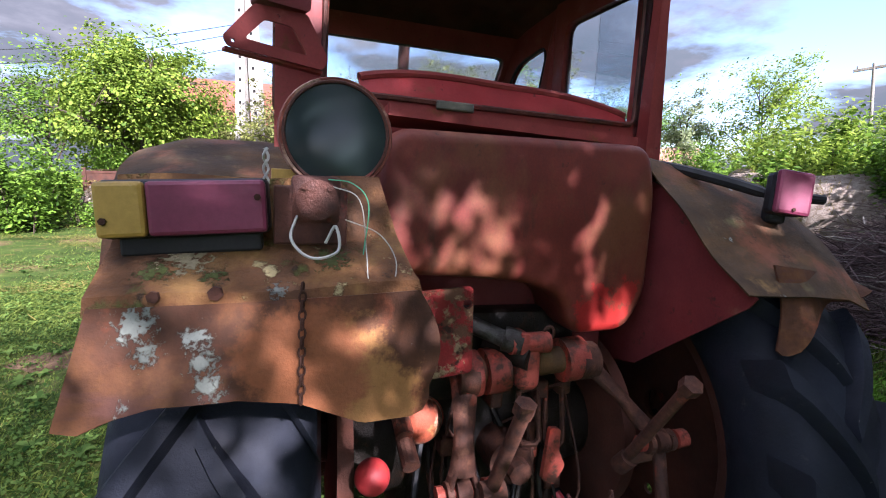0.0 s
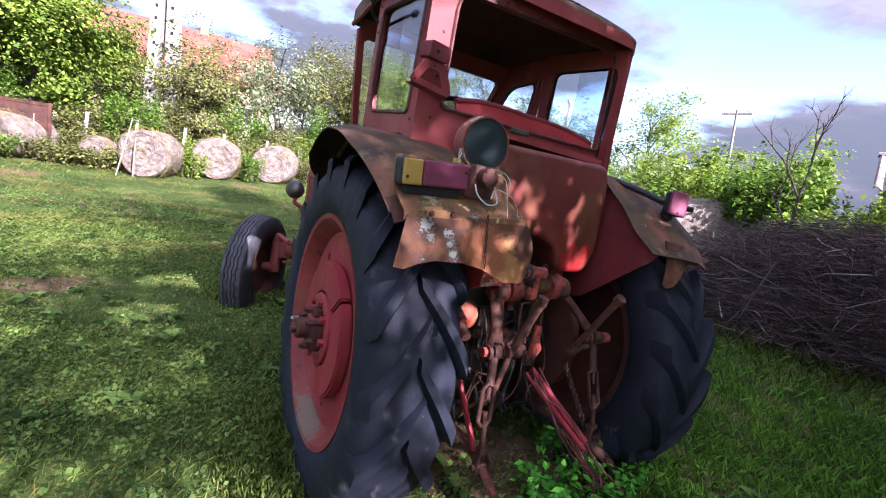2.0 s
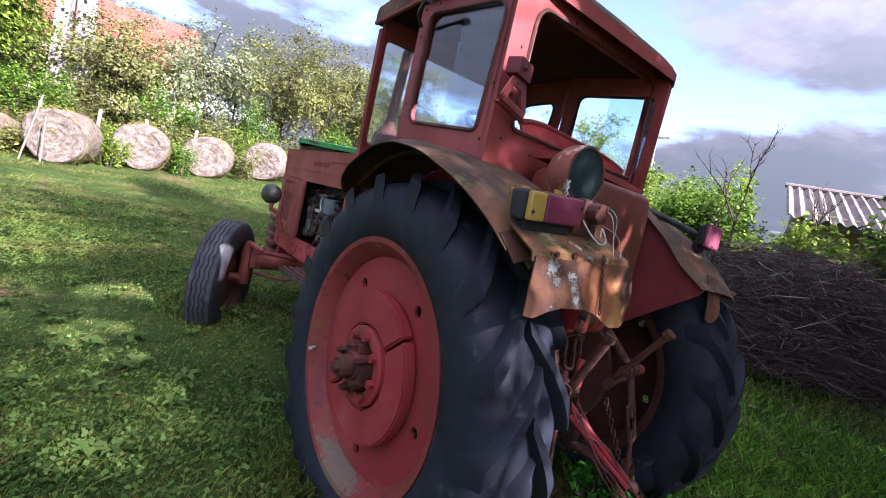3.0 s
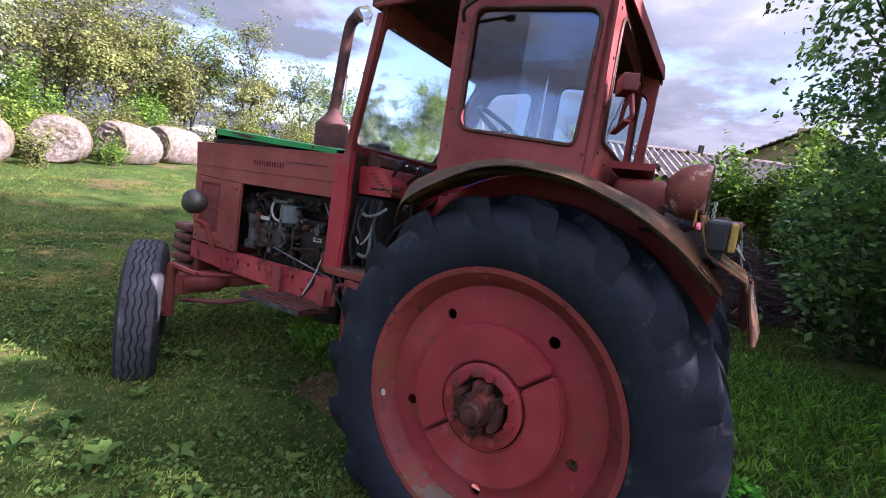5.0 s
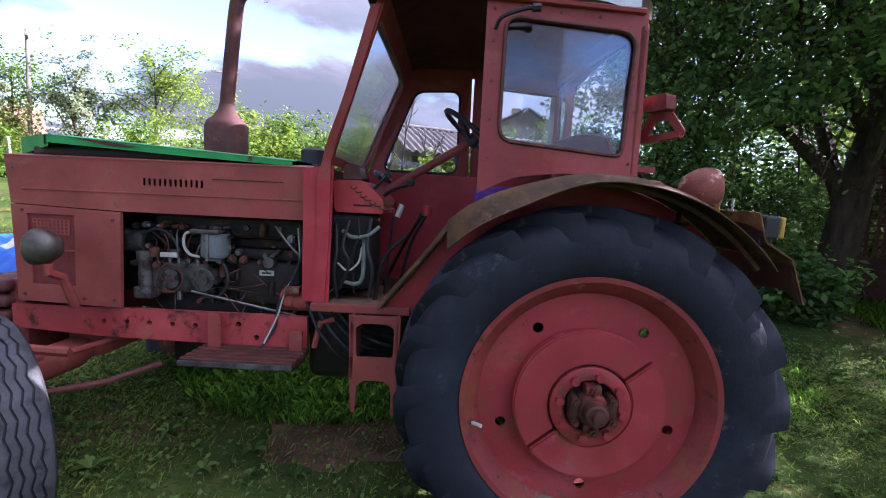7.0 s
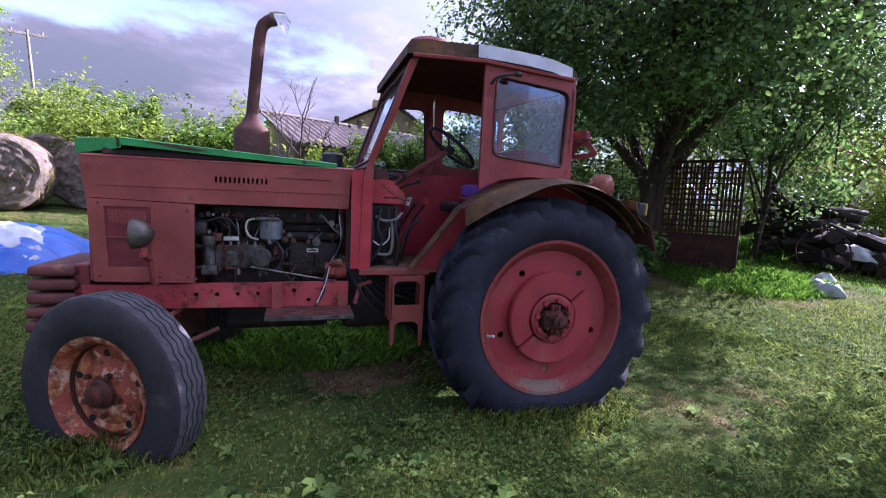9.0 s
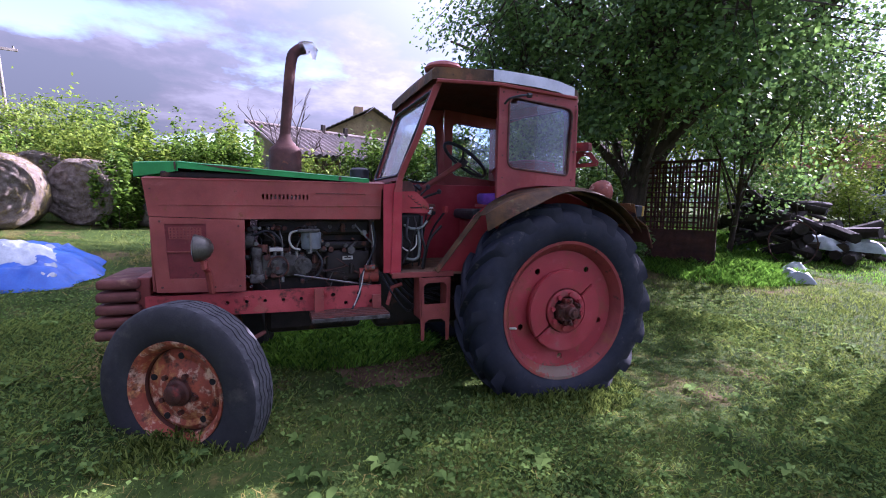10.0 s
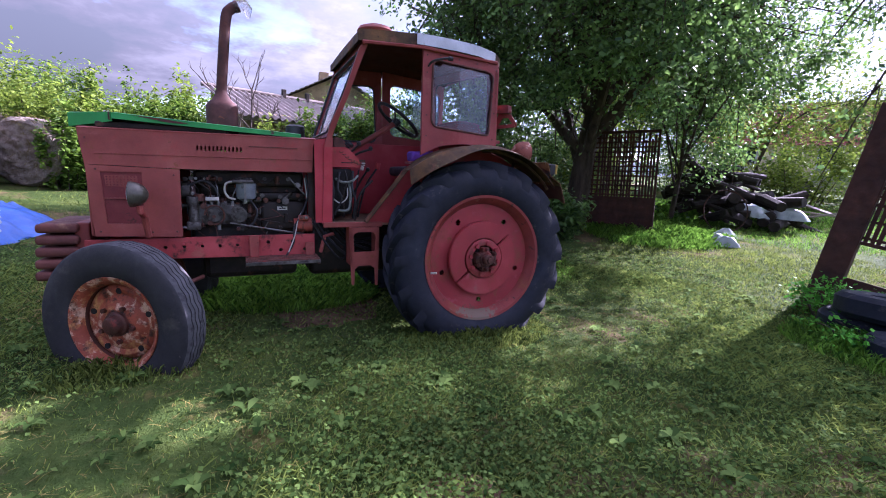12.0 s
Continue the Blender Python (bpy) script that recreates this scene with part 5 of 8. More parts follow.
# ---- parked car, far off ----
car = thing("car", "silver parked car in the neighbouring yard", "car", pose(5.6, -18.4, ground_z(5.6, -18.4), 0, 0, 20))
prof = rounded([(-2.05, 0.32), (2.05, 0.32), (2.08, 0.72), (1.9, 0.85), (0.95, 0.93), (0.35, 1.40), (-1.25, 1.42), (-1.85, 0.98), (-2.08, 0.9)], 0.12, 4)
bodyb = plate(prof, [], 1.62, lambda a, b: (a, -0.81, b), (0, 1, 0))
bmesh.ops.bevel(bodyb, geom=[e for e in bodyb.edges if len(e.link_faces) == 2 and e.calc_face_angle(0) > 0.9], offset=0.09, segments=3, affect='EDGES')
body = part("body", bodyb, m_carpaint, car, smooth=True)
for s in (-1, 1):
    part("window", plate(rounded([(0.72, 0.98), (0.30, 1.33), (-1.15, 1.34), (-1.6, 1.0)], 0.05, 3), [], 0.012, lambda a, b, s=s: (a, s * 0.812 - 0.006, b), (0, 1, 0)), m_lens, body)
    for xx in (-1.3, 1.3):
        w = part("wheel", lathe([(-0.1, 0.2), (-0.1, 0.28), (-0.07, 0.31), (0.07, 0.31), (0.1, 0.28), (0.1, 0.2)], 28, 'Y', closed=True), m_black, car, smooth=True, m=pose(xx, s * 0.76, 0.31))
        part("rim", lathe([(s * 0.06, 0.0), (s * 0.07, 0.1), (s * 0.05, 0.2)], 20, 'Y'), m_chrome, w)
    part("headlight", box(1.96, 2.09, s * 0.62 - 0.16, s * 0.62 + 0.16, 0.66, 0.78, 0.03), m_tarp_w, body)

# ---- tractor: metres in its own frame, x to its right, y ahead, z up, rear axle at y = 0 ----
tractor = thing("tractor", "old red farm tractor with rusted fenders and a doorless cab", "tractor",
                pose(-0.017, -0.028, -0.028, -2.12, 2.04, -0.46))
T = tractor
HUB_Z = 0.69


def yz(x):
    return lambda a, b: (x, a, b)


def xz(y):
    return lambda a, b: (a, y, b)


# -- rear wheels --
def rear_tyre():
    """Flattened a little where it stands; chevron bars on the tread."""
    R, W = 0.735, 0.185
    prof = [(-0.13, 0.475), (-0.165, 0.50), (-0.19, 0.56), (-0.195, 0.62), (-0.18, 0.685), (-0.15, 0.715), (-0.09, 0.728), (0, R),
            (0.09, 0.728), (0.15, 0.715), (0.18, 0.685), (0.195, 0.62), (0.19, 0.56), (0.165, 0.50), (0.13, 0.475)]
    bm = lathe([(a * 0.86, r) for a, r in prof], 72, 'X', caps=False)
    bm.transform(Matrix.Diagonal((1, 0.965, 0.965, 1)))
    for v in bm.verts:
        low = -(HUB_Z - 0.0) - v.co.z
        if low > -0.12:
            f = (low + 0.12)
            v.co.x *= 1 + 1.1 * f
            v.co.z = max(v.co.z, -HUB_Z + 0.012 * noise.noise(v.co * 9))
    bmesh.ops.recalc_face_normals(bm, faces=bm.faces)
    return bm


def tread_bar(side):
    """One slanted bar from the middle of the tread out over the shoulder."""
    bm = bmesh.new()
    st = []
    for i in range(9):
        t = min(1.0, i / 7)
        x = side * (-0.016 + 0.172 * t + (0.008 if i == 8 else 0))
        ang = 0.30 * t ** 0.85 + 0.06 * t * t + (0.03 if i == 8 else 0)
        base = (0.712, 0.712, 0.712, 0.710, 0.706, 0.698, 0.685, 0.655, 0.60)[i]
        top = (0.760, 0.766, 0.769, 0.769, 0.767, 0.764, 0.759, 0.745, 0.665)[i]
        hw = 0.026 + 0.014 * t
        ring = []
        for da, rr in ((-hw * 1.35, base), (-hw * 0.95, top - 0.007), (-hw * 0.75, top), (hw * 0.75, top), (hw * 0.95, top - 0.007), (hw * 1.35, base)):
            th = ang + da / 0.75
            ring.append(bm.verts.new((x, rr * math.cos(th), rr * math.sin(th))))
        st.append(ring)
    for A, B in zip(st, st[1:]):
        for q in range(5):
            bm.faces.new((A[q], A[q + 1], B[q + 1], B[q]))
    bm.faces.new(st[0][::-1])
    bm.faces.new(st[-1])
    bm.transform(Matrix.Diagonal((1, 0.965, 0.965, 1)))
    bmesh.ops.recalc_face_normals(bm, faces=bm.faces)
    me = bpy.data.meshes.new("tread_bar")
    bm.to_mesh(me)
    bm.free()
    me.materials.append(m_tyre)
    me.shade_smooth()
    me.set_sharp_from_angle(angle=math.radians(40))
    return me


BARS = {-1: tread_bar(-1), 1: tread_bar(1)}


def rim_hole_ring(n, r, hr, first):
    return [circle(r * math.cos(first + k * math.tau / n), r * math.sin(first + k * math.tau / n), hr, 12) for k in range(n)]


def rear_wheel(side, x):
    """side -1: outer face towards -x."""
    s = side
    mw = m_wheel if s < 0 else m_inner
    rim = lathe([(0.13, 0.47), (0.145, 0.505), (0.125, 0.505), (0.115, 0.475), (0.06, 0.455), (0.0, 0.43), (-0.05, 0.43), (-0.1, 0.455),
                 (-0.12, 0.475), (-0.13, 0.503), (-0.148, 0.503), (-0.145, 0.482), (-0.12, 0.458), (-0.10, 0.44), (-0.055, 0.415),
                 (0.0, 0.415), (0.06, 0.44), (0.12, 0.455)], 72, 'X', closed=True)
    rim.transform(Matrix.Diagonal((1, 0.965, 0.965, 1)))
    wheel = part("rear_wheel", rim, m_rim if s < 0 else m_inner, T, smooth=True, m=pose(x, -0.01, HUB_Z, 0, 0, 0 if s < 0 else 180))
    part("tyre", rear_tyre(), m_tyre, wheel, "weathered black rubber tyre with worn chevron bars", smooth=True)
    for q in (-1, 1):
        for k in range(18):
            bar = new("tread_bar", BARS[q])
            bar.parent = wheel
            bar.matrix_basis = pose(0, 0, 0, (k + (0.5 if q > 0 else 0)) * 20)
    first = math.radians(54)
    disc = plate(circle(0, 0, 0.42, 64), rim_hole_ring(5, 0.337, 0.021, first) + [circle(0, 0, 0.06, 20)], 0.014, yz(-0.080), (1, 0, 0))
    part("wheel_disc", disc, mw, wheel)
    # two raised half plates with a slit between them
    for g0 in (math.radians(141), math.radians(321)):
        outer = [(0.285 * math.cos(g0 + math.radians(1.2 + i * 177.6 / 32)), 0.285 * math.sin(g0 + math.radians(1.2 + i * 177.6 / 32))) for i in range(33)]
        inner = [(0.155 * math.cos(g0 + math.radians(2.2 + i * 175.6 / 20)), 0.155 * math.sin(g0 + math.radians(2.2 + i * 175.6 / 20))) for i in range(20, -1, -1)]
        pl = plate(outer + inner, [], 0.048, yz(-0.133), (1, 0, 0))
        bmesh.ops.bevel(pl, geom=[e for e in pl.edges if len(e.link_faces) == 2 and e.calc_face_angle(0) > 0.7], offset=0.007, segments=2, affect='EDGES')
        part("wheel_plate", pl, m_wheel, wheel, smooth=True)
    # hub, standing proud of the plates
    def on_hub(name, bm, mat, label="", smooth=False):
        bm.transform(pose(-0.062, 0, 0))
        return part(name, bm, mat, wheel, label, smooth)
    on_hub("hub_flange", lathe([(-0.033, 0.150), (-0.078, 0.149), (-0.083, 0.142), (-0.083, 0.104), (-0.078, 0.099), (-0.050, 0.098)], 48, 'X', caps=False), mw, smooth=True)
    # a black disc paints the shade inside the hub ring
    on_hub("hub_recess", lathe([(-0.058, 0.1), (-0.058, 0.0)], 32, 'X'), m_dark)
    clamp = join(lathe([(-0.05, 0.062), (-0.115, 0.060), (-0.125, 0.052), (-0.125, 0.043), (-0.165, 0.041), (-0.172, 0.034), (-0.172, 0.022), (-0.19, 0.02), (-0.192, 0.0)], 28, 'X'),
                 box(-0.118, -0.05, -0.086, -0.045, -0.034, 0.034, 0.008), box(-0.118, -0.05, 0.045, 0.086, -0.034, 0.034, 0.008), box(-0.112, -0.05, -0.03, 0.03, 0.045, 0.09, 0.008), box(-0.112, -0.05, -0.03, 0.03, -0.09, -0.045, 0.008))
    on_hub("hub_clamp", clamp, m_hub, "greasy brown axle clamp", smooth=True)
    for k in range(8):
        a = k * math.tau / 8 + 0.2
        on_hub("bolt", bolt((-0.081, 0.118 * math.cos(a), 0.118 * math.sin(a)), (-1, 0, 0), 0.017, 0.022), mw)
    for k in range(6):
        a = k * math.tau / 6 + 0.5
        on_hub("bolt", join(bolt((-0.05, 0.078 * math.cos(a), 0.078 * math.sin(a)), (-1, 0, 0), 0.016, 0.085), rod((-0.13, 0.078 * math.cos(a), 0.078 * math.sin(a)), (-0.148, 0.078 * math.cos(a), 0.078 * math.sin(a)), 0.009, 8)), m_hub)
    va = math.radians(192 if s < 0 else 20)
    part("valve", rod((-0.13, -0.44 * math.cos(va), 0.44 * math.sin(va)), (-0.165, -0.41 * math.cos(va), 0.41 * math.sin(va)), 0.008, 8), m_wire_w, wheel, "pale valve stem")
    return wheel


rear_wheel(-1, -0.613)
rear_wheel(1, 0.735)
part("rear_axle", join(rod((-0.55, 0, HUB_Z), (0.6, 0, HUB_Z), 0.07, 16), rod((-0.40, 0, HUB_Z), (-0.2, 0, HUB_Z), 0.13, 20, 0.18), rod((0.45, 0, HUB_Z), (0.2, 0, HUB_Z), 0.13, 20, 0.18)), m_oily, T, smooth=True)
for sx in (-0.375, 0.45):
    part("brake_drum", lathe([(sx - 0.03, 0.2), (sx - 0.02, 0.3), (sx + 0.02, 0.3), (sx + 0.03, 0.2)], 40, 'X'), m_inner, T, smooth=True, m=pose(0, 0, HUB_Z))


# -- front wheels --
def front_tyre():
    prof = [(-0.065, 0.252), (-0.088, 0.278), (-0.104, 0.335), (-0.102, 0.385), (-0.09, 0.425), (-0.078, 0.441)]
    for gx in (-0.045, -0.015, 0.015, 0.045):
        prof += [(gx - 0.0042, 0.4485), (gx - 0.0028, 0.439), (gx + 0.0028, 0.439), (gx + 0.0042, 0.4485)]
    prof += [(0.078, 0.441), (0.09, 0.425), (0.102, 0.385), (0.104, 0.335), (0.088, 0.278), (0.065, 0.252)]
    seg = 120
    bm = lathe(prof, seg, 'X', caps=False)
    for v in bm.verts:
        r = math.hypot(v.co.y, v.co.z)
        if r > 0.436 and abs(v.co.x) < 0.06:
            k = round(math.atan2(v.co.z, v.co.y) / math.tau * seg) % 4
            v.co.x += (0.0062, 0.0, -0.0062, 0.0)[k]
        if v.co.z < -0.40:
            f = -0.40 - v.co.z
            v.co.x *= 1 + 3.0 * f
            v.co.z = max(v.co.z, -0.435)
    return bm


def front_wheel(x, side, steer):
    rim = lathe([(0.07, 0.250), (0.085, 0.266), (0.075, 0.268), (0.06, 0.250), (0.02, 0.232), (-0.03, 0.232), (-0.06, 0.250), (-0.078, 0.268),
                 (-0.090, 0.268), (-0.086, 0.254), (-0.068, 0.238), (-0.03, 0.218), (0.03, 0.218), (0.06, 0.238)], 56, 'X', closed=True)
    w = part("front_wheel", rim, m_fwheel, T, smooth=True, m=pose(x, 2.335, 0.422, 0, 0, steer) @ pose(0, 0, 0, 0, 0, 0 if side < 0 else 180) @ Matrix.Diagonal((1.0, 1.05, 1.05, 1)))
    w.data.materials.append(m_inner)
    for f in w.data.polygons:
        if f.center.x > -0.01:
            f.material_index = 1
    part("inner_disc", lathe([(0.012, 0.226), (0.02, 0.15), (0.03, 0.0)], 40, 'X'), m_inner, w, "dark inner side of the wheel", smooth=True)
    ty = part("tyre", front_tyre(), m_ftyre, w, "black rubber tyre with worn grey zigzag ribs", smooth=True)
    ty.data.materials.append(m_tread)
    for f in ty.data.polygons:
        c = f.center
        if math.hypot(c.y, c.z) > 0.4435 and abs(c.x) < 0.085:
            f.material_index = 1
    disc = lathe([(0.012, 0.222), (-0.012, 0.208), (-0.022, 0.186), (-0.014, 0.16), (-0.034, 0.125), (-0.046, 0.1), (-0.05, 0.062)], 48, 'X')
    part("wheel_disc", disc, m_fwheel, w, smooth=True)
    for k in range(5):
        a = k * math.tau / 5 + 0.3
        # solid black plug in place of a hole's shade
        part("wheel_slot", rod((-0.012, 0.178 * math.cos(a), 0.178 * math.sin(a)), (-0.0225, 0.178 * math.cos(a), 0.178 * math.sin(a)), 0.017, 14), m_dark, w)
        b = a + 0.5
        part("bolt", bolt((-0.052, 0.1 * math.cos(b), 0.1 * math.sin(b)), (-1, 0, 0), 0.014, 0.02), m_hub, w)
    part("hub", lathe([(-0.05, 0.07), (-0.065, 0.068), (-0.072, 0.056), (-0.10, 0.050), (-0.108, 0.038), (-0.108, 0.0)], 28, 'X'), m_hub, w, "greasy brown wheel hub", smooth=True)
    return w


front_wheel(-0.71, -1, -31)
front_wheel(0.73, 1, -30)
part("front_axle", join(rod((-0.55, 2.37, 0.60), (0.55, 2.37, 0.60), 0.055, 14), box(-0.16, 0.16, 2.28, 2.46, 0.56, 0.78, 0.02)), m_hood, T, smooth=True)
for s in (-1, 1):
    part("axle_sleeve", join(rod((s * 0.22, 2.37, 0.60), (s * 0.5, 2.37, 0.60), 0.075, 18), box(s * 0.5 - 0.05, s * 0.5 + 0.05, 2.31, 2.43, 0.53, 0.67, 0.015)), m_hood, T, smooth=True)
    part("king_pin", join(rod((s * 0.56, 2.37, 0.40), (s * 0.56, 2.37, 0.74), 0.045, 16), rod((s * 0.56, 2.37, 0.44), (s * 0.70, 2.37, 0.44), 0.035, 12)), m_hood, T, smooth=True)
    part("steering_arm", rod((s * 0.56, 2.37, 0.73), (s * 0.50, 2.16, 0.70), 0.022, 8), m_hood, T)
part("tie_rod", join(rod((-0.5, 2.16, 0.70), (-0.06, 2.18, 0.66), 0.016, 8), rod((0.5, 2.16, 0.70), (0.06, 2.18, 0.66), 0.016, 8)), m_hood, T)
part("support_arm", tube([(-0.50, 2.33, 0.50), (-0.34, 2.12, 0.51), (-0.2, 1.95, 0.56)], 0.015, 8), m_weight, T)


# -- fenders --
def arc(a, r=0.845, c=HUB_Z + 0.005):
    return (r * math.cos(a), c + r * math.sin(a))


def sag(a):
    """How far the right fender hangs down towards its torn end."""
    return 0.045 * (max(0.0, a - math.radians(95)) / math.radians(41)) ** 2


def crush(y):
    """How far its inner edge is beaten in."""
    return 0.055 * math.exp(-((y + 0.49) / 0.11) ** 2)


def fender(s):
    """Bent sheet over the wheel: front lip, long arc, torn rear edge; s is its side."""
    A0, A1 = math.radians(50), math.radians(136 if s < 0 else 134.5)

    def f(u, v):
        a = A0 + (A1 - A0) * u
        y, z = arc(a)
        xin = 0.40 if s < 0 else 0.48
        xout = (0.80 if s < 0 else 0.93) - 0.06 * max(0, 0.22 - u) / 0.22 + 0.03 * math.sin(u * math.pi)
        if s < 0:   # narrower towards the apron
            xout -= 0.04 * max(0, u - 0.72) / 0.28
        if u < 0.16:
            xin += 0.10 * (0.16 - u) / 0.16
            xout -= 0.10 * ((0.16 - u) / 0.16) ** 2
        x = xin + (xout - xin) * v
        if v > 0.8:   # the outer flange hangs deep in front and thins out behind
            z -= (0.03 + 0.075 * max(0, 1 - u / 0.5)) * (v - 0.8) / 0.2
        if s > 0:   # dented and narrower towards its torn end
            x -= 0.05 * v * max(0, u - 0.7) / 0.3
            z += (1 - v) * (0.06 * math.exp(-((y + 0.18) / 0.08) ** 2) - crush(y))
            z -= 0.035 * v * max(0, u - 0.5) / 0.5 + sag(a)
        w = noise.noise(Vector((u * 6, v * 2, s * 3.1))) * (0.008 if s < 0 else 0.014)
        return (s * x, y + w, z + w)
    return sheet(f, 36, 14, 0.004)


for s in (-1, 1):
    fd = part("fender", fender(s), m_fender, T, "brown rusted sheet-metal fender with lichen and moss" if s < 0 else "brown rusted sheet-metal fender, torn at its rear edge", smooth=True)
    # bead under the rim
    part("bead", tube([(s * (0.66 + 0.03 * math.sin((i / 20) * math.pi)), *arc(math.radians(54 + i * 4.3 * (1 if s < 0 else 0.93)), 0.815 if s < 0 else 0.775)) for i in range(21)], 0.012, 6), m_fender, fd)
    wall = [(0.82, 0.95)] + [(arc(math.radians(50 + i * 5), 0.84)[0], arc(math.radians(50 + i * 5), 0.84)[1] - (sag(math.radians(50 + i * 5)) + crush(arc(math.radians(50 + i * 5))[0]) if s > 0 else 0)) for i in range(19 if s < 0 else 18)] + ([(-0.62, 1.05), (-0.45, 0.98)] if s < 0 else [(-0.575, 1.20), (-0.22, 0.945)]) + ([(-0.32, 0.92)] if s < 0 else []) + [(0.0, 0.9), (0.4, 0.93)]
    part("inner_panel", plate(wall, [], 0.006, yz(-0.395 if s < 0 else 0.50), (s, 0, 0)), (m_red if s < 0 else m_panel), fd, "dark red inner fender panel")
    part("front_strip", sheet(lambda u, v, s=s: (s * (0.37 + 0.10 * v), 0.83 - 0.32 * u, 0.945 + 0.40 * u + 0.02 * math.sin(v * math.pi)), 8, 4, 0.006), m_fender, fd)
    part("edge_roll", tube(smooth_path([(s * 0.42, 0.83, 0.95), (s * 0.42, 0.66, 1.16), (s * 0.43, 0.53, 1.34)], 5), 0.014, 8), m_fender, fd)


# rear apron of the left fender with its hanging lower flap
REAR = [(0.0, -0.560, 1.440, -0.358), (0.42, -0.590, 1.338, -0.328), (0.80, -0.672, 1.290, -0.316), (0.90, -0.690, 1.280, -0.311), (1.0, -0.696, 1.256, -0.306)]


def left_rear(u, v):
    """A plate behind the tail light, a sloping ledge below it, then a short drop to the seam; v from outside in."""
    for (u0, *p0), (u1, *p1) in zip(REAR, REAR[1:]):
        if u0 <= u <= u1:
            k = (u - u0) / (u1 - u0)
            y, z, xr = [q0 + (q1 - q0) * k for q0, q1 in zip(p0, p1)]
    x = -0.748 + (xr + 0.748) * v
    return (x, y - 0.008 * math.sin(v * math.pi), z + 0.045 * (x + 0.53) + 0.003 * math.sin(v * 9))


HEM = [(0.0, 1.114), (0.06, 1.110), (0.14, 1.129), (0.24, 1.143), (0.44, 1.143), (0.60, 1.129), (0.70, 1.108), (0.78, 1.092), (0.94, 1.089), (0.985, 1.097), (1.0, 1.112)]


def flap(u, v):
    """Lower flap: u downwards, v from outside in; its hem rises in the middle and drops to a blunt corner inside."""
    xo, xi = -0.741 - 0.03 * u, -0.312 + 0.034 * math.sin(min(1.0, u * 1.15) * 2.6)
    x = xo + (xi - xo) * v
    for (v0, z0), (v1, z1) in zip(HEM, HEM[1:]):
        if v0 <= v <= v1:
            hem = z0 + (z1 - z0) * (v - v0) / (v1 - v0)
    top = 1.268 + 0.045 * (x + 0.53)
    z = top + (hem - top) * u
    y = -0.700 - 0.028 * u - 0.014 * math.sin(v * math.pi) - 0.008 * math.sin(v * 7) * u + 0.02 * max(0, v - 0.8) / 0.2 * u
    return (x, y, z)


part("rear_sheet", sheet(left_rear, 20, 24, 0.005), m_ledge, T, "rusted rear fender sheet with moss", smooth=True)
fp = part("apron", sheet(flap, 16, 48, 0.005), m_apron, T, "orange-brown rusted sheet apron with pale lichen spots", smooth=True)
for bx, bz, br in ((-0.666, 1.273, 0.008), (-0.593, 1.277, 0.010), (-0.721, 1.236, 0.005)):
    part("bolt", bolt((bx, -0.697, bz), (0, -1, 0), br, 0.008), m_link, fp)
for i in range(13):
    zz = 1.286 - i * 0.0122
    yy = -0.718 - 0.028 * (1.27 - zz) / 0.14
    ring = [(-0.482 + 0.0045 * math.cos(q * math.tau / 10) * (1 if i % 2 else 0.35), yy + 0.004 * math.cos(q * math.tau / 10) * (0.35 if i % 2 else 1), zz + 0.008 * math.sin(q * math.tau / 10)) for q in range(10)]
    part("chain_link", tube(ring, 0.0017, 5, closed=True), m_iron, fp)

# the fender's outer edge runs on down to the apron; an added dark sheet covers its inside
part("fender_edge", sheet(lambda u, v: (-0.765 + 0.055 * v + 0.015 * u, arc(math.radians(133 + 6 * u), 0.848)[0] - 0.004 * v, arc(math.radians(133 + 6.5 * u), 0.848)[1] - 0.02 * (1 - v)), 14, 6, 0.004), m_apron, fp, "rusted fender edge", smooth=True)
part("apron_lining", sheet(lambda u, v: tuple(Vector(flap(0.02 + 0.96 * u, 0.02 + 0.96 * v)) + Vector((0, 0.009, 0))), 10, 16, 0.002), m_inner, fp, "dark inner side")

# torn rear edge of the right fender
TEAR = [(0.0, 1.105), (0.05, 1.090), (0.16, 1.105), (0.3, 1.15), (0.45, 1.175), (0.6, 1.205), (0.8, 1.21), (1.0, 1.235)]


def torn(u, v):
    """Ragged strip hanging from the right fender's rear edge, long inside and short outside."""
    for (v0, z0), (v1, z1) in zip(TEAR, TEAR[1:]):
        if v0 <= v <= v1:
            hem = z0 + (z1 - z0) * (v - v0) / (v1 - v0)
    x = 0.60 + 0.32 * v - 0.03 * u * (1 - v) + 0.02 * math.sin(u * 3.1) * (1 - v)
    top = 1.298 - 0.035 * v
    return (x, -0.550 - 0.05 * u - 0.02 * math.sin(v * 8) * u + 0.05 * v * v, top + (hem - top) * u)


part("rubber_strip", tube(smooth_path([(0.50, 0.02, 1.575), (0.58, -0.16, 1.555), (0.66, -0.30, 1.515), (0.735, -0.40, 1.475)], 6), [0.016] * 18 + [0.012], 8), m_black, T, "perished black rubber strip on the fender")
part("yellow_plate", box(-0.535, -0.45, -0.535, -0.53, 1.40, 1.455, 0.002), m_amber, T, "small plate in faded yellow paint")
part("torn_sheet", sheet(torn, 10, 26, 0.005), m_apron, T, "torn and bent rusted sheet", smooth=True)

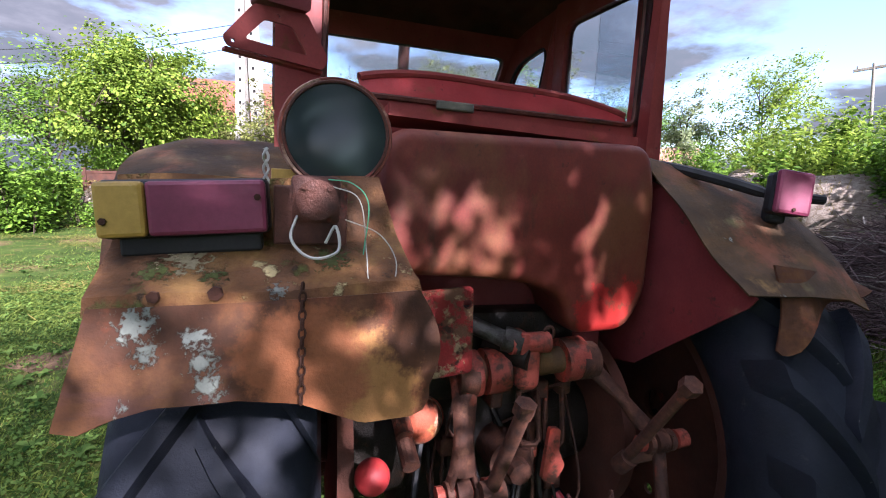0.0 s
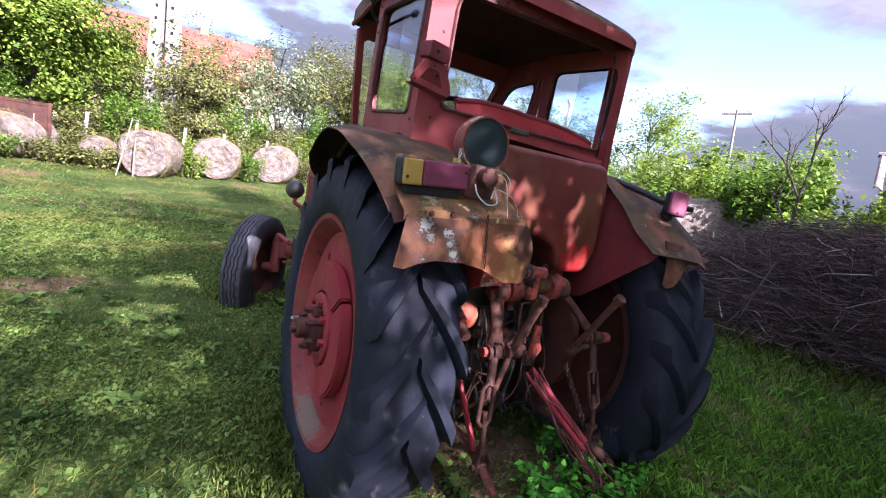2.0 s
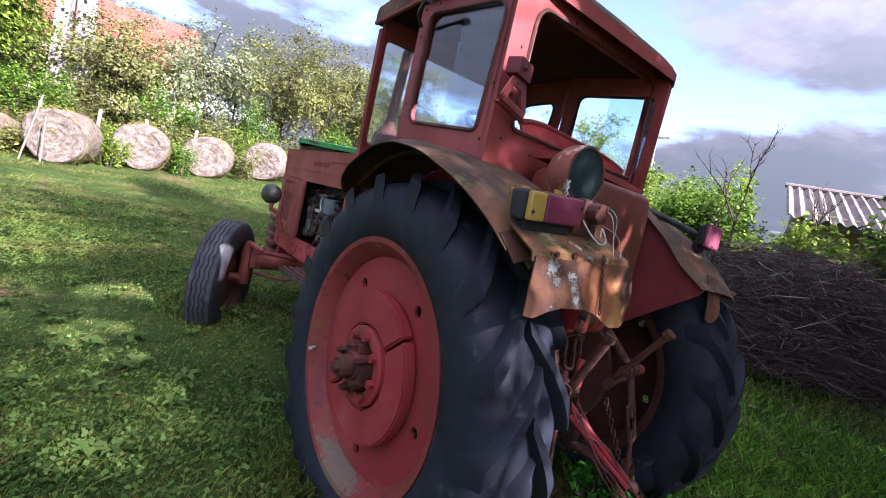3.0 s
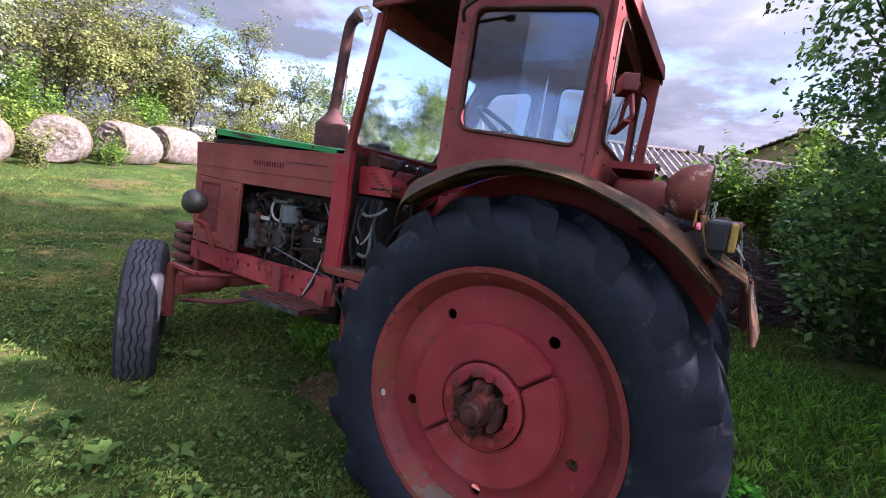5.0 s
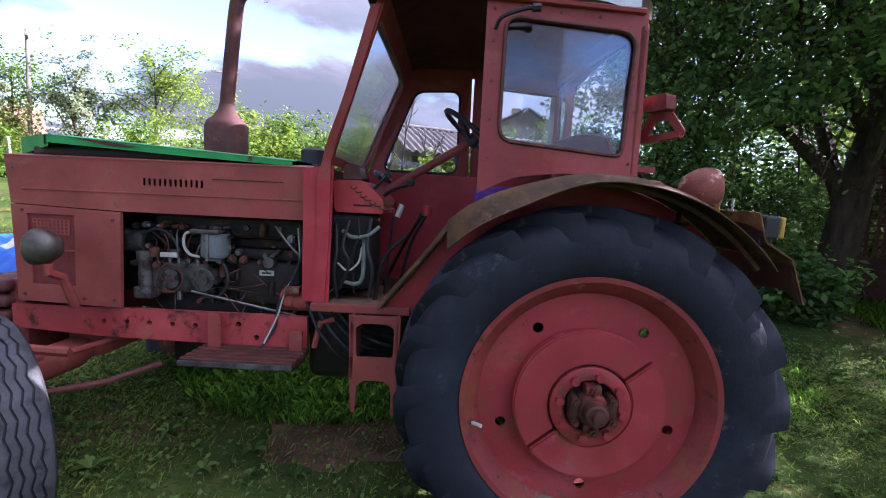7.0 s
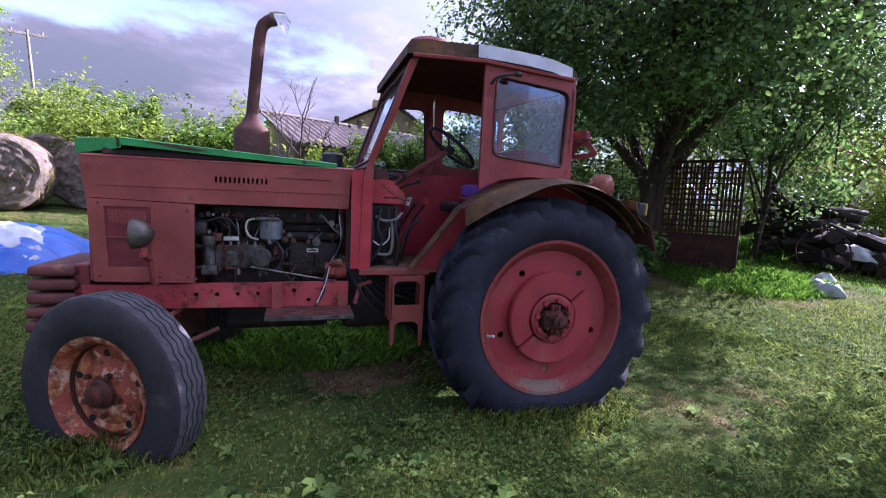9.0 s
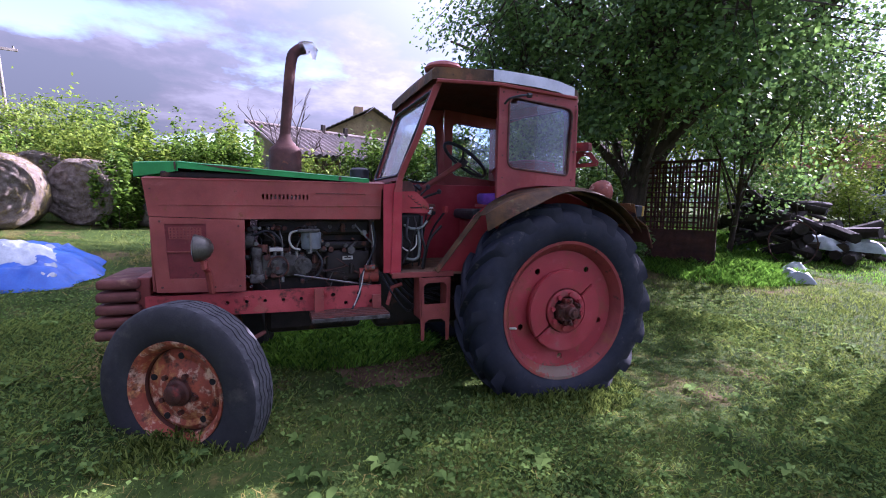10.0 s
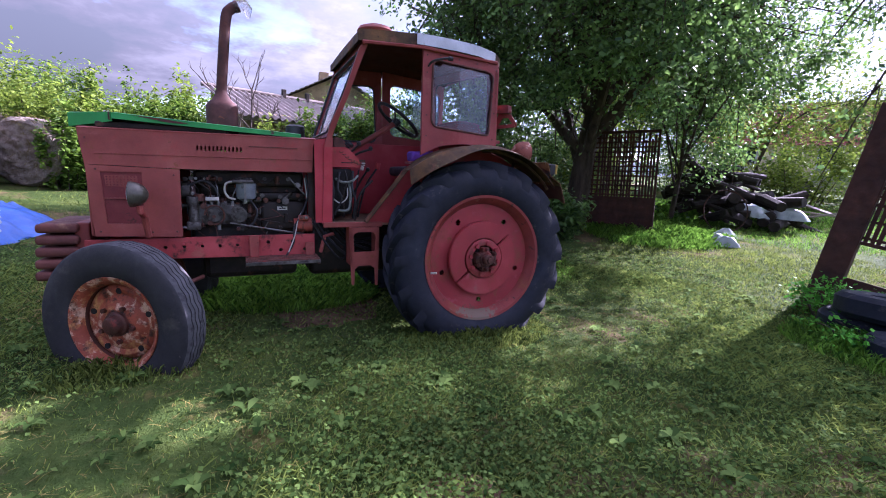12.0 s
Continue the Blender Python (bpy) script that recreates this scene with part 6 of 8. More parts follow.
# -- lamps at the back --
# the lower black box imitates the shadow gap under the lens
tail = part("tail_light", join(box(-0.754, -0.535, -0.63, -0.575, 1.334, 1.416, 0.008), box(-0.735, -0.548, -0.622, -0.575, 1.308, 1.336, 0.004)), m_black, T, "long tail light with amber and bleached red lens")
part("lens", box(-0.752, -0.692, -0.650, -0.632, 1.337, 1.413, 0.006), m_amber, tail, "faded amber lens")
part("lens", box(-0.6905, -0.537, -0.650, -0.632, 1.337, 1.413, 0.006), m_pink, tail, "sun-bleached pink-red lens")
part("screw", bolt((-0.742, -0.650, 1.360), (0, -1, 0), 0.005, 0.003), m_iron, tail)
part("screw", bolt((-0.548, -0.650, 1.388), (0, -1, 0), 0.005, 0.003), m_iron, tail)
part("light_bracket", box(-0.73, -0.55, -0.60, -0.575, 1.345, 1.405, 0.003), m_hub, tail)
tilted = Matrix.Translation((0.003, 0, 0.012)) @ Matrix.Translation((-0.64, -0.6, 1.376)) @ Matrix.Rotation(math.radians(-4.0), 4, 'Y') @ Matrix.Translation((0.64, 0.6, -1.376))
for ob in (tail, *tail.children):
    ob.data.transform(tilted)
aside = Matrix.Translation((0.748, -0.45, 1.474)) @ Matrix.Rotation(math.radians(-18), 4, 'Z') @ Matrix.Rotation(math.radians(7), 4, 'Y') @ Matrix.Rotation(math.radians(-6), 4, 'X')
tail2 = part("tail_light", box(-0.045, 0.045, -0.01, 0.032, -0.056, 0.056, 0.012), m_black, T, "small bleached pink tail light on the fender")
part("lens", box(-0.047, 0.047, -0.030, -0.0105, -0.058, 0.058, 0.009), m_pink, tail2, "sun-bleached pink lens")
part("screw", bolt((0.0, -0.030, -0.045), (0, -1, 0), 0.005, 0.003), m_iron, tail2)
part("socket", join(rod((0.05, 0.02, 0.0), (0.11, 0.02, 0.005), 0.014, 10), box(-0.02, 0.03, 0.03, 0.07, -0.075, -0.02, 0.01)), m_black, tail2)
for ob in (tail2, *tail2.children):
    ob.data.transform(aside)
sock = part("trailer_socket", join(box(-0.53, -0.455, -0.615, -0.575, 1.350, 1.425, 0.008), rod((-0.492, -0.615, 1.388), (-0.492, -0.65, 1.388), 0.030, 18)), m_hub, T, "rusted round trailer socket", smooth=True)
for q in range(4):
    part("bolt", bolt((-0.492 + 0.026 * math.cos(q * 1.57 + .78), -0.65, 1.388 + 0.026 * math.sin(q * 1.57 + .78)), (0, -1, 0), 0.005, 0.005), m_hub, sock)
part("loose_cable", tube(smooth_path([(-0.52, -0.61, 1.365), (-0.528, -0.65, 1.33), (-0.50, -0.67, 1.305), (-0.462, -0.665, 1.315), (-0.465, -0.645, 1.35), (-0.48, -0.655, 1.325)], 8), 0.0024, 6), m_wire_w, sock, "white cable loop")
part("loose_cable", tube(smooth_path([(-0.47, -0.62, 1.41), (-0.43, -0.645, 1.39), (-0.42, -0.665, 1.31), (-0.415, -0.675, 1.27), (-0.385, -0.675, 1.26), (-0.375, -0.665, 1.30), (-0.40, -0.655, 1.34), (-0.45, -0.635, 1.36)], 8), 0.001, 6), m_wire_w, sock, "thin white cable loop")
part("loose_cable", tube(smooth_path([(-0.475, -0.615, 1.42), (-0.44, -0.635, 1.415), (-0.418, -0.655, 1.385), (-0.425, -0.665, 1.31)], 8), 0.001, 6), m_wire_g, sock, "green cable")

part("socket_plate", box(-0.555, -0.445, -0.612, -0.604, 1.318, 1.408, 0.003), m_hub, sock, "dark rusted mounting plate")
for ob in (sock, *sock.children):
    ob.data.transform(Matrix.Translation((0.029, -0.012, 0.018)))

lamp = part("work_lamp", lathe([(-0.545, 0.086), (-0.548, 0.093), (-0.535, 0.0965), (-0.52, 0.093), (-0.51, 0.096), (-0.48, 0.088), (-0.45, 0.072), (-0.425, 0.045), (-0.415, 0.0)], 40, 'Y'),
            m_lampshell, T, "round rusted red work lamp with a dark glass", smooth=True, m=pose(-0.43, -0.005, 1.517))
part("lens", lathe([(-0.546, 0.086), (-0.549, 0.07), (-0.551, 0.04), (-0.552, 0.0)], 40, 'Y'), m_lens, lamp, "dark ribbed lamp glass", smooth=True)
part("lens_ring", tube([(0.086 * math.cos(i * math.tau / 40), -0.548, 0.086 * math.sin(i * math.tau / 40)) for i in range(40)], 0.003, 6, closed=True), m_hub, lamp)
part("lamp_bracket", join(rod((-0.02, -0.42, -0.06), (-0.03, -0.40, -0.14), 0.012, 8), box(-0.06, 0.02, -0.44, -0.36, -0.15, -0.135, 0.003)), m_iron, lamp)
for q in (0, 1):
    part("twisted_wire", tube([(0.002 - 0.112 + 0.004 * math.cos(k * 0.9 + q * 3.14), -0.575 + 0.004 * math.sin(k * 0.9 + q * 3.14), -0.105 + 0.0055 * k) for k in range(14)], 0.0022, 5), m_wire_w, lamp, "twisted grey wire")

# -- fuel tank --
# outline and slant are scaled along camera rays to fit the view
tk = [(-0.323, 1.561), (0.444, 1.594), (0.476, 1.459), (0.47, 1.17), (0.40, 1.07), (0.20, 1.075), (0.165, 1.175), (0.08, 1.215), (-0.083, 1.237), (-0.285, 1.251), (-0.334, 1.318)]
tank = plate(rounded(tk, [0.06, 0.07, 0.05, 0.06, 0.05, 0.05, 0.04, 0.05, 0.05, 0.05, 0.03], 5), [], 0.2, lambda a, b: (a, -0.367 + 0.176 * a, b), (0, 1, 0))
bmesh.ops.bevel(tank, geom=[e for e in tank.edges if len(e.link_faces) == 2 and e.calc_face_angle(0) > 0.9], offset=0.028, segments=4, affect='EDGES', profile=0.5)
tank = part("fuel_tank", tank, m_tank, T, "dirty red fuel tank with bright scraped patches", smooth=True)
part("tank_ledge", plate([(-0.31, -0.36), (0.42, -0.25), (0.46, -0.12), (-0.31, -0.2)], [], 0.026, lambda a, b: (a, b, 1.592), (0, 0, 1)), m_cab, T)
part("grab_handle", box(-0.202, -0.112, -0.352, -0.342, 1.616, 1.637, 0.004, 2), m_tarnish, T, "dull steel handle")

# -- cab --
GL = []


def side_panel(s):
    x = s * 0.55
    outer = rounded([(-0.185, 2.185), (0.435, 2.248), (0.44, 1.46), (0.30, 1.53), (0.1, 1.555), (-0.09, 1.55), (-0.165, 1.50)], [0.03, 0.0, 0.0, 0.05, 0.05, 0.03, 0.0], 4)
    win = rounded([(-0.148, 2.10), (0.36, 2.145), (0.365, 1.672), (-0.118, 1.628)], [0.07, 0.06, 0.06, 0.03], 5)
    p = part("cab_side_panel", plate(outer, [win], 0.03, yz(x), (-s, 0, 0)), m_cab, T)
    rim = [(x + s * 0.002, a, b) for a, b in win]
    part("window_rubber", tube(rim, 0.008, 6, closed=True), m_hub, p)
    g = part("window_glass", plate(rounded([(-0.152, 2.105), (0.365, 2.15), (0.37, 1.668), (-0.122, 1.622)], 0.06, 5), [], 0.004, yz(x - s * 0.012), (-s, 0, 0)), m_glass, p, "dusty sliding window glass")
    GL.append(g)
    part("sliding_pane", plate([(-0.138, 2.10), (0.13, 2.125), (0.135, 1.656), (-0.115, 1.636)], [], 0.004, yz(x - s * 0.022), (-s, 0, 0)), m_glass, p, "dusty sliding pane")
    for yy, zz in ((0.405, 2.17), (0.405, 2.05), (0.405, 1.9), (0.405, 1.75), (0.405, 1.6), (0.3, 2.178), (0.15, 2.165), (0.0, 2.152), (-0.168, 2.12), (-0.166, 1.95), (-0.16, 1.8), (-0.15, 1.6)):
        part("rivet", bolt((x, yy, zz), (s, 0, 0), 0.006, 0.004), m_hub, p)
    return p


side_panel(-1)
side_panel(1)


def a_pillar(s):
    pts = [(s * 0.375, 1.115, 0.94), (s * 0.375, 1.10, 1.25), (s * 0.40, 1.085, 1.57), (s * 0.46, 0.98, 1.85), (s * 0.515, 0.87, 2.18)]
    bm = bmesh.new()
    rings = []
    for i, p in enumerate(smooth_path(pts, 4)):
        w = 0.028 if p.z < 1.55 else 0.019
        rings.append([bm.verts.new(p + Vector(o)) for o in ((-w * 0.6, w, 0), (w * 0.6, w, 0), (w * 0.6, -w, 0), (-w * 0.6, -w, 0))])
    for A, B in zip(rings, rings[1:]):
        for k in range(4):
            bm.faces.new((A[k], A[(k + 1) % 4], B[(k + 1) % 4], B[k]))
    bm.faces.new(rings[0][::-1])
    bm.faces.new(rings[-1])
    bmesh.ops.recalc_face_normals(bm, faces=bm.faces)
    pl = part("front_pillar", bm, m_cab, T)
    pl.data.materials.append(m_bright)
    for f in pl.data.polygons:
        if f.center.z < 1.52:
            f.material_index = 1
    return pl


a_pillar(-1)
a_pillar(1)
# front wall below and beside the windscreen
ws_to = lambda a, b: (a * (0.40 + (b - 1.57) * 0.19) / 0.40, 1.10 - (b - 1.57) * 0.37, b)
ws_out = [(-0.40, 1.57), (0.40, 1.57), (0.40, 2.24), (-0.40, 2.24)]
ws_win = rounded([(-0.38, 1.605), (0.38, 1.605), (0.38, 2.15), (-0.38, 2.15)], 0.04, 5)
ws = part("windscreen_frame", plate(ws_out, [ws_win], 0.03, ws_to, (0, -1, -0.3)), m_cab, T)
GL.append(part("windscreen_glass", plate(rounded([(-0.388, 1.60), (0.388, 1.60), (0.388, 2.16), (-0.388, 2.16)], 0.04, 5), [], 0.004, lambda a, b: tuple(Vector(ws_to(a, b)) + Vector((0, -0.015, -0.005))), (0, -1, -0.3)), m_screen, ws, "pale windscreen"))
part("window_rubber", tube([Vector(ws_to(a, b)) + Vector((0, 0.004, 0)) for a, b in ws_win], 0.009, 6, closed=True), m_black, ws)
# right door with its window
door_to = lambda a, b: (min(0.553, 0.40 + max(0.0, b - 1.45) * 0.21 + max(0, 0.9 - a) * 0.12), a, b)
dr = [(0.45, 0.98), (1.07, 0.96), (1.06, 1.56), (0.85, 2.24), (0.45, 2.24)]
dw = rounded([(0.52, 1.60), (0.97, 1.60), (0.79, 2.10), (0.52, 2.11)], 0.06, 5)
door = part("cab_door", plate(dr, [dw], 0.025, door_to, (-1, 0, 0)), m_cab, T, "closed red cab door with a window")
GL.append(part("door_glass", plate(rounded([(0.515, 1.59), (0.98, 1.59), (0.795, 2.11), (0.515, 2.12)], 0.06, 5), [], 0.004, lambda a, b: (door_to(a, b)[0] - 0.01, a, b), (-1, 0, 0)), m_glass, door, "clear door glass"))
part("door_rubber", tube([Vector(door_to(a, b)) + Vector((-0.026, 0, 0)) for a, b in dw], 0.007, 6, closed=True), m_black, door)
# back wall with its open window
# its slant and outline follow camera rays, to fit the view
back_to = lambda a, b: (a, -0.143 + 0.086 * a, b)
bw = rounded([(-0.44, 1.667), (0.518, 1.68), (0.529, 2.176), (-0.435, 2.12)], [0.03, 0.03, 0.08, 0.08], 5)
bk = part("cab_back_panel", plate(rounded([(-0.55, 1.5), (0.647, 1.507), (0.624, 2.185), (0.568, 2.246), (-0.499, 2.182), (-0.55, 2.13)], 0.02, 2), [bw], 0.03, back_to, (0, 1, 0)), m_cab, T)
part("window_rubber", tube([Vector(back_to(a, b)) + Vector((0, -0.004, 0)) for a, b in bw], 0.008, 6, closed=True), m_hub, bk)
for xx, zz in ((-0.48, 2.12), (-0.48, 1.95), (-0.48, 1.78), (-0.48, 1.62), (0.55, 2.16), (0.55, 1.97), (0.55, 1.79), (0.55, 1.63), (-0.2, 2.155), (0.0, 2.16), (0.2, 2.165), (-0.3, 1.60), (0.3, 1.61)):
    part("rivet", bolt(back_to(xx, zz), (0, -1, 0), 0.006, 0.004), m_hub, bk)
# rolled tray behind the seat, seen over the tank
tray = sheet(lambda u, v: ((-0.35 + 0.88 * u), -0.15 + 0.09 * u + 0.06 * math.sin(u * math.pi) - 0.03 * math.sin(v * math.pi) + 0.02 * v,
                           1.59 + 0.18 * v - 0.05 * (abs(2 * u - 1) ** 3)), 24, 8, 0.008)
tr_ob = part("rear_tray", tray, m_red, T, "curved red metal back tray", smooth=True)
part("rolled_edge", tube([(-0.35 + 0.88 * i / 24, -0.13 + 0.09 * i / 24 + 0.06 * math.sin(i / 24 * math.pi), 1.77 - 0.05 * (abs(2 * i / 24 - 1) ** 3)) for i in range(25)], 0.012, 8), m_cab, tr_ob, smooth=True)



# roof
def roof_f(u, v):
    """Low dome with upright rims; v from the back."""
    a, b = 2 * u - 1, 2 * v - 1
    ca, cb = min(1, abs(a) / 0.90), min(1, abs(b) / 0.92)
    x = 0.572 * math.copysign(ca ** 0.98, a) * (1 - 0.05 * max(0, v - 0.7) / 0.3)
    x *= 1 - 0.045 * max(0, 0.3 - v) / 0.3 - 0.03 * (max(0, 0.10 - v) / 0.10) ** 2
    y = 0.356 + 0.554 * math.copysign(cb, b)
    rim = 2.205 + 0.03 * math.sin(v * math.pi) - 0.035 * (1 - v)
    z = rim + 0.075 + 0.075 * (1 - ca ** 2.2) * (1 - cb ** 4) - 0.028 * ca ** 8 * max(0, 0.2 - v) / 0.2
    drop = max(max(0, abs(a) - 0.90) / 0.10, max(0, abs(b) - 0.92) / 0.08)
    return (x, y, z - (0.075 if b > -0.9 or abs(a) > 0.9 else 0.045) * drop)


roof = part("roof", sheet(roof_f, 40, 36, 0.006), m_fender, T, "rust-brown cab roof", smooth=True)
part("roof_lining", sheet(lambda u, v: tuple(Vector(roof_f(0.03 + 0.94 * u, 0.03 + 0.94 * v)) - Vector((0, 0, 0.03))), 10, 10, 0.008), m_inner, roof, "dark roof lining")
part("roof_sheet", sheet(lambda u, v: tuple(Vector(roof_f(u, 0.085 + 0.535 * v)) * 1.0 + Vector((0.007 * (2 * u - 1), -0.006, 0.006 + 0.003 * noise.noise(Vector((u * 9, v * 7, 2)))))), 40, 26, 0.003), m_galv, roof, "pale galvanised sheet over the rear of the roof", smooth=True)
part("rear_rim", plate([(-0.525, 2.172), (0.525, 2.172), (0.52, 2.19), (0.475, 2.225), (-0.475, 2.225), (-0.52, 2.19)], [], 0.006, xz(-0.206), (0, 1, 0)), m_cab, roof, "red rim at the back of the roof")
for sx in (-1, 1):
    part("gutter", tube([(sx * 0.556, -0.17, 2.176), (sx * 0.570, 0.44, 2.212), (sx * 0.552, 0.88, 2.20)], 0.013, 6), m_cab, roof)
vent = part("roof_vent", lathe([(2.33, 0.085), (2.40, 0.085), (2.405, 0.135), (2.42, 0.142), (2.445, 0.125), (2.465, 0.07), (2.47, 0.0)], 32, 'Z'), m_hood, roof, "round mushroom roof vent", smooth=True, m=pose(-0.05, 0.66, 0))
# lamp bracket on the rear corner
br_to = lambda a, b: (-0.638 + 0.919 * a, -0.312 + 0.394 * a, b)
br = part("corner_bracket", plate(rounded([(-0.006, 1.722), (0.004, 1.704), (0.208, 1.698), (0.222, 1.725), (0.170, 1.81), (0.055, 1.80)], 0.008, 3), [rounded([(0.036, 1.726), (0.172, 1.722), (0.136, 1.775), (0.078, 1.775)], 0.008, 3), circle(0.014, 1.716, 0.004, 8), circle(0.105, 1.788, 0.005, 8)], 0.007, br_to, (0.39, -0.92, 0)), m_cab, T, "pressed red triangular lamp bracket")
part("bracket_edge", plate([(0.0, 1.698), (0.21, 1.692), (0.21, 1.698), (0.0, 1.704)], [], 0.022, br_to, (-0.39, 0.92, 0)), m_cab, br)
part("lamp_stub", plate(rounded([(0.058, 1.808), (0.172, 1.812), (0.175, 1.872), (0.062, 1.868)], 0.01, 3), [], 0.05, lambda a, b: tuple(Vector(br_to(a, b)) + Vector((-0.012, 0.03, 0))), (0.39, -0.92, 0)), m_panel, br, "dark red lamp holder")
part("bolt", bolt(br_to(0.10, 1.84), (0.39, -0.92, 0), 0.008, 0.03), m_hub, br)
part("mirror_arm", tube(smooth_path([(-0.56, 0.40, 2.09), (-0.60, 0.38, 2.12), (-0.63, 0.30, 2.14), (-0.64, 0.26, 2.14)], 4), 0.008, 6), m_black, T)
part("mirror_stub", rod((-0.64, 0.275, 2.14), (-0.64, 0.245, 2.142), 0.016, 8), m_black, T)

# floor, cowl, column, seat
part("cab_floor", box(-0.40, 0.42, 0.42, 1.13, 0.925, 0.95, 0.004), m_tan, T, "dusty brown cab floor")
part("floor_edge", box(-0.425, -0.402, 0.70, 1.14, 0.915, 0.952, 0.004), m_hood, T)
part("cowl_side", plate([(1.07, 0.95), (1.19, 0.95), (1.19, 1.54), (1.06, 1.56)], [], 0.012, yz(-0.385), (1, 0, 0)), m_bright, T, "bright red cowl side panel")
part("cowl_side", plate([(1.07, 0.95), (1.19, 0.95), (1.19, 1.54), (1.06, 1.56)], [], 0.012, yz(0.373), (1, 0, 0)), m_red, T)
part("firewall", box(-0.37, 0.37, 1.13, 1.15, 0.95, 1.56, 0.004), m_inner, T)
part("instrument_panel", plate(rounded([(0.845, 1.355), (1.07, 1.355), (1.08, 1.50), (0.945, 1.503), (0.85, 1.42)], 0.02, 4), [], 0.50, yz(-0.31), (1, 0, 0)), m_red, T, "red instrument cowl")
part("panel_slot", box(-0.3125, -0.309, 0.90, 0.985, 1.385, 1.393, 0.0), m_dark, T)
part("panel_hood", plate(rounded([(0.945, 1.505), (1.04, 1.505), (1.03, 1.575), (0.97, 1.565)], 0.012, 3), [], 0.18, yz(-0.30), (1, 0, 0)), m_hub, T, "dark brown panel hood")
part("panel_strut", box(-0.30, -0.29, 0.80, 0.95, 1.395, 1.415, 0.003, m=None), m_iron, T)
for gx in (-0.2, -0.1, 0.0, 0.1):
    part("gauge", rod((gx, 0.90, 1.525), (gx, 0.885, 1.54), 0.028, 16), m_black, T, "small dark round gauge")
part("steering_column", tube([(0.04, 1.0, 1.40), (0.055, 0.60, 1.65), (0.057, 0.47, 1.735)], 0.022, 10), m_hood, T)
swc, swn = Vector((0.057, 0.45, 1.745)), Vector((0, -0.62, 0.78)).normalized()
e1 = Vector((1, 0, 0))
e2 = swn.cross(e1)
sw = part("steering_wheel", tube([swc + (e1 * math.cos(i * math.tau / 32) + e2 * math.sin(i * math.tau / 32)) * 0.20 + swn * 0.03 for i in range(32)], 0.014, 8, closed=True), m_black, T, "black steering wheel", smooth=True)
part("spoke", join(*[rod(swc, swc + (e1 * math.cos(a) + e2 * math.sin(a)) * 0.195 + swn * 0.03, 0.008, 6) for a in (0.5, 2.6, 4.7)]), m_black, sw)
part("horn_cap", rod(swc - swn * 0.02, swc + swn * 0.03, 0.035, 16), m_black, sw)
part("gear_lever", tube(smooth_path([(-0.02, 0.80, 0.95), (-0.04, 0.74, 1.2), (-0.12, 0.66, 1.36)], 4), 0.009, 6), m_black, T)
part("lever_knob", rod((-0.12, 0.66, 1.35), (-0.123, 0.655, 1.40), 0.022, 10), m_red, T, "red lever knob")
part("lever_knob", rod((-0.17, 0.80, 1.34), (-0.16, 0.78, 1.40), 0.014, 10), m_wire_w, T, "white lever grip")
part("lever", tube([(-0.1, 0.86, 0.95), (-0.16, 0.82, 1.34)], 0.007, 6), m_black, T)
for pts, r in (([(-0.22, 0.98, 1.36), (-0.25, 0.90, 1.47), (-0.26, 0.84, 1.53)], 0.008), ([(-0.12, 0.96, 1.36), (-0.17, 0.84, 1.46), (-0.20, 0.74, 1.50)], 0.009), ([(-0.28, 0.88, 0.95), (-0.29, 0.84, 1.15), (-0.27, 0.74, 1.26)], 0.010), ([(0.1, 0.9, 0.95), (0.08, 0.78, 1.2), (0.05, 0.7, 1.34)], 0.009)):
    part("lever", tube(smooth_path(pts, 4), r, 8), m_oily, T, "dark oily control lever", smooth=True)
for gx, gy, gz in ((-0.26, 0.84, 1.535), (-0.20, 0.735, 1.505), (0.05, 0.695, 1.345)):
    part("lever_knob", lathe([(-0.018, 0.0), (-0.012, 0.014), (0.006, 0.018), (0.018, 0.010), (0.021, 0.0)], 14, 'Z'), m_black, T, smooth=True, m=pose(gx, gy, gz))
for q in range(9):
    c = Vector((-0.31, 0.985 - 0.022 * q, 1.47 - 0.012 * q - 0.02 * math.sin(q * 0.39)))
    part("chain_link", tube([c + Vector(((0.008 if q % 2 else 0.003) * math.cos(k * math.tau / 8), 0.014 * math.sin(k * math.tau / 8), (0.003 if q % 2 else 0.008) * math.cos(k * math.tau / 8))) for k in range(8)], 0.0028, 5, closed=True), m_link, T)
part("pedal", join(box(-0.24, -0.17, 0.94, 0.955, 1.0, 1.10, 0.006), rod((-0.205, 0.95, 1.0), (-0.205, 1.08, 0.96), 0.012, 8)), m_oily, T, "dark worn pedal")
seat = part("seat", box(-0.20, 0.24, 0.08, 0.46, 1.30, 1.38, 0.03, 3), m_black, T, "black tractor seat")
part("seat_base", box(-0.16, 0.2, 0.12, 0.42, 0.95, 1.30, 0.02), m_red, seat)
part("seat_shelf", box(-0.40, -0.22, 0.18, 0.46, 1.40, 1.415, 0.004), m_cab, T)
part("cushion_cloth", roughen(box(-0.33, -0.2, 0.24, 0.44, 1.417, 1.50, 0.02, 3), 0.012, 18), m_purple, T, "crumpled purple cloth", smooth=True)
part("cab_rear_wall", box(-0.40, 0.42, -0.15, -0.13, 0.95, 1.6, 0.004), m_panel, T)
# the brighter red stands in for daylight through the open doorway
part("wheel_arch", box(0.36, 0.385, -0.13, 1.10, 0.95, 1.58, 0.004), m_bright, T)
# added solid black box that imitates the shaded space under the panel
part("heater_box", box(-0.30, -0.02, 0.90, 1.10, 1.0, 1.345, 0.02), m_dark, T, "black box for the shaded opening behind the cables")
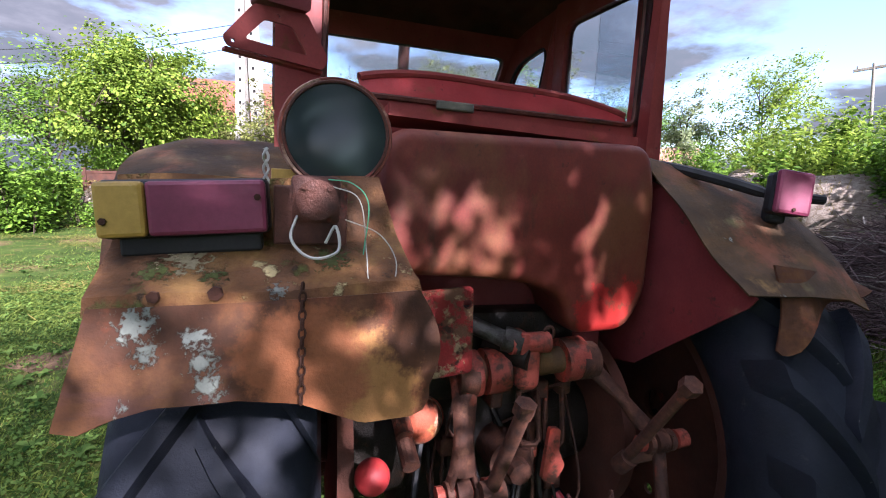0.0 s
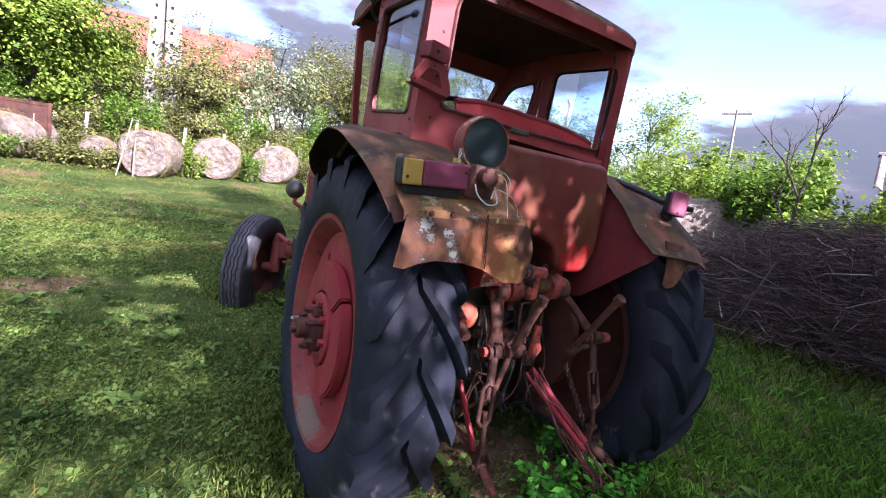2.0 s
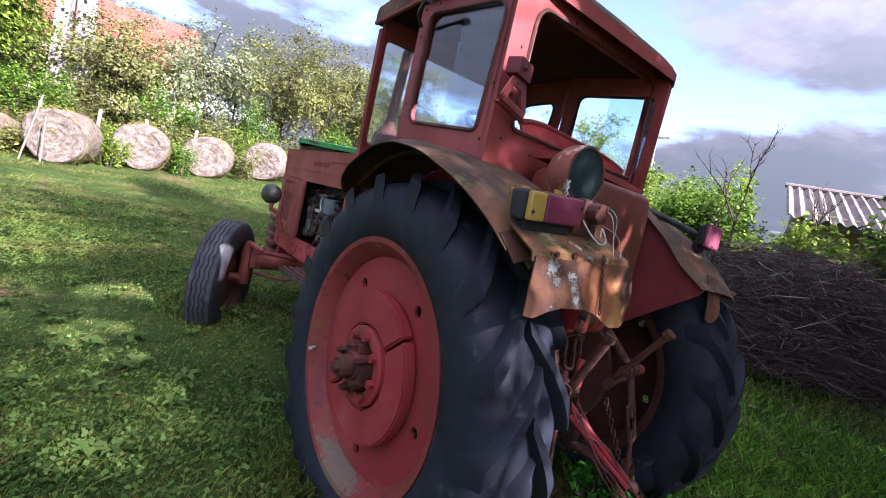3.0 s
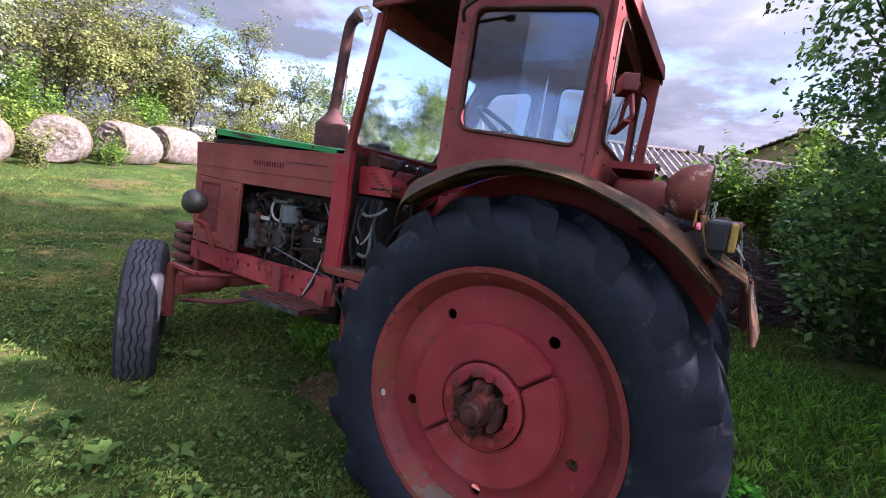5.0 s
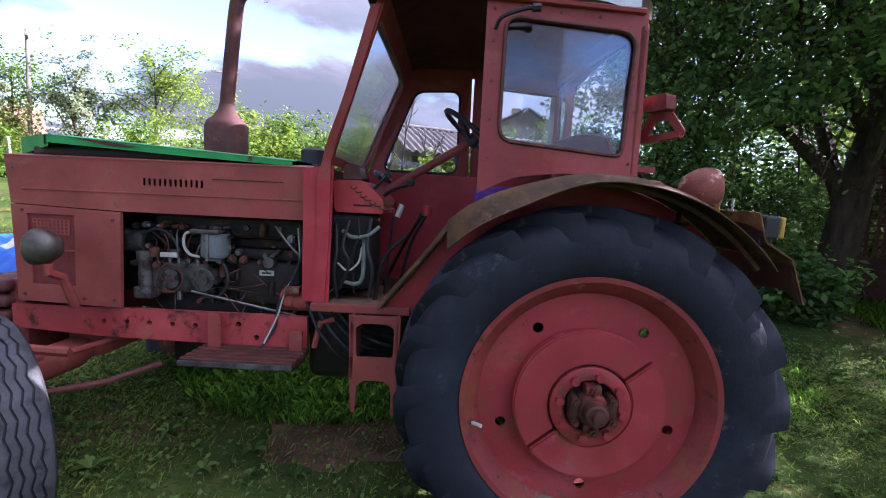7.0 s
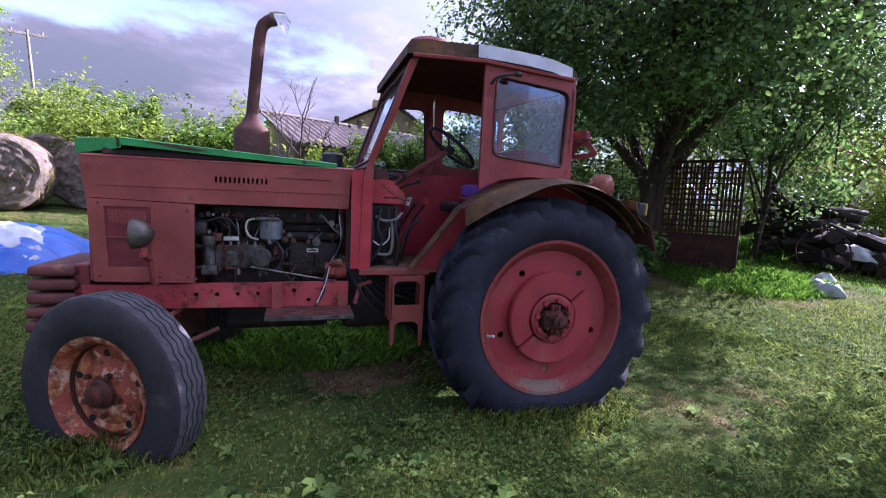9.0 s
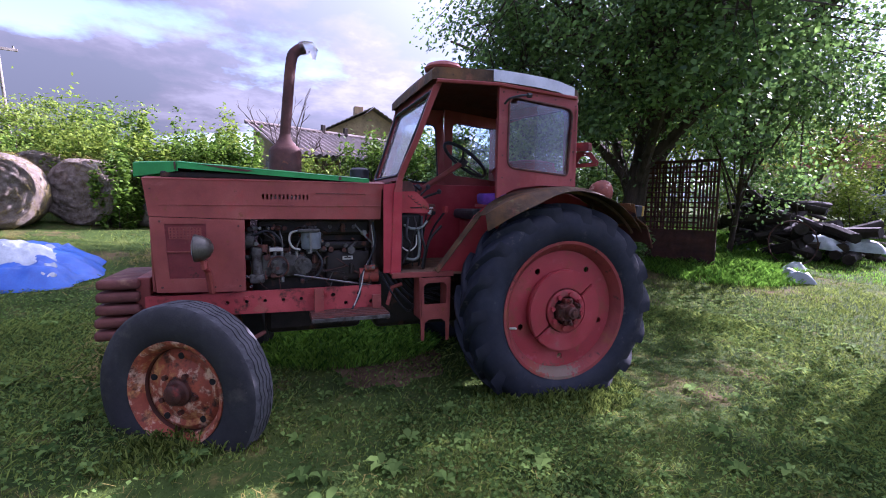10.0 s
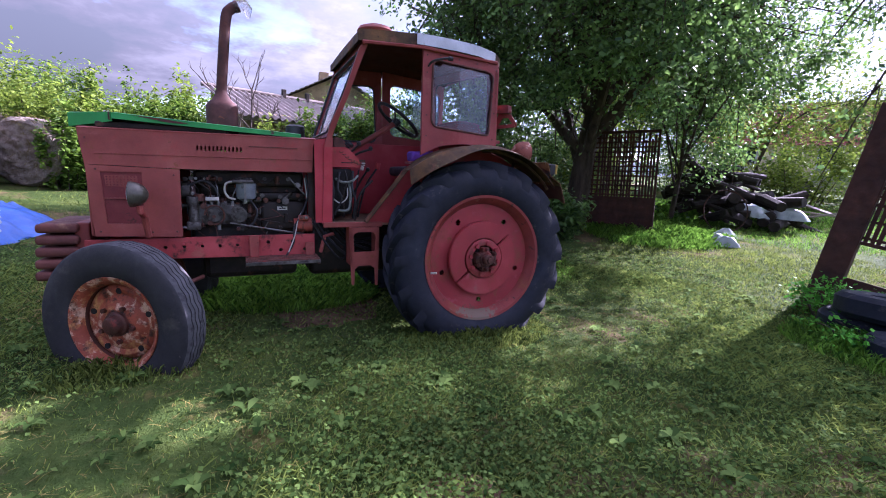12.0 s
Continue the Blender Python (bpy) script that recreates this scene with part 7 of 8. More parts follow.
for pts, r, mt in (([(-0.31, 1.03, 1.27), (-0.335, 0.98, 1.245), (-0.335, 0.91, 1.255), (-0.31, 0.862, 1.295)], 0.009, m_wire_g2),
                   ([(-0.31, 0.93, 1.24), (-0.335, 0.925, 1.17), (-0.335, 0.93, 1.06), (-0.33, 0.96, 1.03), (-0.315, 1.02, 1.035)], 0.010, m_wire_g2),
                   ([(-0.31, 1.05, 1.12), (-0.33, 1.0, 1.09), (-0.335, 0.95, 1.13), (-0.31, 0.94, 1.2)], 0.005, m_wire_w),
                   ([(-0.31, 1.0, 1.32), (-0.34, 1.02, 1.2), (-0.335, 0.99, 1.12), (-0.315, 1.04, 1.0)], 0.008, m_black),
                   ([(-0.31, 0.90, 1.33), (-0.34, 0.91, 1.2), (-0.335, 0.885, 1.1), (-0.315, 0.90, 0.97)], 0.009, m_black),
                   ([(-0.31, 0.96, 1.33), (-0.34, 0.95, 1.25), (-0.335, 0.975, 1.16), (-0.315, 0.97, 0.98)], 0.006, m_oily),
                   ([(-0.31, 1.06, 1.3), (-0.335, 1.05, 1.18), (-0.335, 1.06, 1.08), (-0.31, 1.05, 0.96)], 0.008, m_black)):
    part("cable", tube(smooth_path(pts, 6), r, 8), mt, T, smooth=True)

# -- bonnet and engine --
for s in (-1, 1):
    slots = [rounded([(1.665 + i * 0.024, 1.435), (1.677 + i * 0.024, 1.435), (1.677 + i * 0.024, 1.468), (1.665 + i * 0.024, 1.468)], 0.004, 2) for i in range(12)]
    outer = [(1.19, 1.50), (1.20, 1.31), (2.04, 1.312), (2.555, 1.33), (2.58, 1.545), (1.17, 1.545)]
    hp = part("bonnet_side", plate(outer, slots, 0.006, yz(s * 0.33), (-s, 0, 0)), m_hood, T, "faded red-brown bonnet side with a row of slots")
    part("seam", box(s * 0.331 - 0.003, s * 0.331 + 0.003, 1.2, 2.5, 1.395, 1.401, 0.001), m_hood, hp)
    part("bonnet_seam", box(s * 0.331 - 0.003, s * 0.331 + 0.003, 1.30, 1.62, 1.475, 1.479, 0.001), m_hub, hp)
    gp = [(2.05, 0.865), (2.53, 0.88), (2.553, 1.326), (2.045, 1.308)]
    gh = [(2.26, 0.955), (2.462, 0.96), (2.478, 1.285), (2.258, 1.285)]
    g2 = part("grille_side", plate(gp, [gh], 0.02, yz(s * 0.335), (-s, 0, 0)), m_hood, T, "red-brown radiator side panel")
    part("mesh_panel", plate(gh, [], 0.004, yz(s * 0.327), (-s, 0, 0)), m_panel, g2)
    part("wire_mesh", plate([(2.285, 1.19), (2.455, 1.195), (2.46, 1.265), (2.285, 1.262)], [circle(2.30 + 0.0185 * i, 1.204 + 0.0165 * j, 0.0058, 6) for i in range(9) for j in range(4)], 0.003, yz(s * 0.3305), (-s, 0, 0)), m_hood, g2, "rusty red perforated mesh")
    part("mesh_bar", box(s * 0.332 - 0.003, s * 0.332 + 0.003, 2.26, 2.475, 1.115, 1.123, 0.001), m_hood, g2)
    for yy, zz in ((2.08, 1.27), (2.08, 0.9), (2.5, 1.30), (2.5, 0.91), (2.22, 0.9)):
        part("rivet", bolt((s * 0.335, yy, zz), (s, 0, 0), 0.007, 0.005), m_hub, g2)
part("bonnet_top", sheet(lambda u, v: (-0.333 + 0.666 * u, 1.17 + 1.41 * v, 1.548 + 0.02 * (1 - (2 * u - 1) ** 4)), 16, 6, 0.006), m_hood, T, smooth=True)
part("front_grille", box(-0.32, 0.32, 2.535, 2.555, 0.88, 1.52, 0.01), m_hood, T)
for i in range(14):
    part("grille_slat", box(-0.26, 0.26, 2.556, 2.568, 0.93 + i * 0.04, 0.945 + i * 0.04, 0.003), m_red, T)
def lid_half(y):
    """Half width of the lid: its nose is cut off slantwise at both corners."""
    return 0.305 if y < 2.40 else 0.305 - 0.15 * (y - 2.40) / 0.26


def lid_z(y):
    return 1.575 + 0.072 * (y - 1.27) / 1.13 - 0.022 * max(0.0, y - 2.40) / 0.26


def lid_top(u, v):
    y = 1.27 + 1.13 * v / 0.8 if v < 0.8 else 2.40 + 0.26 * (v - 0.8) / 0.2
    return ((2 * u - 1) * lid_half(y), y, lid_z(y) + 0.016 * (1 - (2 * u - 1) ** 4) + 0.004 * noise.noise(Vector((u * 4, v * 7, 2))))


lid = part("bonnet_lid", sheet(lid_top, 18, 30, 0.005), m_green, T, "loose bonnet lid in flaking bright green paint", smooth=True)
for s in (-1, 1):
    part("lid_lip", plate([(1.27, 1.552), (1.75, 1.575), (2.40, 1.612), (2.40, 1.649), (1.27, 1.577)], [], 0.005, yz(s * 0.304), (-s, 0, 0)), m_green, lid)
    part("lid_corner", sheet(lambda u, v, s=s: (s * (lid_half(2.40 + 0.26 * u) + 0.001), 2.40 + 0.26 * u, lid_z(2.40 + 0.26 * u) + 0.003 - (0.055 + 0.028 * u) * v), 8, 4, 0.005), m_green, lid, "slanting lid corner in flaking green paint")
    part("rust_scale", sheet(lambda u, v, s=s: (s * (lid_half(2.40 + 0.26 * u) + 0.006), 2.41 + 0.10 * u, lid_z(2.41 + 0.10 * u) + 0.002 - (0.048 - 0.012 * math.sin(u * 5)) * v), 6, 3, 0.002), m_exh, lid, "rust-brown bare patch")
    part("rust_scale", plate([(1.98, 1.608), (2.12, 1.626), (2.30, 1.641), (2.24, 1.630), (2.10, 1.606), (2.02, 1.603)], [], 0.002, yz(s * 0.3065), (-s, 0, 0)), m_exh, lid, "rust-brown bare patch")
# added dark filler that paints the shaded gap under the lid
part("tray", box(-0.27, 0.27, 1.75, 2.50, 1.555, 1.596, 0.01), m_oily, lid, "dark box added for the shade below the lid")
part("lid_front", sheet(lambda u, v: (-0.153 + 0.306 * u, 2.662, lid_z(2.66) + 0.004 - 0.083 * v), 6, 4, 0.005), m_green, lid)
ex = part("silencer", lathe([(1.57, 0.11), (1.78, 0.112), (1.805, 0.10), (1.83, 0.07), (1.875, 0.042), (1.90, 0.038)], 28, 'Z'), m_exh, T, "rust-brown exhaust silencer", smooth=True, m=pose(0.14, 1.79, 0))
pp = smooth_path([(0.14, 1.79, 1.88), (0.14, 1.765, 2.15), (0.14, 1.735, 2.42), (0.14, 1.70, 2.485), (0.14, 1.65, 2.515)], 6)
part("exhaust_pipe", tube(pp, 0.037, 16), m_exh, ex, "rust-brown exhaust pipe", smooth=True, m=pose(-0.14, -1.79, 0))
part("bottle", tube([(0.14, 1.675, 2.505), (0.14, 1.64, 2.515), (0.14, 1.60, 2.52), (0.14, 1.585, 2.50), (0.14, 1.58, 2.44)], [0.045, 0.048, 0.045, 0.035, 0.012], 14), m_bottle, ex, "cut clear plastic bottle over the pipe", smooth=True, m=pose(-0.14, -1.79, 0))
part("air_cleaner", lathe([(1.54, 0.075), (1.64, 0.07), (1.655, 0.05), (1.66, 0.0)], 24, 'Z'), m_black, T, "black round cap on the bonnet", smooth=True, m=pose(0.05, 1.275, 0.02))

for s in (-1, 1):
    hl = [circle(1.26 + 0.085 * i, 0.745 + 0.06 * (i % 2), 0.014, 10) for i in range(4)] + [circle(1.72 + 0.11 * i, 0.79, 0.012, 10) for i in range(5)]
    part("frame_rail", plate([(1.19, 0.70), (2.2, 0.715), (2.6, 0.74), (2.6, 0.852), (1.19, 0.856)], hl, 0.03, yz(s * 0.30), (-s, 0, 0)), m_rail, T, "red steel frame rail with bolt holes")
for yy in (2.05, 1.95, 1.66, 1.56):
    part("bolt", bolt((-0.30, yy, 0.815), (-1, 0, 0), 0.013, 0.01), m_rail, T)
eng = part("engine_block", join(box(-0.17, 0.18, 1.22, 2.02, 0.72, 1.12, 0.03), box(-0.14, 0.16, 1.26, 1.98, 1.12, 1.28, 0.04), box(-0.12, 0.14, 1.3, 1.95, 0.52, 0.74, 0.04)), m_oily, T, "oily dark engine block")
part("radiator", box(-0.27, 0.27, 2.30, 2.42, 0.86, 1.50, 0.02), m_black, T)
part("fuel_filter", lathe([(1.095, 0.0), (1.095, 0.028), (1.105, 0.034), (1.115, 0.06), (1.13, 0.065), (1.222, 0.065), (1.226, 0.06)], 24, 'Z'), m_filter, eng, "blue-grey fuel filter bowl", smooth=True, m=pose(-0.25, 1.648, 0))
part("filter_head", join(box(-0.325, -0.175, 1.598, 1.735, 1.226, 1.247, 0.006), rod((-0.25, 1.648, 1.245), (-0.25, 1.648, 1.262), 0.03, 14), rod((-0.25, 1.70, 1.245), (-0.25, 1.70, 1.258), 0.018, 10)), m_alu, eng)
part("filter_strap", join(box(-0.319, -0.314, 1.648, 1.662, 1.10, 1.23, 0.001), bolt((-0.319, 1.655, 1.125), (-1, 0, 0), 0.009, 0.008)), m_chrome, eng)
part("injection_pump", join(box(-0.25, -0.16, 1.68, 1.97, 0.93, 1.08, 0.02), rod((-0.16, 1.70, 1.005), (-0.275, 1.70, 1.005), 0.055, 20), rod((-0.275, 1.70, 1.005), (-0.285, 1.70, 1.005), 0.03, 14), rod((-0.16, 1.86, 1.0), (-0.265, 1.86, 1.0), 0.045, 18)), m_alu, eng, "grey injection pump", smooth=True)
part("pump_ring", tube([(-0.275, 1.856 + 0.062 * math.cos(k * math.tau / 24), 1.003 + 0.066 * math.sin(k * math.tau / 24)) for k in range(20)], 0.006, 6), m_link, eng, "rusty hose loop")
part("governor", join(rod((-0.25, 1.985, 0.91), (-0.25, 1.985, 1.10), 0.034, 16), rod((-0.25, 1.985, 1.085), (-0.25, 1.985, 1.128), 0.042, 16), box(-0.285, -0.2, 1.94, 2.03, 0.90, 0.96, 0.012)), m_alu, eng, smooth=True)
part("governor_cap", rod((-0.25, 1.94, 1.10), (-0.25, 1.94, 1.145), 0.026, 14), m_hub, eng)
part("pump_plate", box(-0.268, -0.256, 1.825, 1.908, 1.102, 1.126, 0.003), m_wire_w, eng, "pale pump cover plate")
part("valve_cover", join(box(-0.235, -0.15, 1.24, 1.56, 0.88, 1.10, 0.03, 3), box(-0.22, -0.13, 1.24, 1.60, 1.10, 1.16, 0.02)), m_oily, eng, "oily smooth side cover", smooth=True)
part("label_plate", box(-0.241, -0.236, 1.373, 1.443, 1.032, 1.058, 0.001), m_wire_w, eng, "pale metal plate")
part("plate_print", box(-0.2425, -0.241, 1.385, 1.431, 1.041, 1.049, 0.0), m_alu, eng)
part("breather", join(rod((-0.23, 1.387, 1.10), (-0.275, 1.387, 1.10), 0.026, 14), rod((-0.24, 1.387, 1.12), (-0.24, 1.34, 1.16), 0.012, 8)), m_alu, eng, smooth=True)
part("starter", join(rod((-0.23, 1.20, 0.92), (-0.23, 1.33, 0.92), 0.052, 18), rod((-0.285, 1.23, 0.975), (-0.285, 1.30, 0.975), 0.022, 12)), m_linkred, eng, "rusty red starter motor", smooth=True)
part("alternator", join(rod((-0.2, 2.0, 1.17), (-0.2, 2.12, 1.17), 0.06, 16), rod((-0.2, 2.12, 1.17), (-0.2, 2.15, 1.17), 0.035, 12)), m_alu, eng, smooth=True)
part("cylinder_head", box(-0.2, 0.18, 1.25, 1.98, 1.20, 1.31, 0.02), m_oily, eng)
for i in range(4):
    part("fuel_line", tube(smooth_path([(-0.24, 1.74 + i * 0.045, 1.07), (-0.255, 1.73 + i * 0.05, 1.15 + 0.012 * i), (-0.22, 1.66 + i * 0.09, 1.24), (-0.15, 1.50 + i * 0.14, 1.27)], 6), 0.0045, 6), (m_chrome, m_link)[i % 2], eng)
    part("delivery_valve", rod((-0.24, 1.74 + i * 0.045, 1.06), (-0.24, 1.74 + i * 0.045, 1.095), 0.011, 8), m_chrome, eng)
    part("injector", join(rod((-0.15, 1.36 + i * 0.16, 1.27), (-0.19, 1.36 + i * 0.16, 1.33), 0.014, 8), bolt((-0.2, 1.36 + i * 0.16, 1.255), (-1, 0, 0), 0.014, 0.014)), m_alu, eng)
for pts, r, mt in (([(-0.27, 1.73, 1.235), (-0.28, 1.775, 1.22), (-0.28, 1.785, 1.17), (-0.275, 1.762, 1.125), (-0.26, 1.72, 1.11)], 0.007, m_wire_w),
                   ([(-0.26, 1.36, 1.273), (-0.27, 1.30, 1.20), (-0.27, 1.229, 1.128)], 0.005, m_chrome),
                   ([(-0.27, 1.24, 1.29), (-0.28, 1.228, 1.15), (-0.285, 1.27, 1.02), (-0.285, 1.331, 0.904), (-0.31, 1.34, 0.80), (-0.335, 1.397, 0.704)], 0.007, m_black),
                   ([(-0.27, 1.25, 1.27), (-0.28, 1.24, 1.10), (-0.285, 1.30, 0.97), (-0.31, 1.33, 0.85), (-0.335, 1.38, 0.73)], 0.004, m_wire_w),
                   ([(-0.25, 1.62, 1.10), (-0.27, 1.58, 1.02), (-0.26, 1.62, 0.93), (-0.25, 1.72, 0.915)], 0.008, m_black),
                   ([(-0.24, 2.02, 1.2), (-0.26, 1.92, 1.235), (-0.25, 1.86, 1.2), (-0.25, 1.82, 1.13)], 0.008, m_black),
                   ([(-0.24, 1.58, 1.255), (-0.26, 1.54, 1.225), (-0.26, 1.49, 1.235), (-0.24, 1.45, 1.27)], 0.005, m_oily),
                   ([(-0.24, 1.9, 1.12), (-0.27, 1.88, 1.17), (-0.26, 1.94, 1.22), (-0.2, 1.98, 1.26)], 0.006, m_oily)):
    part("hose", tube(smooth_path(pts, 6), r, 8), mt, eng, smooth=True)
part("throttle_rod", rod((-0.27, 1.246, 0.85), (-0.265, 1.76, 0.945), 0.006, 6), m_chrome, eng)
# nuts, unions and stubs crowded round the pump
rnd = random.Random(5)
for i in range(84):
    y0, z0 = rnd.choice((rnd.uniform(1.62, 2.03), rnd.uniform(1.62, 2.03), rnd.uniform(1.24, 1.62))), rnd.uniform(0.89, 1.27)
    x0 = rnd.uniform(-0.24, -0.19)
    d = rnd.choice(((-1, 0, 0), (0, 1, 0), (0, 0, 1), (-1, 0, 0)))
    r, L = rnd.uniform(0.007, 0.02), rnd.uniform(0.02, 0.06)
    e = (x0 + d[0] * L, y0 + d[1] * L, z0 + d[2] * L)
    part("fitting", join(rod((x0, y0, z0), e, r, 10), bolt(e, d, r * 0.8, r * 0.7)), rnd.choice((m_alu, m_oily, m_chrome, m_link, m_alu, m_hub, m_linkbrown)), eng)
for i in range(12):
    y0, z0 = rnd.uniform(1.3, 2.0), rnd.uniform(0.9, 1.22)
    pts = [(-0.2 - rnd.random() * 0.06, y0, z0)]
    for k in range(3):
        pts.append((-0.21 - rnd.random() * 0.07, y0 + (k + 1) * rnd.uniform(-0.07, 0.07), z0 + rnd.uniform(-0.12, 0.10)))
    part("hose", tube(smooth_path(pts, 5), rnd.choice((0.003, 0.004, 0.007)), 6), rnd.choice((m_black, m_oily, m_link, m_black, m_alu)), eng)
part("gearbox", join(box(-0.2, 0.22, 0.2, 1.22, 0.52, 0.92, 0.05, 3), box(-0.24, 0.26, -0.15, 0.3, 0.48, 0.98, 0.06, 3)), m_oily, T, "oily dark gearbox housing", smooth=True)
for i in range(6):
    part("hose", tube(smooth_path([(-0.30, 1.2 - 0.03 * i, 0.95), (-0.34 + 0.02 * i, 1.12 - 0.05 * i, 0.8), (-0.3, 1.0 - 0.05 * i, 0.66 + 0.03 * i), (-0.22, 0.9 - 0.06 * i, 0.7)], 5), 0.012 if i % 2 else 0.008, 6), m_black, T)
part("clutch_lever", tube([(-0.32, 1.15, 0.72), (-0.33, 1.12, 0.84), (-0.33, 1.05, 0.86)], 0.014, 8), m_hood, T)

# steps
sh1 = rounded([(0.765, 0.73), (0.925, 0.73), (0.93, 0.86), (0.90, 0.88), (0.79, 0.88), (0.76, 0.86)], 0.015, 3)
stp = part("side_step", plate([(0.738, 0.66), (0.745, 0.47), (0.765, 0.47), (0.768, 0.60), (0.80, 0.625), (0.89, 0.625), (0.92, 0.60), (0.925, 0.48), (0.945, 0.48), (0.952, 0.66), (0.96, 0.915), (0.735, 0.915)], [sh1], 0.012, yz(-0.455), (1, 0, 0)), m_hood, T, "red sheet-metal step bracket")
part("step_side", box(-0.455, -0.30, 0.935, 0.955, 0.63, 0.915, 0.003), m_hood, stp)
part("step_side", box(-0.455, -0.30, 0.74, 0.755, 0.63, 0.915, 0.003), m_hood, stp)
fs = part("foot_step", box(-0.525, -0.29, 1.18, 1.20, 0.67, 0.694, 0.004), m_hub, T, "slatted iron foot step")
part("cross_bar", box(-0.525, -0.29, 1.65, 1.67, 0.67, 0.694, 0.004), m_hub, fs)
for i in range(5):
    part("slat", box(-0.52 + i * 0.045, -0.49 + i * 0.045, 1.18, 1.67, 0.695, 0.71, 0.004), m_hub, fs)
part("step_edge", box(-0.535, -0.525, 1.18, 1.67, 0.678, 0.702, 0.003), m_alu, fs)
part("step_bracket", box(-0.345, -0.33, 1.58, 1.64, 0.69, 0.86, 0.003), m_hood, fs)
part("step_bracket", box(-0.345, -0.33, 1.2, 1.26, 0.69, 0.80, 0.003), m_hood, fs)

# front weights and headlamps
for i in range(5):
    wz = 0.60 + i * 0.075
    part("front_weight", roughen(box(-0.30, 0.30, 2.63, 2.87 - 0.006 * i, wz, wz + 0.06, 0.022, 3), 0.003, 9), m_weight, T, "red-brown cast front weight", smooth=True)
part("weight_bracket", box(-0.25, 0.25, 2.58, 2.66, 0.58, 0.96, 0.01), m_hood, T)
for s in (-1, 1):
    hlm = part("head_lamp", lathe([(0.05, 0.076), (0.045, 0.08), (0.033, 0.078), (0.0, 0.069), (-0.03, 0.05), (-0.048, 0.022), (-0.052, 0.0)], 32, 'Y'), m_tarnish, T, "round tarnished metal head lamp", smooth=True, m=pose(s * 0.482, 2.255, 1.152, 0, 0, 0))
    part("lens", lathe([(0.051, 0.074), (0.059, 0.045), (0.062, 0.0)], 32, 'Y'), m_tarp_w, hlm, "milky lamp glass", smooth=True)
    part("lamp_bracket", tube([(0, 0, -0.07), (0, 0.0, -0.11), (-s * 0.06, -0.01, -0.14), (-s * 0.11, -0.02, -0.28)], 0.02, 8), m_hood, hlm)

# -- rear linkage --
before_linkage = set(T.children_recursive)
part("lift_shaft", rod((-0.14, -0.40, 1.0), (0.22, -0.40, 1.03), 0.033, 16), m_fender, T, smooth=True)
part("lift_housing", join(box(-0.22, 0.22, -0.34, -0.1, 0.90, 1.14, 0.03), rod((-0.05, -0.36, 1.06), (0.02, -0.46, 1.05), 0.03, 12)), m_oily, T, smooth=True)
for xx, ww in ((-0.135, 0.045), (-0.075, 0.055), (0.135, 0.06)):
    part("shaft_collar", rod((xx, -0.40, 1.002 + 0.08 * (xx + 0.1)), (xx + ww, -0.40, 1.006 + 0.08 * (xx + 0.1)), 0.056, 20), m_linkred, T, smooth=True)
part("crank_lug", join(box(-0.01, 0.05, -0.465, -0.40, 0.97, 1.09, 0.02, 3), rod((-0.03, -0.445, 1.085), (0.07, -0.445, 1.085), 0.026, 12), box(-0.012, 0.012, -0.47, -0.41, 1.06, 1.115, 0.008, 2)), m_linkred, T, "cast crank with flaking red paint", smooth=True)
part("hydraulic_ram", join(rod((-0.14, -0.36, 1.13), (-0.03, -0.44, 1.09), 0.021, 14), rod((-0.04, -0.43, 1.095), (0.0, -0.45, 1.085), 0.03, 10)), m_alu, T, "bare steel hydraulic ram", smooth=True)
part("eye_bolt", tube([(0.075 + 0.014 * math.cos(q * math.tau / 12), -0.44, 1.105 + 0.016 * math.sin(q * math.tau / 12)) for q in range(12)], 0.004, 6, closed=True), m_link, T)


def flat_bar(pts, widths, t):
    """A forged bar of oblong section along points; its broad side faces the back."""
    bm = bmesh.new()
    rings = []
    for p, w in zip(pts, widths):
        rings.append([bm.verts.new((p[0] + w * math.cos(q), p[1] + t * math.sin(q), p[2])) for q in (k * math.tau / 12 for k in range(12))])
    for A, B in zip(rings, rings[1:]):
        for k in range(12):
            bm.faces.new((A[k], A[(k + 1) % 12], B[(k + 1) % 12], B[k]))
    bm.faces.new(rings[0][::-1])
    bm.faces.new(rings[-1])
    bmesh.ops.recalc_face_normals(bm, faces=bm.faces)
    return bm


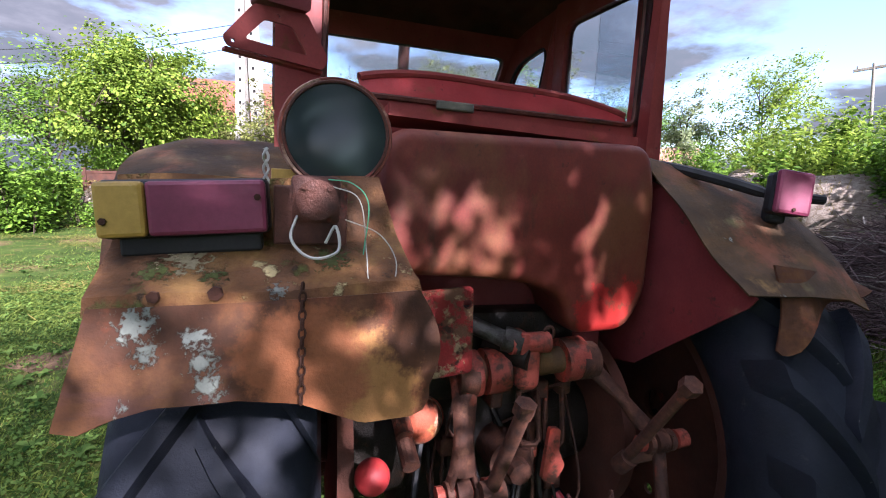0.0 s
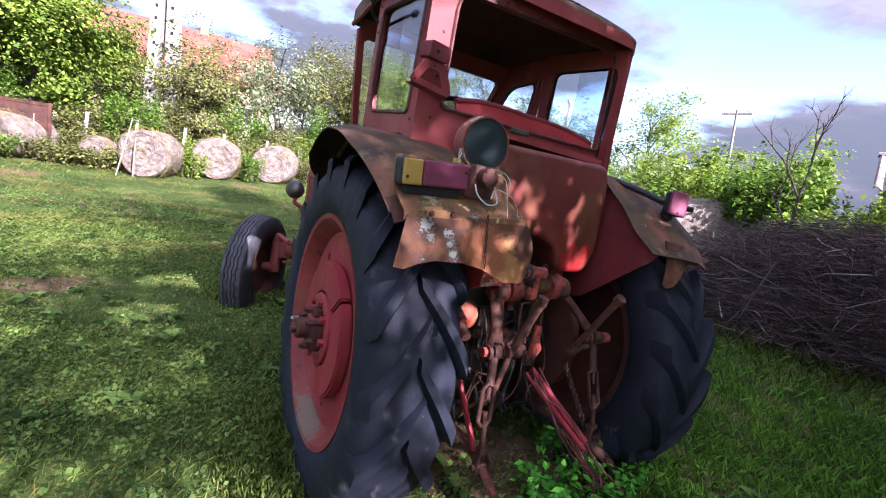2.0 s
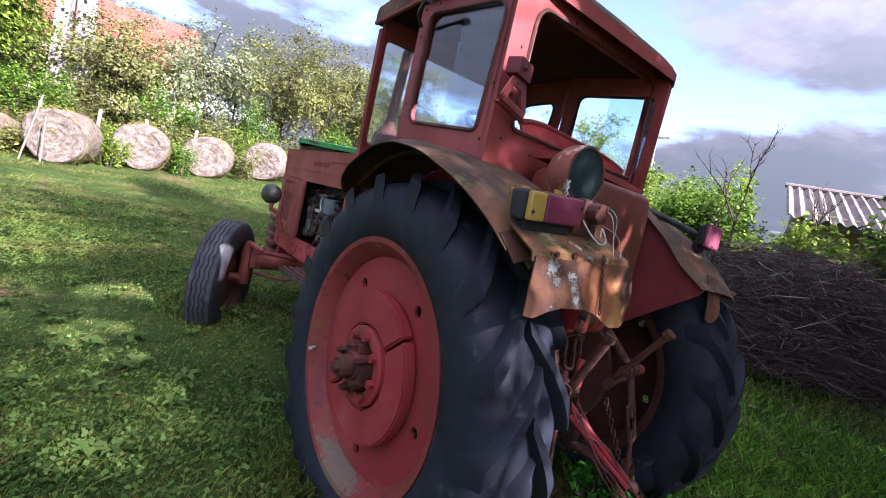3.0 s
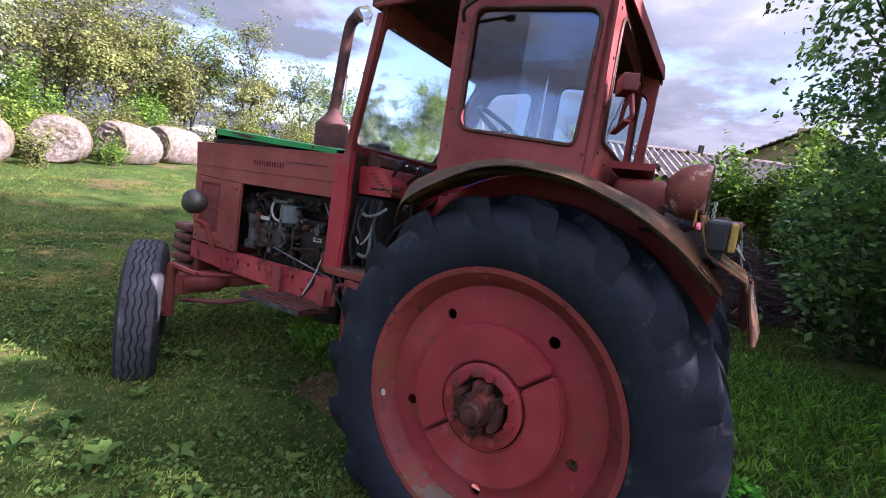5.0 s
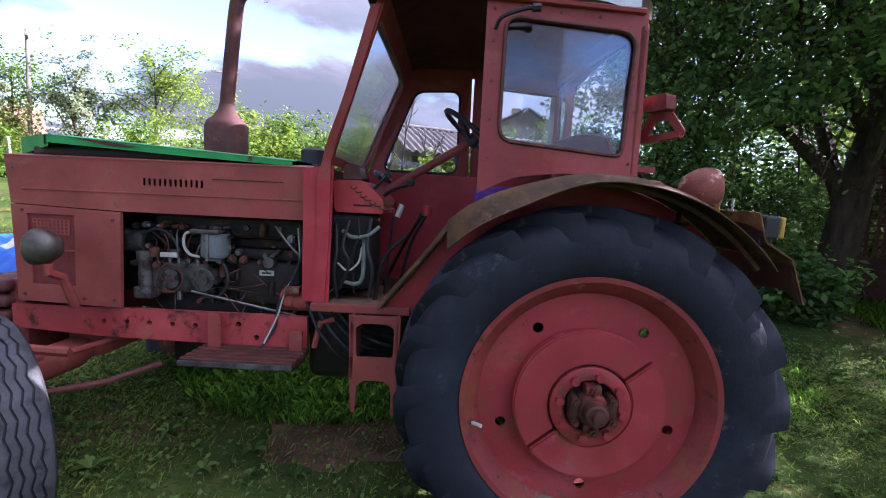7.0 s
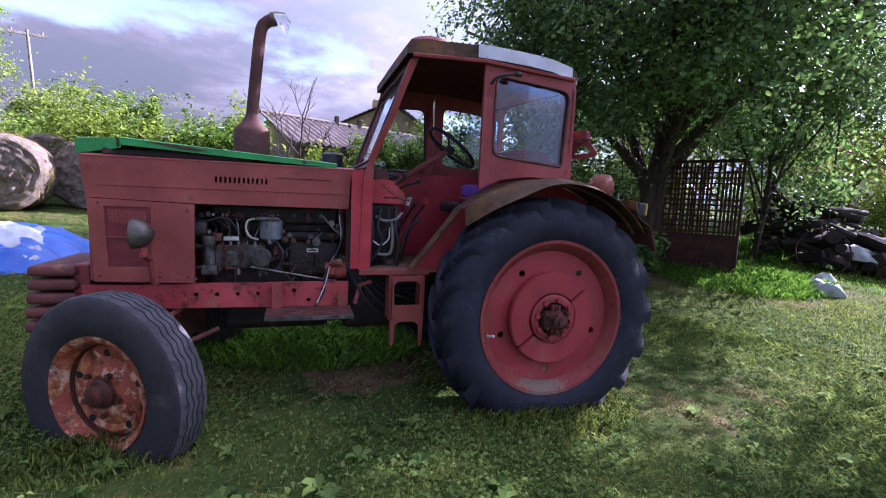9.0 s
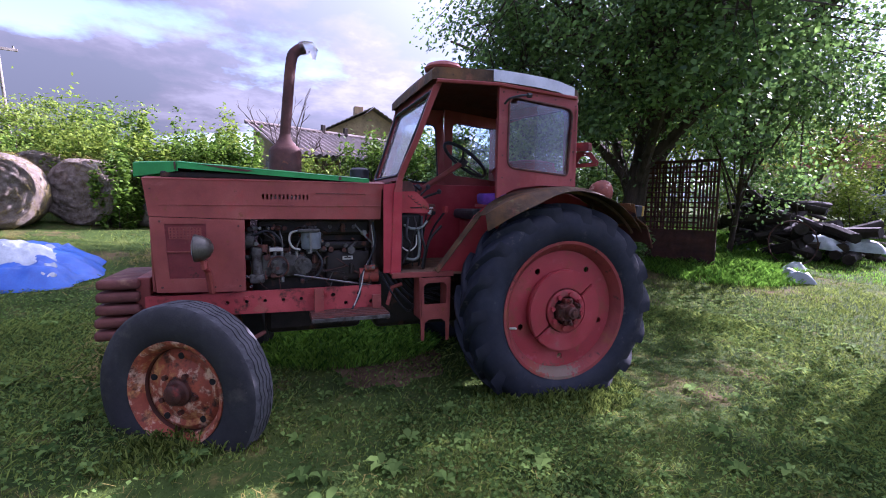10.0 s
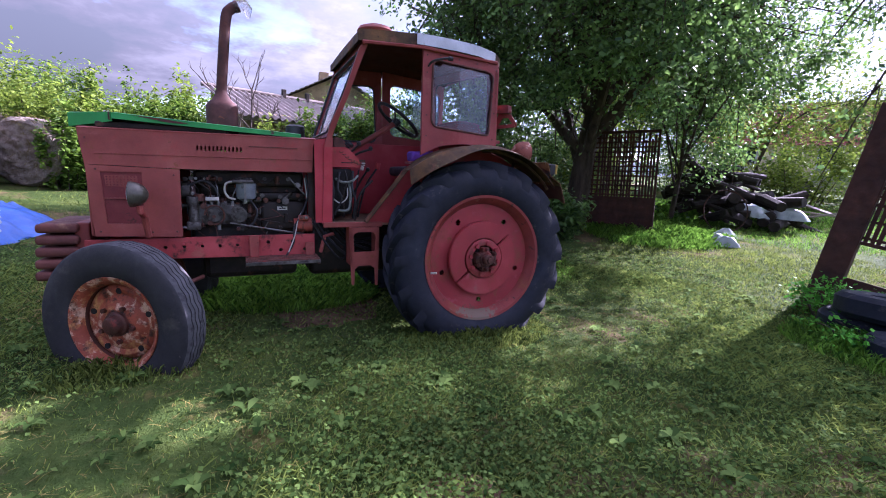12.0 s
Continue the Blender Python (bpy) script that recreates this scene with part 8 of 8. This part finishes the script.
def lift_side(root, knee, pin, tb0, tb1, foot):
    """One lift arm with its forked end, the link hanging from it, the turnbuckle and the lower fork."""
    root, knee, pin, tb0, tb1, foot = (Vector(p) for p in (root, knee, pin, tb0, tb1, foot))
    n = 7
    run = smooth_path([root, knee, pin + (knee - pin) * 0.32], 3)
    k = len(run) - 1
    part("lift_arm", join(flat_bar(run, [0.036 - 0.012 * min(1, 2 * i / k) + 0.012 * max(0, 2 * i / k - 1.2) for i in range(k + 1)], 0.022), rod(root + Vector((-0.024, 0, 0)), root + Vector((0.024, 0, 0)), 0.048, 18)), m_linkbrown, T, "rusted forged lift arm", smooth=True)
    top = pin + (knee - pin) * 0.36
    for sx in (-1, 1):
        ch = Vector((sx * 0.030, 0, 0))
        part("fork_cheek", join(flat_bar([top + ch * 0.7, pin + ch + Vector((0, 0, 0.02)), pin + ch - Vector((0, 0, 0.022))], [0.008, 0.008, 0.007], 0.021), rod(pin + ch * 0.8, pin + ch * 1.3, 0.027, 14)), m_linkbrown, T, smooth=True)
    lk = part("lift_link", join(rod(pin - Vector((0.016, 0, 0)), pin + Vector((0.016, 0, 0)), 0.030, 16), tube(smooth_path([pin, pin.lerp(tb0, 0.55), tb0], 3), 0.017, 10)), m_link, T, "rusted lift link with a turnbuckle", smooth=True)
    part("pin", join(rod(pin - Vector((0.058, 0, 0)), pin + Vector((0.075, 0, 0)), 0.013, 12), rod(pin + Vector((0.05, 0, 0)), pin + Vector((0.082, 0, 0)), 0.024, 12), rod(pin - Vector((0.06, 0, 0)), pin - Vector((0.045, 0, 0)), 0.020, 8)), m_linkred, lk, smooth=True)
    loop = [tb0 + Vector((-0.010, 0, 0.012)), tb0 + Vector((-0.026, 0, -0.008)), tb1 + Vector((-0.026, 0, 0.008)), tb1 + Vector((-0.010, 0, -0.012)), tb1 + Vector((0.010, 0, -0.012)), tb1 + Vector((0.026, 0, 0.008)), tb0 + Vector((0.026, 0, -0.008)), tb0 + Vector((0.010, 0, 0.012))]
    part("turnbuckle", tube(loop, 0.0085, 8, closed=True), m_link, lk, smooth=True)
    part("thread", rod(tb0, tb0.lerp(tb1, 0.35), 0.009, 10), m_link, lk)
    part("lower_rod", join(rod(tb1 + (tb0 - tb1) * 0.3, foot.lerp(tb1, 0.35), 0.011, 10), rod(foot.lerp(tb1, 0.42), foot.lerp(tb1, 0.3), 0.02, 12)), m_link, lk, smooth=True)
    for sx in (-1, 1):
        part("fork_cheek", flat_bar([foot.lerp(tb1, 0.34) + Vector((sx * 0.010, 0, 0)), foot + Vector((sx * 0.028, 0, 0.02)), foot + Vector((sx * 0.028, 0, -0.03))], [0.007, 0.007, 0.006], 0.02), m_link, lk, smooth=True)
    part("pin", rod(foot - Vector((0.045, 0, 0.005)), foot + Vector((0.045, 0, -0.005)), 0.011, 10), m_link, lk)


lift_side((-0.125, -0.41, 1.0), (-0.142, -0.47, 0.89), (-0.155, -0.51, 0.775), (-0.20, -0.575, 0.665), (-0.213, -0.595, 0.535), (-0.19, -0.60, 0.365))
lift_side((0.20, -0.41, 1.02), (0.29, -0.455, 0.93), (0.375, -0.50, 0.828), (0.36, -0.55, 0.692), (0.373, -0.58, 0.551), (0.40, -0.585, 0.405))
part("lower_link", join(flat_bar([(-0.19, -0.25, 0.43), (-0.19, -0.60, 0.36), (-0.195, -0.80, 0.28)], [0.016, 0.018, 0.014], 0.03), rod((-0.22, -0.82, 0.27), (-0.17, -0.82, 0.27), 0.045, 16)), m_link, T, "rusted lower link arm", smooth=True)
part("lower_link", join(tube(smooth_path([(0.30, -0.25, 0.43), (0.40, -0.575, 0.37), (0.50, -0.61, 0.29), (0.62, -0.64, 0.17)], 3), 0.026, 10), rod((0.60, -0.64, 0.17), (0.65, -0.64, 0.165), 0.042, 14)), m_link, T, "rusted lower link arm swung outwards", smooth=True)
part("check_bar", rod((-0.20, -0.38, 0.60), (-0.205, -0.56, 0.40), 0.011, 8), m_bright, T, "red check bar")
part("top_link", join(rod((-0.081, -0.634, 1.014), (-0.099, -0.545, 0.80), 0.016, 10), rod((-0.099, -0.545, 0.80), (-0.165, -0.565, 0.65), 0.012, 10), rod((-0.125, -0.54, 0.785), (-0.07, -0.54, 0.785), 0.026, 12), rod((-0.083, -0.63, 1.005), (-0.0805, -0.637, 1.03), 0.023, 6)), m_linkbrown, T, "rusted top link bar with a bolt head", smooth=True)
part("spacer_bar", join(rod((0.315, -0.45, 0.752), (0.298, -0.65, 1.035), 0.014, 10), rod((0.2985, -0.645, 1.03), (0.297, -0.663, 1.05), 0.023, 6), rod((0.31, -0.46, 0.765), (0.375, -0.50, 0.80), 0.018, 10), rod((0.312, -0.44, 0.735), (0.318, -0.47, 0.775), 0.024, 12)), m_linkbrown, T, "long rusted rod with a bolt head", smooth=True)
for x0, z0, yy, w, h in ((0.125, 0.93, -0.36, 0.05, 0.14), (0.03, 0.94, -0.39, 0.055, 0.12)):
    part("rod_loop", tube([(x0, yy, z0), (x0 + w * 0.9, yy, z0 + 0.008), (x0 + w, yy, z0 - 0.012), (x0 + w, yy - 0.02, z0 - h), (x0 + w * 0.8, yy - 0.02, z0 - h - 0.014), (x0 + 0.006, yy - 0.02, z0 - h - 0.008), (x0 - 0.004, yy - 0.015, z0 - h + 0.01)], 0.0075, 8, closed=True), m_link, T, "bent rod loop")
part("red_lever", plate(rounded([(0.09, 0.72), (0.125, 0.70), (0.155, 0.75), (0.135, 0.79), (0.135, 0.85), (0.105, 0.855)], 0.008, 3), [], 0.014, xz(-0.43), (0, 1, 0)), m_linkred, T, "flaking red lever")
part("pto_cap", join(rod((0.02, -0.3, 0.76), (0.02, -0.40, 0.76), 0.062, 18), rod((0.02, -0.40, 0.76), (0.02, -0.45, 0.755), 0.030, 8), rod((0.02, -0.41, 0.76), (0.02, -0.42, 0.76), 0.05, 6)), m_link, T, smooth=True)
pot = bmesh.new()
bmesh.ops.create_uvsphere(pot, u_segments=24, v_segments=14, radius=0.06)
pot.transform(pose(-0.218, -0.35, 0.872) @ Matrix.Diagonal((1, 0.8, 1, 1)))
pt = part("brake_pot", pot, m_fwheel, T, "round orange-red brake chamber", smooth=True)
part("pipe_stub", join(rod((-0.27, -0.36, 0.90), (-0.265, -0.41, 0.865), 0.022, 12), rod((-0.262, -0.38, 0.85), (-0.256, -0.45, 0.81), 0.021, 12)), m_linkbrown, pt)
part("pot_seam", tube([(-0.218 + 0.061 * math.cos(q * math.tau / 24), -0.352, 0.872 + 0.061 * math.sin(q * math.tau / 24)) for q in range(24)], 0.003, 5, closed=True), m_linkred, pt)
ball = bmesh.new()
bmesh.ops.create_uvsphere(ball, u_segments=16, v_segments=10, radius=0.04)
ball.transform(pose(-0.345, -0.45, 0.80))
part("red_float", ball, m_red, T, "bright red ball", smooth=True)
pot = bmesh.new()
bmesh.ops.create_uvsphere(pot, u_segments=16, v_segments=10, radius=0.038)
pot.transform(pose(0.40, -0.27, 0.80))
pt = part("brake_pot", pot, m_linkred, T, "small round red brake chamber", smooth=True)
part("dented_cap", plate([(0.37, 0.72), (0.40, 0.71), (0.42, 0.765), (0.395, 0.775)], [], 0.01, xz(-0.30), (0, 1, 0)), m_alu, pt, "pale dented metal strip")
part("red_strut", join(rod((0.165, -0.38, 0.64), (0.30, -0.64, 0.42), 0.014, 8), rod((0.14, -0.38, 0.62), (0.28, -0.66, 0.40), 0.010, 8)), m_bright, T, "thin red brace")
for q in range(13):
    c = Vector((0.248, -0.50, 0.695)).lerp(Vector((0.374, -0.56, 0.437)), q / 12)
    part("chain_link", tube([c + Vector(((0.011 if q % 2 else 0.004) * math.cos(k * math.tau / 8), (0.004 if q % 2 else 0.011) * math.cos(k * math.tau / 8), 0.017 * math.sin(k * math.tau / 8))) for k in range(8)], 0.0035, 5, closed=True), m_link, T)
rnd = random.Random(11)
for i in range(16):
    x0 = rnd.uniform(-0.2, 0.24)
    part("hose", tube(smooth_path([(x0, -0.3, rnd.uniform(0.75, 0.95)), (x0 + rnd.uniform(-0.06, 0.06), -0.38, rnd.uniform(0.6, 0.85)), (x0 + rnd.uniform(-0.1, 0.1), -0.42, rnd.uniform(0.45, 0.65)), (x0, -0.36, rnd.uniform(0.40, 0.55))], 5), rnd.choice((0.004, 0.006, 0.009)), 6),
         rnd.choice((m_black, m_link, m_link, m_oily)), T)
for i in range(12):
    px0, pz0 = rnd.uniform(-0.17, 0.25), rnd.uniform(0.45, 0.95)
    part("lug", box(px0, px0 + rnd.uniform(0.025, 0.06), -0.36 + rnd.uniform(-0.05, 0.02), -0.30, pz0, pz0 + rnd.uniform(0.03, 0.09), 0.006), rnd.choice((m_link, m_oily, m_linkred, m_linkbrown)), T)
part("axle_housing", join(rod((-0.45, 0.0, 0.69), (0.45, 0.0, 0.69), 0.13, 20), box(-0.24, 0.24, -0.30, 0.3, 0.42, 0.92, 0.06, 2)), m_oily, T, "dark oily rear axle housing", smooth=True)
rnd = random.Random(61)
for i in range(9):
    a, b = Vector((0.16 + rnd.uniform(-.03, .03), -0.42, 0.62 + rnd.uniform(-.05, .03))), Vector((0.36 + rnd.uniform(-.08, .06), -0.74 + rnd.uniform(-.06, .06), 0.24 + rnd.uniform(-.06, .10)))
    pts = [a.lerp(b, k / 5) + Vector((rnd.uniform(-.03, .03), rnd.uniform(-.03, .03), rnd.uniform(-.02, .03))) for k in range(6)]
    part("baler_twine", tube(smooth_path(pts, 4), rnd.choice((0.0025, 0.003, 0.005)), 5), m_twine, T)
# the whole linkage is scaled up about an early camera position to fit its view
about_camera = Matrix.Translation((-0.7, -1.9, 1.38)) @ Matrix.Scale(1.08, 4) @ Matrix.Translation((0.7, 1.9, -1.38))
for ob in T.children_recursive:
    if ob not in before_linkage:
        ob.data.transform(about_camera)
part("lift_bracket", plate(rounded([(-0.215, 0.985), (-0.082, 1.0), (-0.088, 1.213), (-0.225, 1.20)], 0.012, 3), [circle(-0.10, 1.17, 0.012, 12)], 0.014, xz(-0.345), (0, 1, 0)), m_peel, T, "red bracket with peeling paint")
for g in GL:
    g.visible_shadow = False

# ---- lawn ----


def lawn(n, lo, hi, name, mat, label, seed, kind_of, centre=(-2.0, 0.9)):
    """Blades or leaflets strewn over the lawn, thinning outwards."""
    rng = np.random.default_rng(seed)
    r = lo + (hi - lo) * rng.random(n) ** (0.62 if lo == 0 else 0.8)
    az = rng.uniform(0, math.tau, n)
    x, y = centre[0] + r * np.cos(az), centre[1] + r * np.sin(az)
    patch = np.sin(x * 1.7 + 1.3 * np.sin(y * 0.9)) + np.sin(y * 2.1 + 1.1 * np.sin(x * 1.3 + 2)) + rng.normal(size=n) * 0.8
    keep = patch > -1.5 if kind_of != "clover" else patch > -0.5
    if kind_of == "straw":
        keep = patch < 0.6
    bare = (np.abs(x + 0.1) < 0.55) & (y > -0.3) & (y < 1.7) & (rng.random(n) < 0.75)
    keep &= ~bare
    x, y, patch = x[keep], y[keep], patch[keep]
    n = len(x)
    z = np.array([lawn_z(a, b) for a, b in zip(x, y)])
    P = np.stack([x, y, z], 1)
    dist = np.hypot(x - centre[0], y - centre[1])
    grow = (1 + 0.06 * dist)
    az = rng.uniform(0, math.tau, n)
    if kind_of == "grass":
        h = rng.uniform(0.010, 0.036, n) * (0.9 + 0.35 * np.clip(patch, -1, 1.6)) * grow
        w = rng.uniform(0.0013, 0.0026, n) * grow
        lean = rng.uniform(0.3, 1.7, n) * h
        d = np.stack([np.cos(az), np.sin(az), 0 * az], 1)
        s = np.stack([-np.sin(az), np.cos(az), 0 * az], 1)
        up = np.array([[0, 0, 1.0]])
        a, b = P - s * w[:, None], P + s * w[:, None]
        m = P + up * (h * 0.6)[:, None] + d * (lean * 0.35)[:, None]
        t = P + up * (h * 0.95)[:, None] + d * lean[:, None]
        V = np.stack([a, b, m + s * (w * 0.9)[:, None] + 0.25 * (t - m), t], 1).reshape(-1, 3)
        F = np.arange(4 * n).reshape(-1, 4)
    elif kind_of == "clover":
        P[:, 2] += rng.uniform(0.006, 0.036, n)
        V, F = leaf_verts(P, np.tile(np.array([[0, 0, 1.2]]), (n, 1)), 0.023, rng, 0.85, 0.5)
    else:
        P[:, 2] += rng.uniform(0.004, 0.03, n)
        d = np.stack([np.cos(az), np.sin(az), rng.normal(size=n) * 0.15], 1) * (rng.uniform(0.02, 0.065, n))[:, None]
        s = np.stack([-np.sin(az), np.cos(az), 0 * az], 1) * 0.0011
        V = np.stack([P - d / 2 - s, P - d / 2 + s, P + d / 2 + s, P + d / 2 - s], 1).reshape(-1, 3)
        F = np.arange(4 * n).reshape(-1, 4)
    return tagged(fast_mesh(name, V, F, mat), label, "grass" if kind_of != "straw" else "straw", kind="stuff")


lawn(215000, 0.0, 4.8, "lawn_grass", m_grass, "short mown lawn grass", 1, "grass")
lawn(95000, 3.6, 13.0, "lawn_grass", m_grass, "short mown lawn grass farther off", 2, "grass")
lawn(215000, 0.0, 6.0, "clover", m_clover, "small clover leaves in the lawn", 3, "clover")
lawn(26000, 0.0, 7.0, "cut_straw", m_straw, "dry cut grass lying in the lawn", 4, "straw")


def swaths(n, seed):
    """Pale cut grass raked into thin broken rows across the lawn."""
    rng = np.random.default_rng(seed)
    row = rng.integers(0, 9, n)
    x = rng.uniform(-9.0, 6.0, n)
    y = 2.9 + 0.95 * row + 0.35 * np.sin(x * 0.6 + row) + rng.normal(size=n) * 0.13
    keep = np.sin(x * 1.1 + 2.3 * row) + 0.6 * np.sin(x * 2.7 + row) + rng.normal(size=n) * 0.4 > 0.2
    x, y = x[keep], y[keep]
    n = len(x)
    P = np.stack([x, y, np.array([lawn_z(a, b) for a, b in zip(x, y)]) + rng.uniform(0.01, 0.05, n)], 1)
    az = rng.normal(size=n) * 0.7
    d = np.stack([np.cos(az), np.sin(az), rng.normal(size=n) * 0.2], 1) * rng.uniform(0.04, 0.12, n)[:, None]
    s = np.stack([-np.sin(az), np.cos(az), 0 * az], 1) * rng.uniform(0.002, 0.004, n)[:, None]
    V = np.stack([P - d / 2 - s, P - d / 2 + s, P + d / 2 + s, P + d / 2 - s], 1).reshape(-1, 3)
    return tagged(fast_mesh("cut_grass", V, np.arange(4 * n).reshape(-1, 4), m_straw), "pale cut grass lying in thin rows on the lawn", "cut grass", kind="stuff")


swaths(42000, 55)


def tall_grass(n, cx, cy, rx, ry, lo, hi, mat, seed, label):
    """Longer blades that the mower left."""
    rng = np.random.default_rng(seed)
    k, az = np.sqrt(rng.random(n)), rng.uniform(0, math.tau, n)
    x, y = cx + rx * k * np.cos(az), cy + ry * k * np.sin(az)
    keep = np.sin(x * 9 + 2 * np.sin(y * 7)) + rng.normal(size=n) * 0.9 > -0.7
    x, y, k = x[keep], y[keep], k[keep]
    n = len(x)
    P = np.stack([x, y, np.array([lawn_z(a, b) for a, b in zip(x, y)])], 1)
    h = rng.uniform(lo, hi, n) * (1.05 - 0.5 * k)
    az = rng.uniform(0, math.tau, n)
    d = np.stack([np.cos(az), np.sin(az), 0 * az], 1)
    s = np.stack([-np.sin(az), np.cos(az), 0 * az], 1) * rng.uniform(0.002, 0.0042, n)[:, None]
    up = np.array([[0, 0, 1.0]])
    lean = (rng.uniform(0.15, 0.9, n) * h)[:, None]
    m1 = P + up * (h * 0.45)[:, None] + d * lean * 0.2
    m2 = P + up * (h * 0.8)[:, None] + d * lean * 0.55
    t = P + up * (h * 0.95)[:, None] + d * lean
    V = np.stack([P - s, P + s, m2 + s * 0.9, t, m1 - s], 1).reshape(-1, 3)
    return tagged(fast_mesh("grass_tuft", V, np.arange(5 * n).reshape(-1, 5), mat), label, "grass", kind="stuff")


for i, (n, cx, cy, rx, ry, lo, hi) in enumerate(((16000, 0.75, 1.35, 0.75, 0.95, 0.07, 0.19), (900, -0.90, 2.33, 0.20, 0.42, 0.04, 0.10), (5000, -0.75, 0.0, 0.36, 0.65, 0.03, 0.09), (2500, 0.80, -0.3, 0.35, 0.5, 0.05, 0.13),
                                                 (9000, 2.6, -5.6, 1.3, 1.4, 0.08, 0.22), (7000, -2.2, -3.0, 0.9, 0.6, 0.07, 0.2), (9000, 5.0, -7.6, 2.2, 1.6, 0.1, 0.25), (9000, 2.2, 0.6, 1.5, 2.0, 0.05, 0.13), (9000, 1.9, -1.4, 1.5, 1.2, 0.05, 0.12), (5000, 3.9, 0.2, 0.9, 2.0, 0.06, 0.15), (22000, 0.4, -5.0, 2.2, 2.2, 0.025, 0.055), (20000, 2.6, -10.5, 3.4, 4.0, 0.05, 0.12))):
    tall_grass(n, cx, cy, rx, ry, lo, hi, m_grass if i in (1, 2, 9, 10) else m_blade, 400 + i, "longer bright green grass left uncut")


def rosettes(n, seed):
    """Broad-leaved weeds lying flat among the grass."""
    rng = np.random.default_rng(seed)
    V, F = [], []
    for i in range(n):
        r, a = 5.5 * math.sqrt(rng.random()), rng.uniform(0, math.tau)
        cx, cy = -2.0 + r * math.cos(a), 0.8 + r * math.sin(a)
        z, size, k = lawn_z(cx, cy), rng.uniform(0.025, 0.075), int(rng.integers(4, 9))
        a0 = rng.uniform(0, math.tau)
        for j in range(k):
            b = a0 + j * math.tau / k + rng.normal() * 0.25
            d, s = np.array([math.cos(b), math.sin(b), 0]), np.array([-math.sin(b), math.cos(b), 0])
            L = size * rng.uniform(0.7, 1.3)
            w = L * rng.uniform(0.2, 0.3)
            o = np.array([cx, cy, z + 0.006])
            up = np.array([0, 0, 1.0])
            base = len(V)
            V += [o, o + d * L * 0.4 - s * w + up * (0.02 + L * 0.2), o + d * L * 0.8 - s * w * 0.7 + up * (0.02 + L * 0.22), o + d * L + up * (0.012 + L * 0.1),
                  o + d * L * 0.8 + s * w * 0.7 + up * (0.02 + L * 0.22), o + d * L * 0.4 + s * w + up * (0.02 + L * 0.2)]
            F.append(tuple(range(base, base + 6)))
    return np.array(V), np.array(F)


V, F = rosettes(1100, 77)
tagged(fast_mesh("lawn_weeds", V, F, m_clover), "flat broad-leaved weeds in the lawn", "weeds", kind="stuff")
